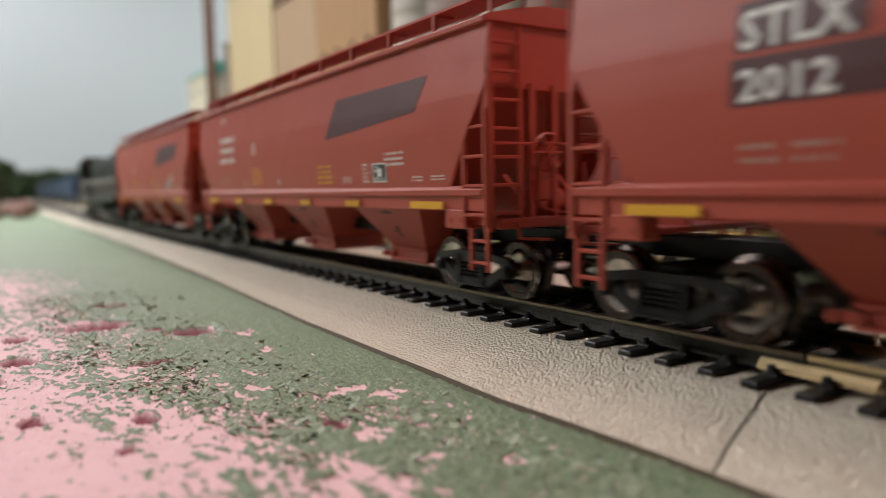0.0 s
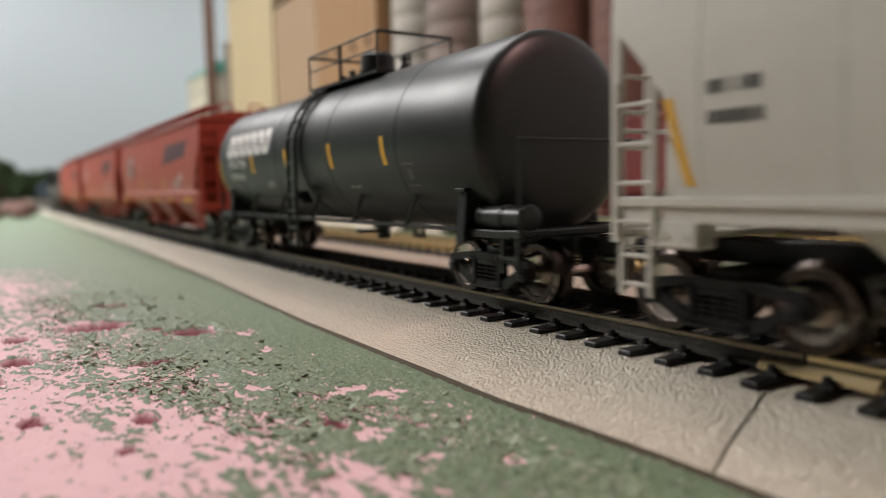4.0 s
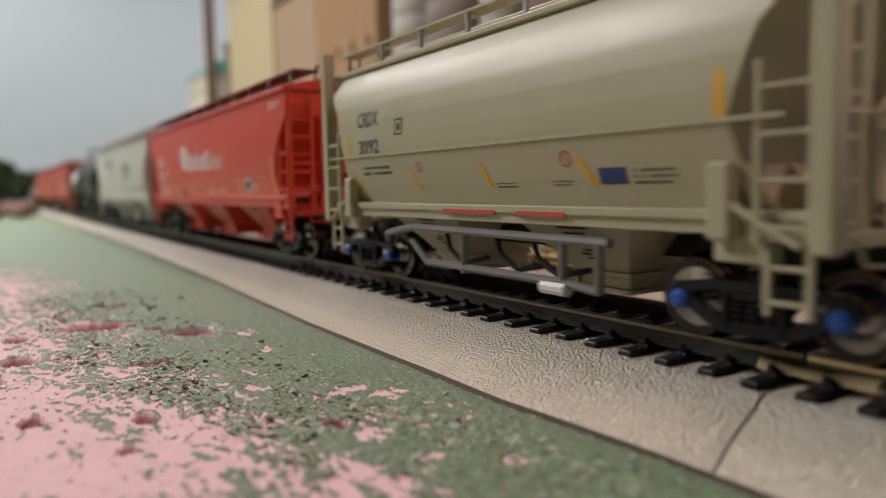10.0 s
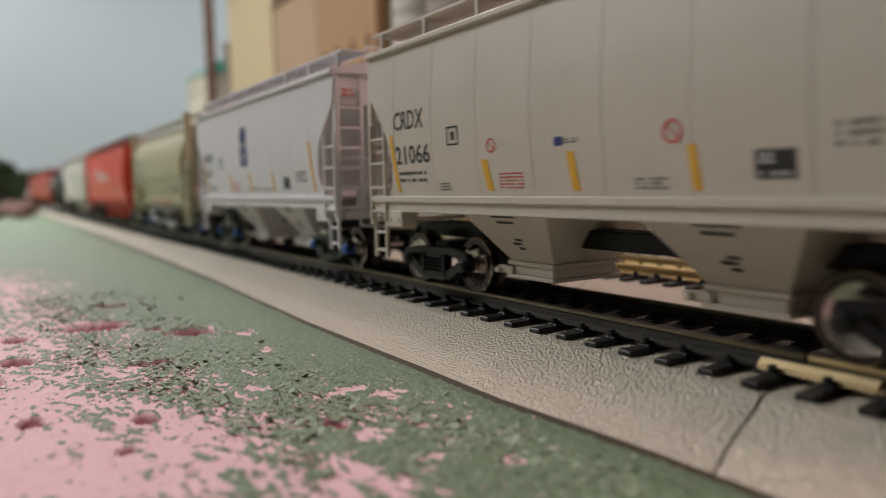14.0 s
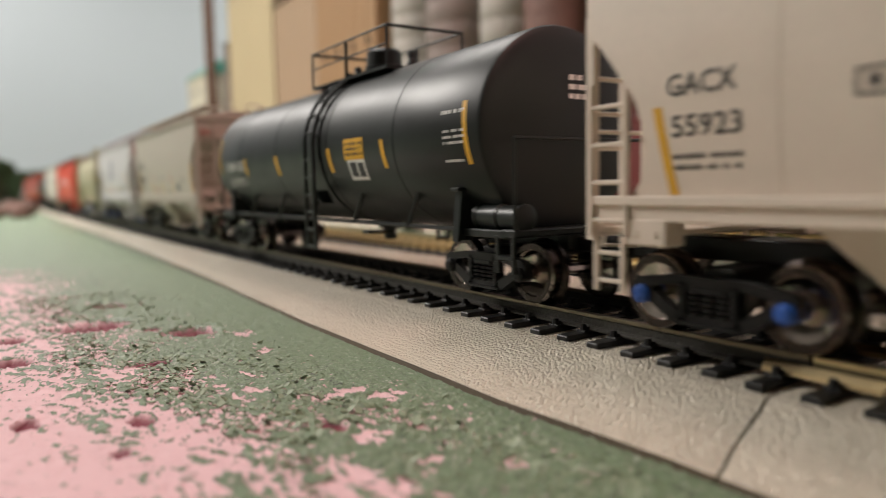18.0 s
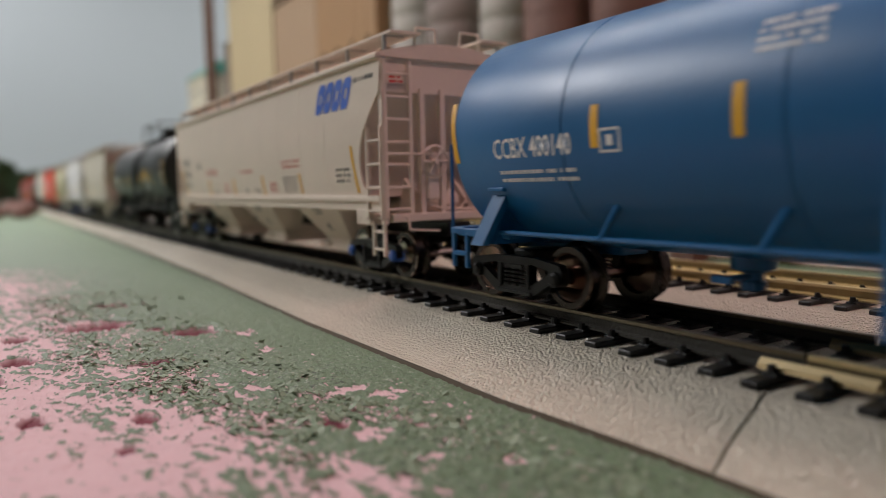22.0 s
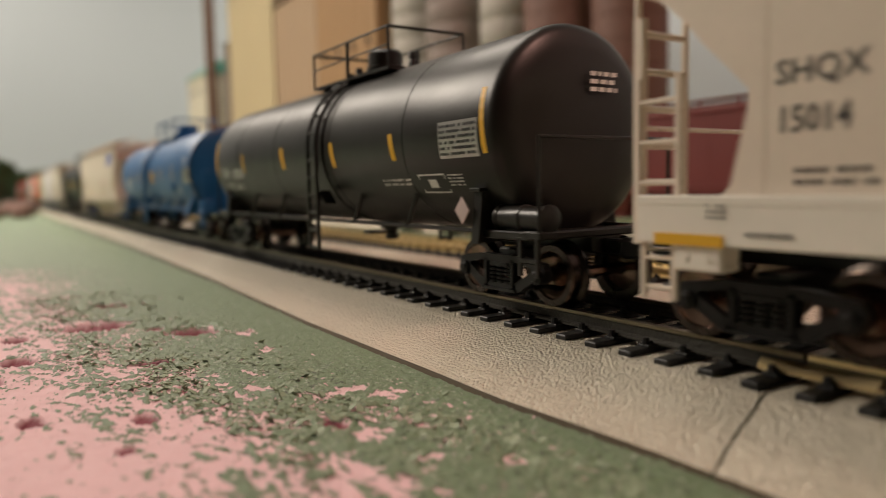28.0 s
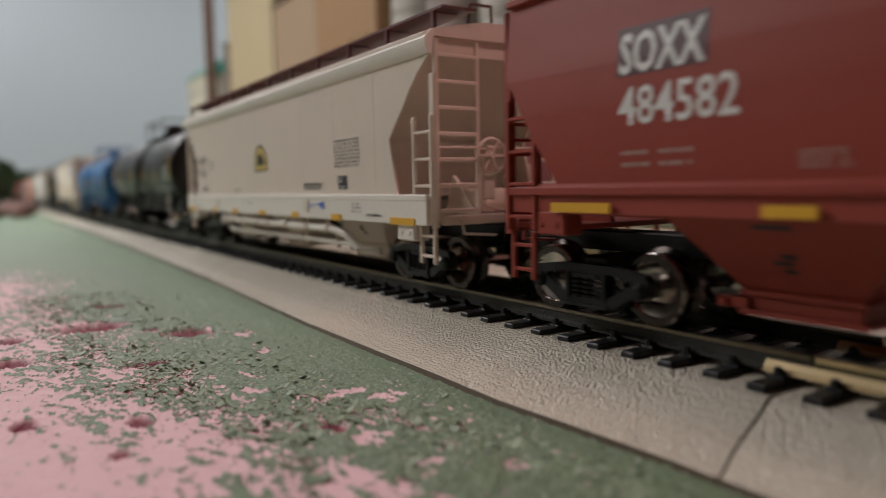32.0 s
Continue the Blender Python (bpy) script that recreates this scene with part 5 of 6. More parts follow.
stripe(tankN, TP, 49.2, 26, 31.6, 1.3, 0.6)
stripe(tankN, TP, 13.7, 26, 31.7, 2.3, 1.4)
stripe(tankN, TP, -19.4, 25.4, 31.2, 1.95, 1.25)
stripe(tankN, TP, -48.4, 25.8, 31.2, 1.75, 1.05)
stripe(tankN, TP, -79.4, 25.8, 36.8, 1.3, 1.0)
stripe(tankN, TP, 78.4, 25.8, 37, 1.3, 1.0)
stripe(tankN, TP, -71.6, 25.4, 31.9, 12.1, 0.0, 0.07, SILVER, "notice")
bars(tankN, "small_print", INK, TP, -66.1, 25.7, 11.1, 5.9, 6, "", 0.5, 0.15)
outline(tankN, WHITE, TP, -55.6, -64.9, 19.2, 22.8)
bars(tankN, "small_print", WHITE, TP, -66.1, 20.4, 4.5, 2.4, 4)
bars(tankN, "small_print", WHITE, TP, -41, 20.6, 11.6, 1.7, 2)
stripe(hopG, BULGE, 26.2, 29, 37.6, 1.9, 4.2, 0.07, WHITE, "brand_shape")
stripe(hopG, BULGE, 24.0, 29, 37.6, 1.7, 3.2, 0.07, WHITE, "brand_shape")
stripe(hopG, BULGE, 21.9, 29, 37.6, 1.6, 2.3, 0.07, WHITE, "brand_shape")
stripe(hopG, BULGE, 25.8, 37.4, 38.2, 10.0, 0.0, 0.07, WHITE, "brand_shape")
stripe(hopG, BULGE, 20.2, 35.4, 37.0, 3.4, 0.6, 0.07, WHITE, "brand_shape")
stripe(hopG, BULGE, 21.2, 33.4, 34.6, 4.6, 0.4, 0.07, WHITE, "brand_shape")
stripe(hopG, BULGE, 18.6, 29, 33.2, 1.8, 2.2, 0.07, WHITE, "brand_shape")

# ---------------------------------------------------------------- surface materials


def board_material():
    """Pink foam board under flaking green paint; "wear" is bare foam, "pit" is foam dug out deeper."""
    m = bpy.data.materials.new("worn_green_paint_on_pink_foam")
    m.use_nodes = True
    nt = m.node_tree
    N, K = nt.nodes, nt.links
    b = N["Principled BSDF"]
    co = N.new("ShaderNodeTexCoord")
    wear, pit, loose = [N.new("ShaderNodeAttribute") for k in range(3)]
    wear.attribute_name, pit.attribute_name, loose.attribute_name = "wear", "pit", "loose"

    def noise_node(scale, detail=4, rough=0.6):
        n = N.new("ShaderNodeTexNoise")
        n.inputs["Scale"].default_value, n.inputs["Detail"].default_value, n.inputs["Roughness"].default_value = scale, detail, rough
        K.new(co.outputs["Object"], n.inputs["Vector"])
        return n

    def mix(a, c, fac):
        n = N.new("ShaderNodeMix")
        n.data_type = "RGBA"
        for slot, v in (("A", a), ("B", c)):
            if isinstance(v, tuple):
                n.inputs[slot].default_value = (*v, 1)
            else:
                K.new(v, n.inputs[slot])
        K.new(fac, n.inputs["Factor"])
        return n.outputs["Result"]

    fine, mid, broad = noise_node(2600, 5), noise_node(420, 5, 0.65), noise_node(35, 3)
    flake = noise_node(620, 6, 0.72)
    flake.inputs["Distortion"].default_value = 0.6
    green = mix((0.070, 0.125, 0.058), (0.170, 0.245, 0.140), mid.outputs["Fac"])
    green = mix(green, (0.135, 0.200, 0.105), broad.outputs["Fac"])
    # paint breaking up: dark specks for the shade under flakes, and pale specks
    near = N.new("ShaderNodeMapRange")
    near.inputs["From Min"].default_value, near.inputs["From Max"].default_value = 0.25, 0.75
    K.new(loose.outputs["Fac"], near.inputs["Value"])

    def speck(scale, lo, hi):
        r = N.new("ShaderNodeMapRange")
        r.inputs["From Min"].default_value, r.inputs["From Max"].default_value = lo, hi
        K.new(noise_node(scale, 4, 0.7).outputs["Fac"], r.inputs["Value"])
        g = N.new("ShaderNodeMath")
        g.operation = "MULTIPLY"
        K.new(r.outputs["Result"], g.inputs[0])
        K.new(near.outputs["Result"], g.inputs[1])
        return g.outputs[0]

    green = mix(green, (0.028, 0.034, 0.018), speck(1050, 0.55, 0.61))
    green = mix(green, (0.34, 0.37, 0.29), speck(1250, 0.57, 0.63))
    chip = N.new("ShaderNodeMapRange")
    chip.inputs["From Min"].default_value, chip.inputs["From Max"].default_value = 0.66, 0.70
    K.new(noise_node(900, 2).outputs["Fac"], chip.inputs["Value"])
    green = mix(green, (0.36, 0.40, 0.31), chip.outputs["Result"])
    pink = mix((0.58, 0.36, 0.385), (0.80, 0.60, 0.62), mid.outputs["Fac"])
    pink = mix(pink, (0.72, 0.49, 0.505), broad.outputs["Fac"])
    # Pit floors: deep crimson foam, with the shade of the hollow in the colour.
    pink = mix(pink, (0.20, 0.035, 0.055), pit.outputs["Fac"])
    edge = N.new("ShaderNodeMath")
    edge.operation = "MULTIPLY_ADD"
    edge.inputs[1].default_value, edge.inputs[2].default_value = 3.0, -1.5
    K.new(flake.outputs["Fac"], edge.inputs[0])
    tot = N.new("ShaderNodeMath")
    K.new(wear.outputs["Fac"], tot.inputs[0])
    K.new(edge.outputs[0], tot.inputs[1])
    cut = N.new("ShaderNodeMapRange")
    cut.inputs["From Min"].default_value, cut.inputs["From Max"].default_value = 0.48, 0.54
    K.new(tot.outputs[0], cut.inputs["Value"])
    K.new(mix(green, pink, cut.outputs["Result"]), b.inputs["Base Color"])
    gl = N.new("ShaderNodeMapRange")
    gl.inputs["To Min"].default_value, gl.inputs["To Max"].default_value = 0.42, 0.8
    K.new(cut.outputs["Result"], gl.inputs["Value"])
    K.new(gl.outputs["Result"], b.inputs["Roughness"])
    bp = N.new("ShaderNodeBump")
    bp.inputs["Strength"].default_value, bp.inputs["Distance"].default_value = 0.9, 0.00035
    K.new(fine.outputs["Fac"], bp.inputs["Height"])
    bp2 = N.new("ShaderNodeBump")
    bp2.inputs["Strength"].default_value, bp2.inputs["Distance"].default_value = 0.8, 0.0006
    K.new(mid.outputs["Fac"], bp2.inputs["Height"])
    K.new(bp.outputs["Normal"], bp2.inputs["Normal"])
    bp3 = N.new("ShaderNodeBump")
    bp3.invert = True
    bp3.inputs["Strength"].default_value, bp3.inputs["Distance"].default_value = 1.0, 0.00025
    K.new(cut.outputs["Result"], bp3.inputs["Height"])
    K.new(bp2.outputs["Normal"], bp3.inputs["Normal"])
    K.new(bp3.outputs["Normal"], b.inputs["Normal"])
    return m


def leather_material():
    """Grained, slightly shiny grey foam sheet with a pebbled skin."""
    m = bpy.data.materials.new("grained_roadbed_skin")
    m.use_nodes = True
    nt = m.node_tree
    N, K = nt.nodes, nt.links
    b = N["Principled BSDF"]
    co = N.new("ShaderNodeTexCoord")
    cell = N.new("ShaderNodeTexVoronoi")
    cell.feature = "F1"
    cell.inputs["Scale"].default_value, cell.inputs["Randomness"].default_value = 2000, 0.7
    big, mid = N.new("ShaderNodeTexNoise"), N.new("ShaderNodeTexNoise")
    big.inputs["Scale"].default_value, big.inputs["Detail"].default_value = 26, 4
    mid.inputs["Scale"].default_value, mid.inputs["Detail"].default_value = 210, 4
    warp = N.new("ShaderNodeMix")
    warp.data_type = "RGBA"
    warp.inputs["Factor"].default_value = 0.0003
    K.new(co.outputs["Object"], warp.inputs["A"])
    K.new(mid.outputs["Color"], warp.inputs["B"])
    K.new(warp.outputs["Result"], cell.inputs["Vector"])
    for n in (big, mid):
        K.new(co.outputs["Object"], n.inputs["Vector"])
    mx = N.new("ShaderNodeMix")
    mx.data_type = "RGBA"
    mx.inputs["A"].default_value, mx.inputs["B"].default_value = (0.62, 0.545, 0.43, 1), (0.80, 0.73, 0.60, 1)
    av = N.new("ShaderNodeMath")
    av.operation = "MULTIPLY_ADD"
    av.inputs[1].default_value = 0.5
    K.new(mid.outputs["Fac"], av.inputs[0])
    hv = N.new("ShaderNodeMath")
    hv.operation = "MULTIPLY"
    hv.inputs[1].default_value = 0.5
    K.new(big.outputs["Fac"], hv.inputs[0])
    K.new(hv.outputs[0], av.inputs[2])
    K.new(av.outputs[0], mx.inputs["Factor"])
    K.new(mx.outputs["Result"], b.inputs["Base Color"])
    b.inputs["Roughness"].default_value = 0.25
    b.inputs["Specular IOR Level"].default_value = 0.65
    bp = N.new("ShaderNodeBump")
    bp.inputs["Strength"].default_value, bp.inputs["Distance"].default_value = 1.0, 0.0006
    bp.invert = True
    K.new(cell.outputs["Distance"], bp.inputs["Height"])
    b2 = N.new("ShaderNodeBump")
    b2.inputs["Strength"].default_value, b2.inputs["Distance"].default_value = 0.15, 0.0004
    K.new(mid.outputs["Fac"], b2.inputs["Height"])
    K.new(b2.outputs["Normal"], bp.inputs["Normal"])
    K.new(bp.outputs["Normal"], b.inputs["Normal"])
    return m


FOAM = board_material()
SKIN = leather_material()
SKY = material("sky_paint", (0.70, 0.755, 0.80), 0.85, bump=0, vary=0.05, patch=2)
PLASTER = material("dim_room_wall", (0.07, 0.064, 0.058), 0.8, vary=0.05)
# Brown raw foam edge, darkened for the shadow line along the board.
RAWEDGE_SHADED = material("raw_brown_edge_and_shadow_line", (0.075, 0.058, 0.036), 0.9, vary=0.4)
TERRACOTTA = material("warm_bounce_wall", (0.22, 0.14, 0.115), 0.8, vary=0.05)
JOINER = material("polished_joiner", (0.60, 0.48, 0.28), 0.42, 1.0, vary=0.15, patch=300)
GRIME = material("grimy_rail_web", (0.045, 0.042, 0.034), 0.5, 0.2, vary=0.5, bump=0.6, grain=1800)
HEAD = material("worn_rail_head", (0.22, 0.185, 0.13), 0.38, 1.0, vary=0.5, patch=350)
# Darker brass for the webs: the shade below the rail head is coloured in.
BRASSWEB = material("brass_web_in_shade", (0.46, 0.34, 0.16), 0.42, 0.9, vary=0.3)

# ---------------------------------------------------------------- room
HOLE = (-46.0, 61.9, 16.0, 340.0)
bm = bmesh.new()
gx, gy = (-1400, -260, HOLE[0], HOLE[1], 1000), (-2900, -260, HOLE[2], HOLE[3], 4300)
grid = [[bm.verts.new((x, y, BOARD - 0.1)) for x in gx] for y in gy]
for j in range(4):
    for i in range(4):
        if (i, j) != (2, 2):
            bm.faces.new((grid[j][i], grid[j][i + 1], grid[j + 1][i + 1], grid[j + 1][i]))
ground = tagged(part("ground", bm, FOAM, smooth=False), "foam board with flat green paint", "layout board", "", "structure")
bm = bmesh.new()
box(bm, 960, 985, -2900, 4300, BOARD - 0.1, 1500)
tagged(part("backdrop_wall", bm, SKY), "pale blue-grey painted sky backdrop", "wall", "", "structure")
bm = bmesh.new()
box(bm, -1400, 960, 4100, 4125, BOARD - 0.1, 1500)
tagged(part("backdrop_end", bm, SKY), "pale blue-grey painted sky backdrop", "wall", "", "structure")
bm = bmesh.new()
cove = [[bm.verts.new((60 + (900 - d) * math.cos(k * math.pi / 48), 3200 + (900 - d) * math.sin(k * math.pi / 48), z)) for d, z in ((0, BOARD), (0, 1500), (-8, 1500), (-8, BOARD))] for k in range(25)]
for p, q in zip(cove, cove[1:]):
    for k in range(4):
        bm.faces.new((p[k], q[k], q[(k + 1) % 4], p[(k + 1) % 4]))
bmesh.ops.recalc_face_normals(bm, faces=bm.faces)
tagged(part("backdrop_corner", bm, SKY), "pale blue-grey painted sky backdrop", "wall", "", "structure")
bm = bmesh.new()
box(bm, -1425, -1400, -2900, 4125, BOARD - 0.1, 1500)
tagged(part("wall_side", bm, PLASTER), "plain dim brown-grey room wall", "wall", "", "structure")
# This wall is out of view; its tint bounces warm light onto car ends.
bm = bmesh.new()
box(bm, -1425, 985, -2925, -2900, BOARD - 0.1, 1500)
tagged(part("wall_back", bm, TERRACOTTA), "plain unseen room wall in pinkish tan for warm bounce light", "wall", "", "structure")
bm = bmesh.new()
box(bm, -1425, 985, -2925, 4300, 1500, 1530)
tagged(part("ceiling", bm, PLASTER), "plain brown-grey ceiling boards", "ceiling", "", "structure")


# ---------------------------------------------------------------- worn board in the foreground
PITS = ((18.7, 176.0, 8.0, 6.5, 1.9), (36.5, 155.5, 6.4, 7.0, 2.0), (3.6, 170.0, 2.4, 3.2, 1.0), (3.0, 147.0, 2.8, 4.0, 1.1), (3.4, 106.0, 1.7, 3.0, 0.8),
        (16.2, 99.0, 1.5, 2.2, 0.7), (24.0, 131.0, 3.2, 2.2, 0.8), (27.0, 205.0, 4.5, 6.0, 0.8), (-2.0, 133.0, 3.0, 5.0, 1.0), (23.5, 110.5, 1.0, 2.0, 0.6),
        (36.0, 82.0, 1.6, 2.6, 0.6), (12.0, 88.0, 1.2, 1.6, 0.4), (30.0, 163.0, 2.2, 2.0, 0.7))


# patches of bare foam out in the green: place, half-sizes
ISLES = ((38.9, 94.2, 2.6, 3.4), (44.7, 95.1, 2.4, 2.2), (48.0, 90.0, 2.6, 1.8), (38.5, 75.9, 3.0, 2.6), (44.2, 67.1, 1.8, 1.2), (39.8, 65.0, 2.2, 1.5), (46.8, 59.0, 2.0, 1.4),
         (31.5, 66.0, 3.4, 3.2), (34.2, 61.5, 3.0, 2.8), (28.5, 86.6, 2.8, 3.6), (27.0, 120.6, 2.2, 3.4), (20.8, 130.0, 3.0, 4.0), (44.6, 146.7, 3.0, 4.0), (43.2, 128.4, 2.0, 2.6), (33.0, 104.0, 1.8, 3.0), (36.0, 112.0, 1.6, 2.4))


def worn_board():
    xs = np.arange(-46.0, 62.0, 0.4)
    ys = [16.0]
    while ys[-1] < 340:
        ys.append(ys[-1] + 0.36 + max(0.0, ys[-1] - 40) * 0.0046)
    ys = np.array(ys)
    nx, ny = len(xs), len(ys)
    verts, wear, pit, frayed = [], [], [], []
    edge_y = (40, 60, 80, 91, 101, 112, 136, 165, 217, 300, 360)
    edge_x = (31, 29, 27, 26, 22, 16, 12, 12, 10, 8, -10)
    nz = noise.noise
    for y in ys:
        lim = float(np.interp(y, edge_y, edge_x))
        for x in xs:
            u, w = x + 0.25 * y, y * 0.46
            n1 = nz((u * 0.085, w * 0.085, 1.3))
            n2 = nz((u * 0.26, w * 0.26, 7.7))
            n3 = nz((u * 0.75, w * 0.75, 3.1))
            n4 = nz((u * 1.7, w * 1.7, 9.4))
            n5 = nz((u * 3.1, w * 3.1, 2.2))
            d = (lim - x) / 24.0
            if x < -6:
                d = min(d, (x + 16) / 8.0)
            if d < 0:
                d *= 1.05
            if d < -1.6:
                d = -1.6 - (-1.6 - d) * 0.25
            p = d + 0.5 * n1 + 0.7 * n2 + 1.25 * n3 + 1.15 * n4 + 0.6 * n5
            for ix, iy, rx, ry in ISLES:
                if abs(x - ix) < 2 * rx and abs(y - iy) < 2 * ry:
                    p = max(p, 0.75 - math.hypot((x - ix) / rx, (y - iy) / ry) + 1.0 * n3 + 0.9 * n4 + 0.4 * n2)
            loose = max(0.0, 1 - abs(d + 0.45) * 0.5)
            k = min(1.0, max(0.0, p * 1.25 + 0.42))
            h = (1 - k) * 0.28 + 0.10 * n3 * k + loose * (1 - k) * (max(0.0, n4 + 0.35 * n3) * 0.65 + max(0.0, n5) * 0.5)
            q = 0.0
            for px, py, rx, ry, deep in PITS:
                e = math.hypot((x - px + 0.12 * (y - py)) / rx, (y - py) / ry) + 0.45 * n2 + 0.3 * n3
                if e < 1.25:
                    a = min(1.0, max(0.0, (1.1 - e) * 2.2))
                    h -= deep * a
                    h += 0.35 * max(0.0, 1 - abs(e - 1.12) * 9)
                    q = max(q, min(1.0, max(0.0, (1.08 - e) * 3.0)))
                    k = max(k, min(1.0, a * 1.6))
            fade = min(1.0, max(0.0, (336 - y) / 20))
            verts.append((x * MM, y * MM, (BOARD + h * fade - 0.1) * MM))
            wear.append(k)
            frayed.append(loose)
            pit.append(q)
    faces = []
    for j in range(ny - 1):
        r = j * nx
        for i in range(nx - 1):
            faces.append((r + i, r + i + 1, r + nx + i + 1, r + nx + i))
    me = bpy.data.meshes.new("worn_board")
    me.from_pydata(verts, [], faces)
    me.polygons.foreach_set("use_smooth", [True] * len(faces))
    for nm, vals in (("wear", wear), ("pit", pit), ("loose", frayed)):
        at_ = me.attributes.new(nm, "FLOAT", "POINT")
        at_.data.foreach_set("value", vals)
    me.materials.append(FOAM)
    ob = new("worn_board", me)
    return tagged(ob, "pink foam board showing through flaking green paint", "layout board", "", "structure")


worn_board()


def paint_flakes():
    """Curled chips of paint lying in the zone where it breaks up."""
    random.seed(5)
    verts, faces = [], []
    for k in range(6500):
        y = 45 + 190 * random.random() ** 1.3
        lim = float(np.interp(y, (40, 60, 80, 91, 101, 112, 136, 165, 217, 300), (31, 29, 27, 26, 22, 16, 12, 12, 10, 8)))
        x = lim + random.gauss(12, 10)
        if x > 54 or x < lim - 3 or math.hypot((x - 36.5) / 8, (y - 155.5) / 9) < 1 or math.hypot((x - 18.7) / 9, (y - 176) / 9) < 1 or noise.noise((x * 0.11, y * 0.06, 4.0)) < -0.12:
            continue
        r = random.choice((0.15, 0.2, 0.28, 0.4, 0.55)) * random.uniform(0.8, 1.3)
        n = random.randint(4, 6)
        turn, tip, ph = random.uniform(0, 6.28), random.uniform(-0.55, 0.55), random.uniform(0, 6.28)
        base = len(verts)
        z0 = BOARD + 0.10 + r * abs(tip) * 0.8
        for lift in (0.0, 0.13):
            for i in range(n):
                a = ph + 6.283 * i / n + random.uniform(-0.25, 0.25) * (lift == 0.0)
                q = r * (0.75 + 0.5 * noise.noise((k * 0.7, a, 0.0)))
                u, v = q * math.cos(a) * 1.3, q * math.sin(a)
                px, py = u * math.cos(turn) - v * math.sin(turn), u * math.sin(turn) + v * math.cos(turn)
                verts.append(((x + px) * MM, (y + py) * MM, (z0 + u * tip + lift + 0.10 * u * u) * MM))
        faces.append(tuple(range(base + n, base + 2 * n)))
        faces.append(tuple(range(base + n - 1, base - 1, -1)))
        for i in range(n):
            faces.append((base + i, base + (i + 1) % n, base + n + (i + 1) % n, base + n + i))
    me = bpy.data.meshes.new("paint_flakes")
    me.from_pydata(verts, [], faces)
    me.materials.append(FLAKE)
    return tagged(new("paint_flakes", me), "loose curled chips of green paint on the board", "paint flakes", "", "stuff")


FLAKE = material("chipped_green_paint", (0.25, 0.32, 0.21), 0.5, vary=0.4, grain=900, patch=160, bump=0.3)
paint_flakes()

# ---------------------------------------------------------------- roadbed and track
EDGE_Y = (-220, 47, 75, 145, 250, 400, 560, 1200, 4000)
EDGE_X = (-28.6, -28.4, -30.2, -29.8, -25.5, -22.5, -21.0, -19.0, -18.0)


def roadbed_piece(x0, y0, y1, near_edge):
    bm = bmesh.new()
    n = max(4, int((y1 - y0) / 4.0)) if y0 < 400 else max(4, int((y1 - y0) / 30))
    rows = []
    for k in range(n + 1):
        y = y0 + (y1 - y0) * k / n
        e = float(np.interp(y, EDGE_Y, EDGE_X)) if near_edge else -26.5
        end = min(1.0, min(k, n - k) / 1.0)
        dip = 0.35 * (1 - end)
        wob = 0.25 * noise.noise((x0 * 0.01, y * 0.045, 2.0))
        tw = 0.12 * noise.noise((3.0, y * 0.12, 5.0))
        sec = [(e - 0.8 + wob, BOARD - 0.3), (e - 0.7 + wob, BOARD + 0.2), (e - 0.1 + wob, BOARD + 0.85 - dip * 0.3), (e + 0.6 + wob, BOARD + 1.1 - dip), (e * 0.72 - 4.3, -6.7 + tw - dip), (-17.6, -4.45 + tw - dip), (-16.2, -3.8 - dip), (-14.8, -3.6 - dip * 0.5), (14.8, -3.6 - dip * 0.5), (16.2, -3.8 - dip), (17.6, -4.45 - dip), (26.0, BOARD + 0.7 - dip), (26.5, BOARD - 0.3)]
        # the strips are cut a little askew
        skew = 0.22 * max(0.0, 1 - min(y - y0, y1 - y) / 16.0) if near_edge else 0.0
        rows.append([bm.verts.new((x0 + bend(y) + x, y + skew * min(0.0, x + 14), z)) for x, z in sec])
    m = len(rows[0])
    for p, q in zip(rows, rows[1:]):
        for k in range(m):
            f = bm.faces.new((p[k], p[(k + 1) % m], q[(k + 1) % m], q[k]))
            f.material_index = 1 if k < 2 else 0
    bm.faces.new(rows[0]).material_index = 1
    bm.faces.new(rows[-1][::-1]).material_index = 1
    bmesh.ops.recalc_face_normals(bm, faces=bm.faces)
    return tagged(part("roadbed", bm, [SKIN, RAWEDGE_SHADED], sharp=0.16), "strip of grey grained foam roadbed", "roadbed", "", "structure")


for a, b in ((-2600, -160.4), (-160, 46.38), (46.75, 250.0), (250.5, 455), (455.5, 1100), (1100.5, 4000)):
    roadbed_piece(XC, a, b, True)
for a, b in ((-2600, -160.4), (-160, 130.0), (130.4, 330), (330.4, 1000), (1000.4, 4000)):
    roadbed_piece(XB, a, b, False)
roadbed_piece(262, -160, 1600, False)

RAILSEC = [(-1.3, -2.5), (-1.3, -2.2), (-0.3, -1.9), (-0.3, -0.75), (-0.55, -0.6), (-0.55, -0.08), (-0.38, 0.0), (0.38, 0.0), (0.55, -0.08), (0.55, -0.6), (0.3, -0.75), (0.3, -1.9), (1.3, -2.2), (1.3, -2.5)]


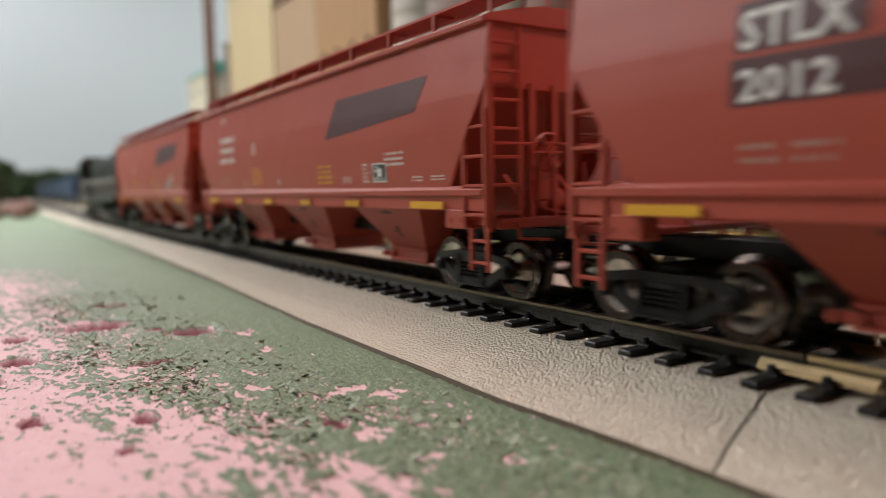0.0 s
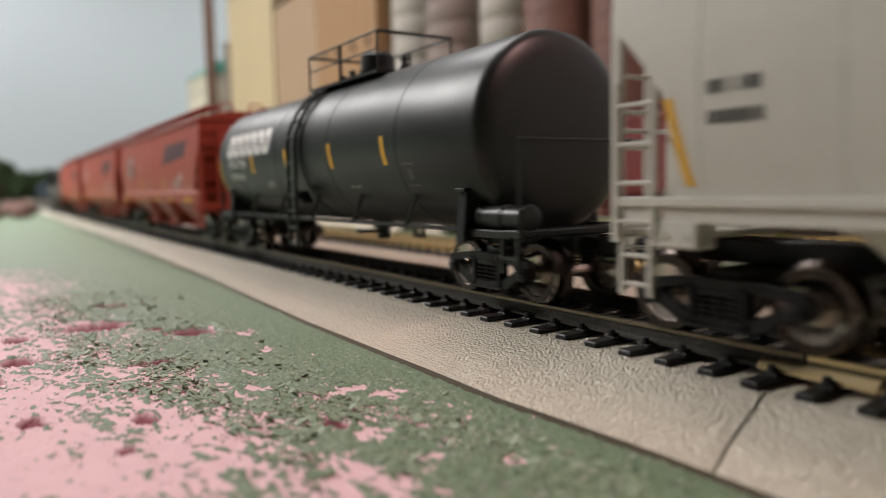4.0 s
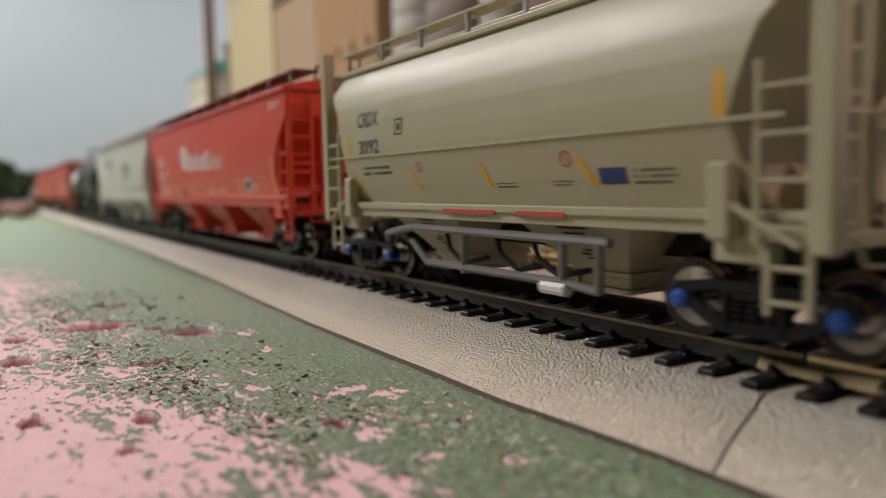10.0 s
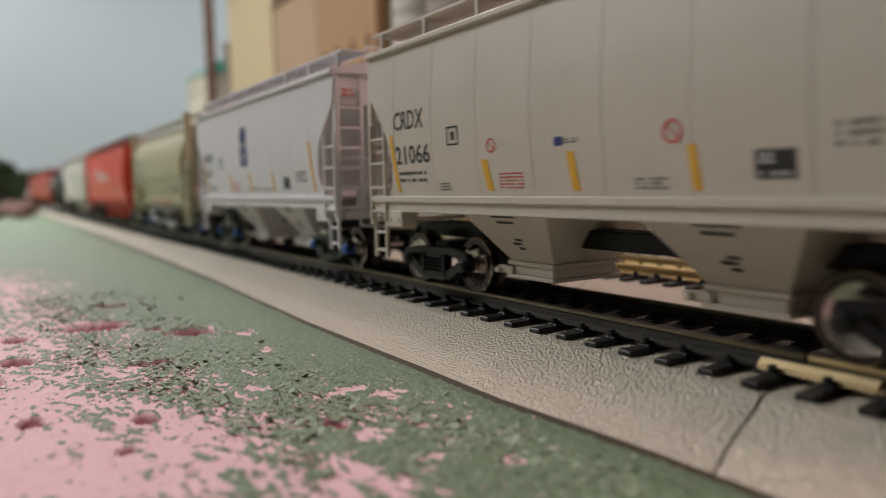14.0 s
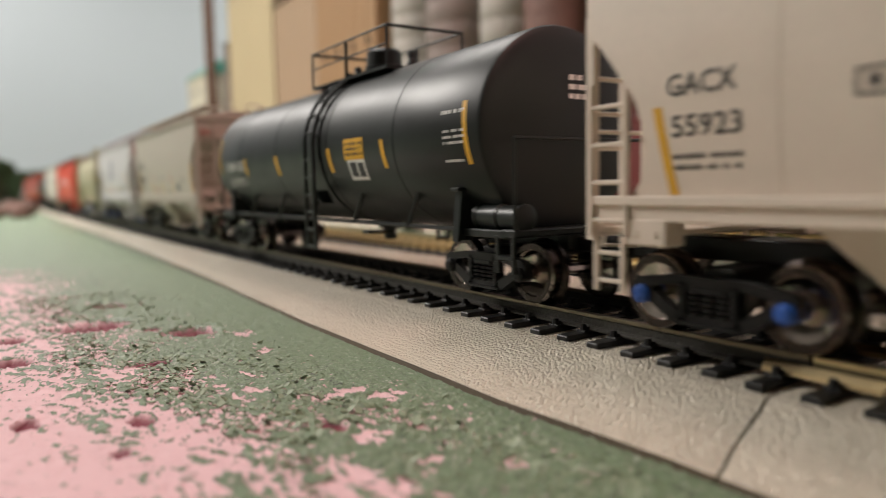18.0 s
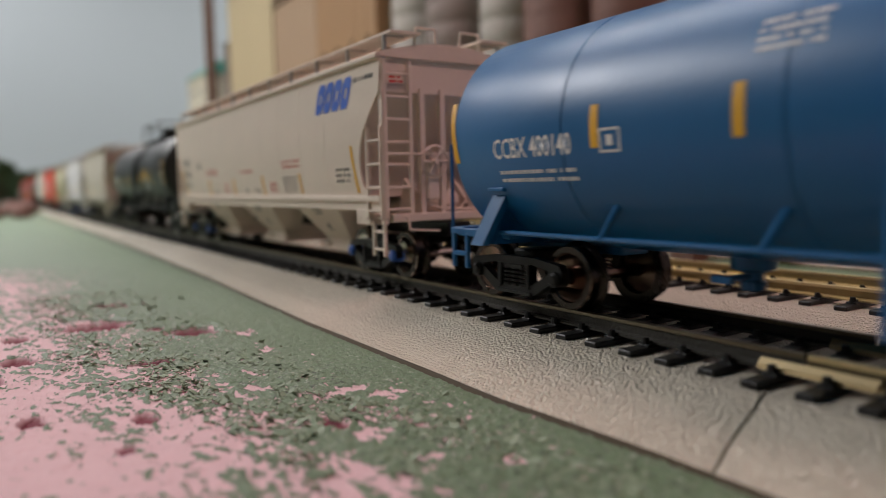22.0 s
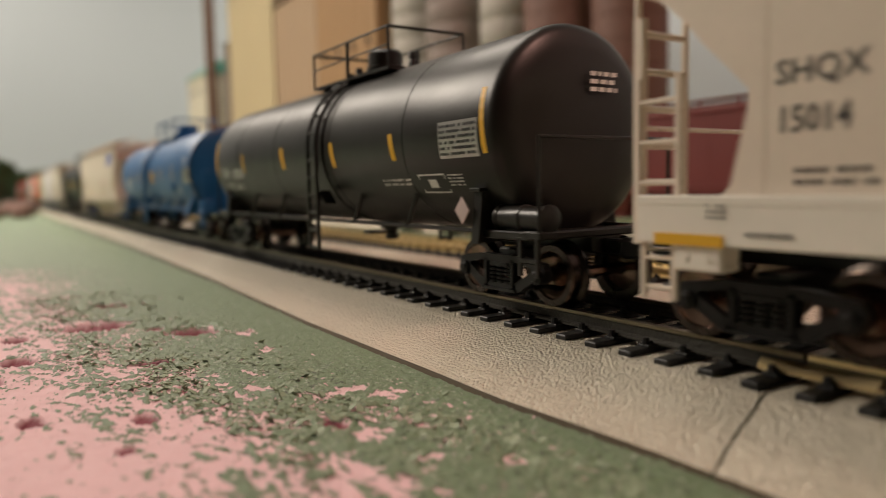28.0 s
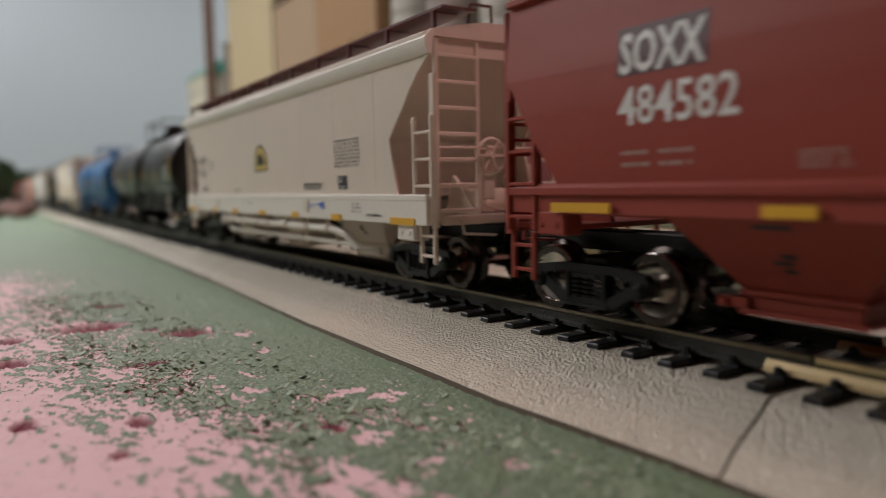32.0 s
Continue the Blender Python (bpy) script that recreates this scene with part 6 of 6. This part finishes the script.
def rail(parent, x0, s, y0, y1, mats):
    """A length of rail: bright head and foot, dull web."""
    bm = bmesh.new()
    n = max(2, int((y1 - y0) / 25))
    rows = []
    for k in range(n + 1):
        y = y0 + (y1 - y0) * k / n
        rows.append([bm.verts.new((x0 + bend(y) + s * 8.25 + x, y, z)) for x, z in RAILSEC])
    m = len(RAILSEC)
    for p, q in zip(rows, rows[1:]):
        for k in range(m):
            f = bm.faces.new((p[k], p[(k + 1) % m], q[(k + 1) % m], q[k]))
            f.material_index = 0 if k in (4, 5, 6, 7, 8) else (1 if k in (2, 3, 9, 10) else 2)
    bm.faces.new(rows[0])
    bm.faces.new(rows[-1][::-1])
    bmesh.ops.recalc_face_normals(bm, faces=bm.faces)
    return part("rail", bm, mats, parent)


def track(x0, first, mats, label, joints, far, mats_near=None):
    base = empty("track")
    tagged(base, label, "railway track")
    for s in (-1, 1):
        cuts = [-2550 if x0 < 200 else -150, *joints, far]
        for i, (a, b) in enumerate(zip(cuts, cuts[1:])):
            rail(base, x0, s, a + 0.25, b - 0.25, mats_near if (mats_near and i == 0) else mats)
        for j in joints:
            bm = bmesh.new()
            for d in (-0.95, 0.95):
                q = 1 if d > 0 else -1
                plate(bm, [(s * 8.25 + q * 0.4, -1.3), (s * 8.25 + q * 0.6, -1.25), (s * 8.25 + q * 1.4, -2.0), (s * 8.25 + q * 1.4, -2.5), (s * 8.25 + q * 0.45, -2.3)], -7.0, 7.0, "y")
            box(bm, s * 8.25 - 1.6, s * 8.25 + 1.6, -7.0, 7.0, -2.62, -2.3, 0.1)
            jn = part("rail_joiner", bm, JOINER, base, "bright brass rail joiner")
            jn.matrix_basis = at(x0 + bend(j), j - 1.4, 0)
    bm = bmesh.new()
    box(bm, -14.8, 14.8, -1.2, 1.2, -4.0, -2.8, 0.16)
    for s in (-1, 1):
        box(bm, s * 8.25 - 2.6, s * 8.25 + 2.6, -1.0, 1.0, -2.85, -2.5, 0.08)
    for s in (-1, 1):
        for d in (-2.0, 2.0):
            lathe_at(bm, s * 8.25 + d, 0.0, -2.55, 0.62, 1.0)
            box(bm, s * 8.25 + d * 0.72 - 0.35, s * 8.25 + d * 0.72 + 0.35, -0.5, 0.5, -2.5, -2.05)
    tie = part("tie", bm, TIEPLASTIC, base)
    random.seed(int(x0))
    y, count = first, 0
    tie.matrix_basis = at(x0 + bend(y), y, 0)
    while y + 6.51 < far - 20 and count < 280:
        y += 6.51
        count += 1
        again(tie, at(x0 + bend(y) + random.uniform(-0.25, 0.25), y + random.uniform(-0.12, 0.12), 0, 0, 0, random.uniform(-0.8, 0.8)), base)
    # ties past the reach of the single ones
    bm = bmesh.new()
    spots = [first - 6.51 * k for k in range(1, int((first + 2540) / 6.51))] if x0 < 200 else []
    spots += [y + 6.51 * k for k in range(1, max(1, int((far - 20 - y) / 6.51)))]
    if spots:
        vs, fs = [], []
        for v in spots:
            n = len(vs)
            vs += [((x0 + bend(v) + a) * MM, (v + b) * MM, c * MM) for c in (-4.0, -2.5) for a, b in ((-14.8, -1.2), (14.8, -1.2), (14.8, 1.2), (-14.8, 1.2))]
            fs += [(n + 4, n + 5, n + 6, n + 7), (n, n + 1, n + 5, n + 4), (n + 1, n + 2, n + 6, n + 5), (n + 2, n + 3, n + 7, n + 6), (n + 3, n, n + 4, n + 7)]
        me = bpy.data.meshes.new("far_ties")
        me.from_pydata(vs, [], fs)
        me.materials.append(TIEPLASTIC)
        ob = new("far_ties", me)
        ob.parent = base
        ob["kind"] = "stuff"
    bm.free()
    return base


def lathe_at(bm, x, y, z, r, h):
    bmesh.ops.create_cone(bm, cap_ends=True, segments=8, radius1=r, radius2=r * 0.75, depth=h, matrix=Matrix.Translation((x, y, z + h / 2)))


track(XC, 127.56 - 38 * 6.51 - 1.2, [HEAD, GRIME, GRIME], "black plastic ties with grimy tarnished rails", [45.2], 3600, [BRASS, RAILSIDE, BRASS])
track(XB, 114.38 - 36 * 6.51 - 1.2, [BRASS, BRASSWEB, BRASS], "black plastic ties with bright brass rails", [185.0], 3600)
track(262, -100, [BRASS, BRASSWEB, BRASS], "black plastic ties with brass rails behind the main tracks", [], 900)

# ---------------------------------------------------------------- parked cars and loads behind
PARKED = material("faded_maroon_paint", (0.20, 0.032, 0.028), 0.5)
parked = hopper("covered_hopper", "dark oxide-red covered hopper car parked behind the main tracks", 0, 91, 79, FLAT, PARKED, OXIDE_DARK, [-60, -30, 0, 30, 60], curved=False, chutes=3, cut=12, knee=37)
TRAIN.pop()
parked.matrix_world = at(262, 240, 0)
NAVYPAINT = material("navy_paint", (0.012, 0.034, 0.085), 0.45)
for k, yy in enumerate((1480, 1690, 1900, 2110, 2320, 2530)):
    if k == 0:
        bluecar = hopper("covered_hopper", "dull navy covered hopper car parked in the distance", 0, 91, 79, FLAT, NAVYPAINT, NAVYPAINT, [], curved=False, chutes=3, cut=12, knee=37)
        TRAIN.pop()
        bluecar.matrix_world = at(XB + bend(yy), yy, 0)
    else:
        copy_thing(bluecar, at(XB + bend(yy), yy, 0))


# ---------------------------------------------------------------- buildings
STRAW = material("straw_siding", (0.52, 0.42, 0.26), 0.7, vary=0.15, patch=10)
SALMON = material("salmon_siding", (0.40, 0.275, 0.18), 0.7, vary=0.15, patch=10)
AMBER = material("amber_siding", (0.36, 0.21, 0.105), 0.7, vary=0.2, patch=10)
BROWN = material("brown_siding", (0.13, 0.065, 0.04), 0.7, vary=0.2, patch=10)
ROOFBROWN = material("dark_brown_roof", (0.06, 0.04, 0.03), 0.8)
MAUVE = material("mauve_concrete", (0.24, 0.185, 0.165), 0.7, vary=0.2, patch=14)
CONCRETE = material("pale_concrete", (0.44, 0.40, 0.36), 0.75, vary=0.2, patch=14)
RUST = material("rust_brown_steel", (0.20, 0.10, 0.08), 0.65, vary=0.25, patch=14)
CREAMWALL = material("cream_wall", (0.68, 0.62, 0.50), 0.8, vary=0.1, patch=15)
TEAL = material("turquoise_roof", (0.10, 0.50, 0.42), 0.5, vary=0.15, patch=40)
PALEWALL = material("pale_mural_wall", (0.62, 0.60, 0.58), 0.75, vary=0.1, patch=30)
DOCK = material("dock_concrete", (0.48, 0.43, 0.37), 0.8, vary=0.15, patch=60)
GLASS = material("dark_window", (0.02, 0.025, 0.03), 0.15)


def block(name, label, mats, x0, x1, y0, y1, top, floors, bays, roof="flat", siding=0.0):
    """A building with storeys, windows in its near and end walls, a parapet or roof."""
    wallm, roofm = mats
    hs = empty(name, at((x0 + x1) / 2, (y0 + y1) / 2, BOARD))
    tagged(hs, label, "building")
    w, d, h = (x1 - x0) / 2, (y1 - y0) / 2, top - BOARD
    bm = bmesh.new()
    box(bm, -w, w, -d, d, 0, h, 0.6)
    part("wall", bm, wallm, hs)
    if siding:
        n = int(2 * d / siding)
        for k in range(n + 1):
            bm = bmesh.new()
            yy = -d + 2 * d * k / n
            box(bm, -w - 0.9, -w + 0.1, yy - 0.6, yy + 0.6, 2, h - 2)
            part("batten", bm, wallm, hs)
    bm = bmesh.new()
    if roof == "flat":
        box(bm, -w - 3, w + 3, -d - 3, d + 3, h, h + 4, 0.5)
    else:
        plate(bm, [(-w - 5, h), (w + 5, h), (0, h + w * 0.8)], -d - 5, d + 5, "y")
    part("roof", bm, roofm, hs)
    for f in range(floors):
        for c in range(bays):
            bm = bmesh.new()
            yy = -d + 2 * d * (c + 0.5) / bays
            zz = h * (f + 0.5) / floors
            box(bm, -w - 0.5, -w + 0.3, yy - 4, yy + 4, zz - 6, zz + 6, 0.2)
            wn = part("window", bm, GLASS, hs)
            bm = bmesh.new()
            box(bm, -w - 1.4, -w + 0.2, yy - 5, yy + 5, zz - 7.4, zz - 6.2, 0.2)
            part("sill", bm, wallm, wn)
    return hs


def silo(label, mat, x, y, r, top):
    so = empty("silo", at(x, y, BOARD))
    tagged(so, label, "silo", "silos of the elevator")
    h = top - BOARD
    bm = bmesh.new()
    prof = []
    for k in range(16):
        prof += [(r, h * k / 16), (r, h * (k + 0.9) / 16), (r - 0.8, h * (k + 0.95) / 16)]
    lathe(bm, [(0, 0)] + prof + [(r, h), (0, h)], 56, "z")
    part("shell", bm, mat, so)
    bm = bmesh.new()
    lathe(bm, [(r + 2, 0), (r + 2, 2), (r * 0.3, r * 0.45), (0, r * 0.47), ], 56, "z")
    part("roof", bm, mat, so).matrix_basis = at(0, 0, h)
    return so


block("storage_house", "cream wall house with a green roof", (CREAMWALL, TEAL), 420, 500, 1580, 1730, 275, 4, 3, "gable")
block("tower", "slim dark brown elevator leg tower", (BROWN, ROOFBROWN), 420, 432, 1530, 1568, 470, 6, 1)
block("leg_house", "low grey-brown elevator leg house", (MAUVE, ROOFBROWN), 440, 462, 1470, 1500, 316, 3, 1)
block("elevator_house", "straw-yellow grain elevator house with board siding", (STRAW, ROOFBROWN), 420, 560, 1150, 1390, 388, 0, 0, siding=22)
block("elevator_annex", "salmon-coloured elevator annex with board siding", (SALMON, ROOFBROWN), 422, 560, 975, 1146, 316, 0, 0, siding=22)
block("brick_mill", "amber-brown mill building with dark windows", (AMBER, ROOFBROWN), 421, 560, 790, 970, 420, 3, 4, siding=30)
silo("tall pale weathered concrete silo", CONCRETE, 462, 745, 38, 400)
silo("tall mauve-grey concrete silo", MAUVE, 462, 660, 42, 400)
silo("tall pale weathered concrete silo", CONCRETE, 470, 580, 36, 380)
silo("tall rust-brown steel silo", RUST, 470, 503, 40, 360)
silo("tall rust-brown steel silo", RUST, 476, 432, 32, 330)


def depot():
    """A long shed with a turquoise corrugated roof and painted lettering too small to read."""
    hs = empty("freight_shed", at(372, 165, BOARD))
    tagged(hs, "pale freight shed with turquoise corrugated roof and blue painted sign", "building")
    bm = bmesh.new()
    box(bm, -40, 40, -130, 62, 0, 55, 0.5)
    part("wall", bm, PALEWALL, hs)
    bm = bmesh.new()
    plate(bm, [(-52, 53), (52, 53), (52, 55), (4, 78), (-4, 78), (-52, 55)], -138, 70, "y")
    rf = part("roof", bm, TEAL, hs, "turquoise corrugated roof")
    for k in range(26):
        bm = bmesh.new()
        yy = -136 + k * 8.1
        plate(bm, [(-53, 55.0), (-4, 78.4), (-4, 79.4), (-53, 56.2)], yy - 1.2, yy + 1.2, "y")
        part("roof_rib", bm, TEAL, rf)
    bm = bmesh.new()
    box(bm, -53.5, -51.5, -138, 70, 51.5, 55.5, 0.3)
    part("gutter", bm, PALEWALL, hs)
    for yy in (48, 30, 12, -8, -28, -48):
        bm = bmesh.new()
        plate(bm, [(yy - 6.1, 14), (yy - 2.9, 14), (yy - 2.9, 26), (yy + 1.4, 26), (yy + 1.4, 14), (yy + 4.6, 14), (yy + 4.6, 40), (yy + 1.4, 40), (yy + 1.4, 30), (yy - 2.9, 30), (yy - 2.9, 40), (yy - 6.1, 40)], -40.9, -39.9, "x")
        part("painted_shape", bm, NAVY, hs, "large blue painted shape")
    for yy in (20, -40, -90):
        bm = bmesh.new()
        box(bm, -40.6, -39.6, yy - 13, yy + 13, 0, 12, 0.3)
        part("door", bm, ROOFBROWN, hs)


depot()
dk = empty("loading_dock", at(231, 196, BOARD))
tagged(dk, "low pale concrete loading dock", "dock")
bm = bmesh.new()
box(bm, -9, 9, -19, 19, 0, 8.2, 0.4)
part("slab", bm, DOCK, dk)
bm = bmesh.new()
box(bm, -9.6, 9.6, -19.6, 19.6, 8.2, 9.4, 0.2)
part("deck", bm, DOCK, dk)
for k in range(5):
    bm = bmesh.new()
    box(bm, -10.2, -9.0, -17 + k * 8.5 - 1, -17 + k * 8.5 + 1, 0, 8, 0.2)
    part("buffer", bm, BROWN, dk)
crate = empty("crate", at(222, 172, BOARD))
tagged(crate, "small brown wooden crate beside the dock", "crate")
bm = bmesh.new()
box(bm, -4, 4, -5, 5, 0, 7, 0.2)
part("body", bm, BROWN, crate)
for z in (1.2, 3.4, 5.6):
    bm = bmesh.new()
    box(bm, -4.4, 4.4, -5.4, 5.4, z - 0.6, z + 0.6)
    part("slat", bm, RUST, crate)

LEAVES = material("dark_foliage", (0.035, 0.065, 0.018), 0.7, vary=0.5, grain=600, patch=60)
OLIVE = material("olive_foliage", (0.11, 0.13, 0.03), 0.7, vary=0.5, grain=600, patch=60)
BARK = material("bark", (0.07, 0.045, 0.03), 0.85)
STONE = material("red_brown_stone", (0.17, 0.095, 0.075), 0.8, vary=0.4, patch=60)


def foliage(bm, c, r, n, leaf, squash=0.8):
    for k in range(n):
        while True:
            v = Vector((random.uniform(-1, 1), random.uniform(-1, 1), random.uniform(-1, 1)))
            if 0.25 < v.length < 1:
                break
        v *= 0.75 + 0.45 * noise.noise(v * 2.3 + Vector(c) * 0.05)
        p = Vector(c) + Vector((v.x * r, v.y * r, v.z * r * squash))
        a, b = Vector((random.uniform(-1, 1), random.uniform(-1, 1), random.uniform(-1, 1))).normalized() * leaf, Vector((random.uniform(-1, 1), random.uniform(-1, 1), random.uniform(-1, 1))).normalized() * leaf
        vs = [bm.verts.new(p + q) for q in (a, b, -a, -b * 0.8)]
        bm.faces.new(vs)


def tree(x, y, high, r, seed):
    random.seed(seed)
    tr = empty("tree", at(x, y, BOARD))
    tagged(tr, "dark green model tree with an uneven crown", "tree", "trees at the far end")
    bm = bmesh.new()
    rod(bm, (0, 0, 0), (1.0, 0.5, high * 0.45), 2.6, 8, 1.6)
    tips = []
    for k in range(6):
        a = k * 1.05 + random.uniform(-0.3, 0.3)
        tip = (math.cos(a) * r * 0.55, math.sin(a) * r * 0.55, high * random.uniform(0.55, 0.85))
        rod(bm, (1.0, 0.5, high * random.uniform(0.3, 0.45)), tip, 1.2, 6, 0.4)
        tips.append(tip)
    part("trunk", bm, BARK, tr)
    bm = bmesh.new()
    for tip in tips + [(0, 0, high * 0.85)]:
        foliage(bm, tip, r * 0.5, 260, r * 0.075)
    part("crown", bm, LEAVES, tr, smooth=False)


for k, (x, y, hh, r) in enumerate(((20, 1380, 92, 34), (-20, 1450, 100, 40), (52, 2350, 110, 36), (-60, 1600, 120, 44), (150, 3300, 125, 60), (260, 3450, 135, 70), (60, 3400, 110, 60), (380, 3500, 120, 70))):
    tree(x, y, hh, r, 40 + k)


def shrub(x, y, r, mat, seed, label):
    random.seed(seed)
    bm = bmesh.new()
    foliage(bm, (0, 0, r * 0.6), r, 220, r * 0.14, 0.7)
    ob = part("shrub", bm, mat, smooth=False)
    ob.matrix_world = at(x, y, BOARD)
    tagged(ob, label, "shrub", "shrubs behind the tracks")


for k, (x, y, r, m) in enumerate(((226, 250, 9, LEAVES), (230, 262, 8, LEAVES), (224, 310, 8, OLIVE), (238, 160, 8, OLIVE), (243, 150, 9, OLIVE), (236, 142, 7, OLIVE), (232, 345, 10, LEAVES), (228, 228, 7, OLIVE), (235, 400, 12, LEAVES))):
    shrub(x, y, r, m, 70 + k, "low dark green shrub clump" if m is LEAVES else "low olive shrub clump")

for k in range(14):
    shrub(15 + k * 24, 3010 + 40 * (k % 3), 52 + 17 * ((k * 5) % 4), LEAVES, 120 + k, "dark green bush at the far end of the board")

random.seed(5)
for k in range(14):
    bm = bmesh.new()
    r = random.uniform(7, 15)
    bmesh.ops.create_icosphere(bm, subdivisions=3, radius=1)
    o = Vector((random.random() * 9, random.random() * 9, k))
    for v in bm.verts:
        v.co *= 1 + 0.4 * noise.noise(v.co * 1.6 + o)
        v.co = Vector((v.co.x * r * 1.3, v.co.y * r, v.co.z * r * 0.75))
    low = min(v.co.z for v in bm.verts)
    st = part("boulder", bm, STONE)
    st.matrix_world = at(random.uniform(-40, 50), random.uniform(1030, 1160), BOARD - 0.1 - low - 0.8, 0, 0, random.uniform(0, 360))
    tagged(st, "rough red-brown plaster boulder on the green board", "boulder", "boulders beside the track")


def motions():
    for thing, place, half in TRAIN:
        walk(thing, [(t, car_pose(place + s, half)) for t, s in RUN])
    # the wheels roll without slipping
    roll = [(k / 15, -math.degrees(run_at(k / 15) / 5.25)) for k in range(0, 481)]
    for ob in WHEELSETS:
        y, z = ob.matrix_basis.translation.y, ob.matrix_basis.translation.z
        walk(ob, [(t, Matrix.Translation((0, y, z)) @ Matrix.Rotation(radians(a), 4, "X")) for t, a in roll])


motions()
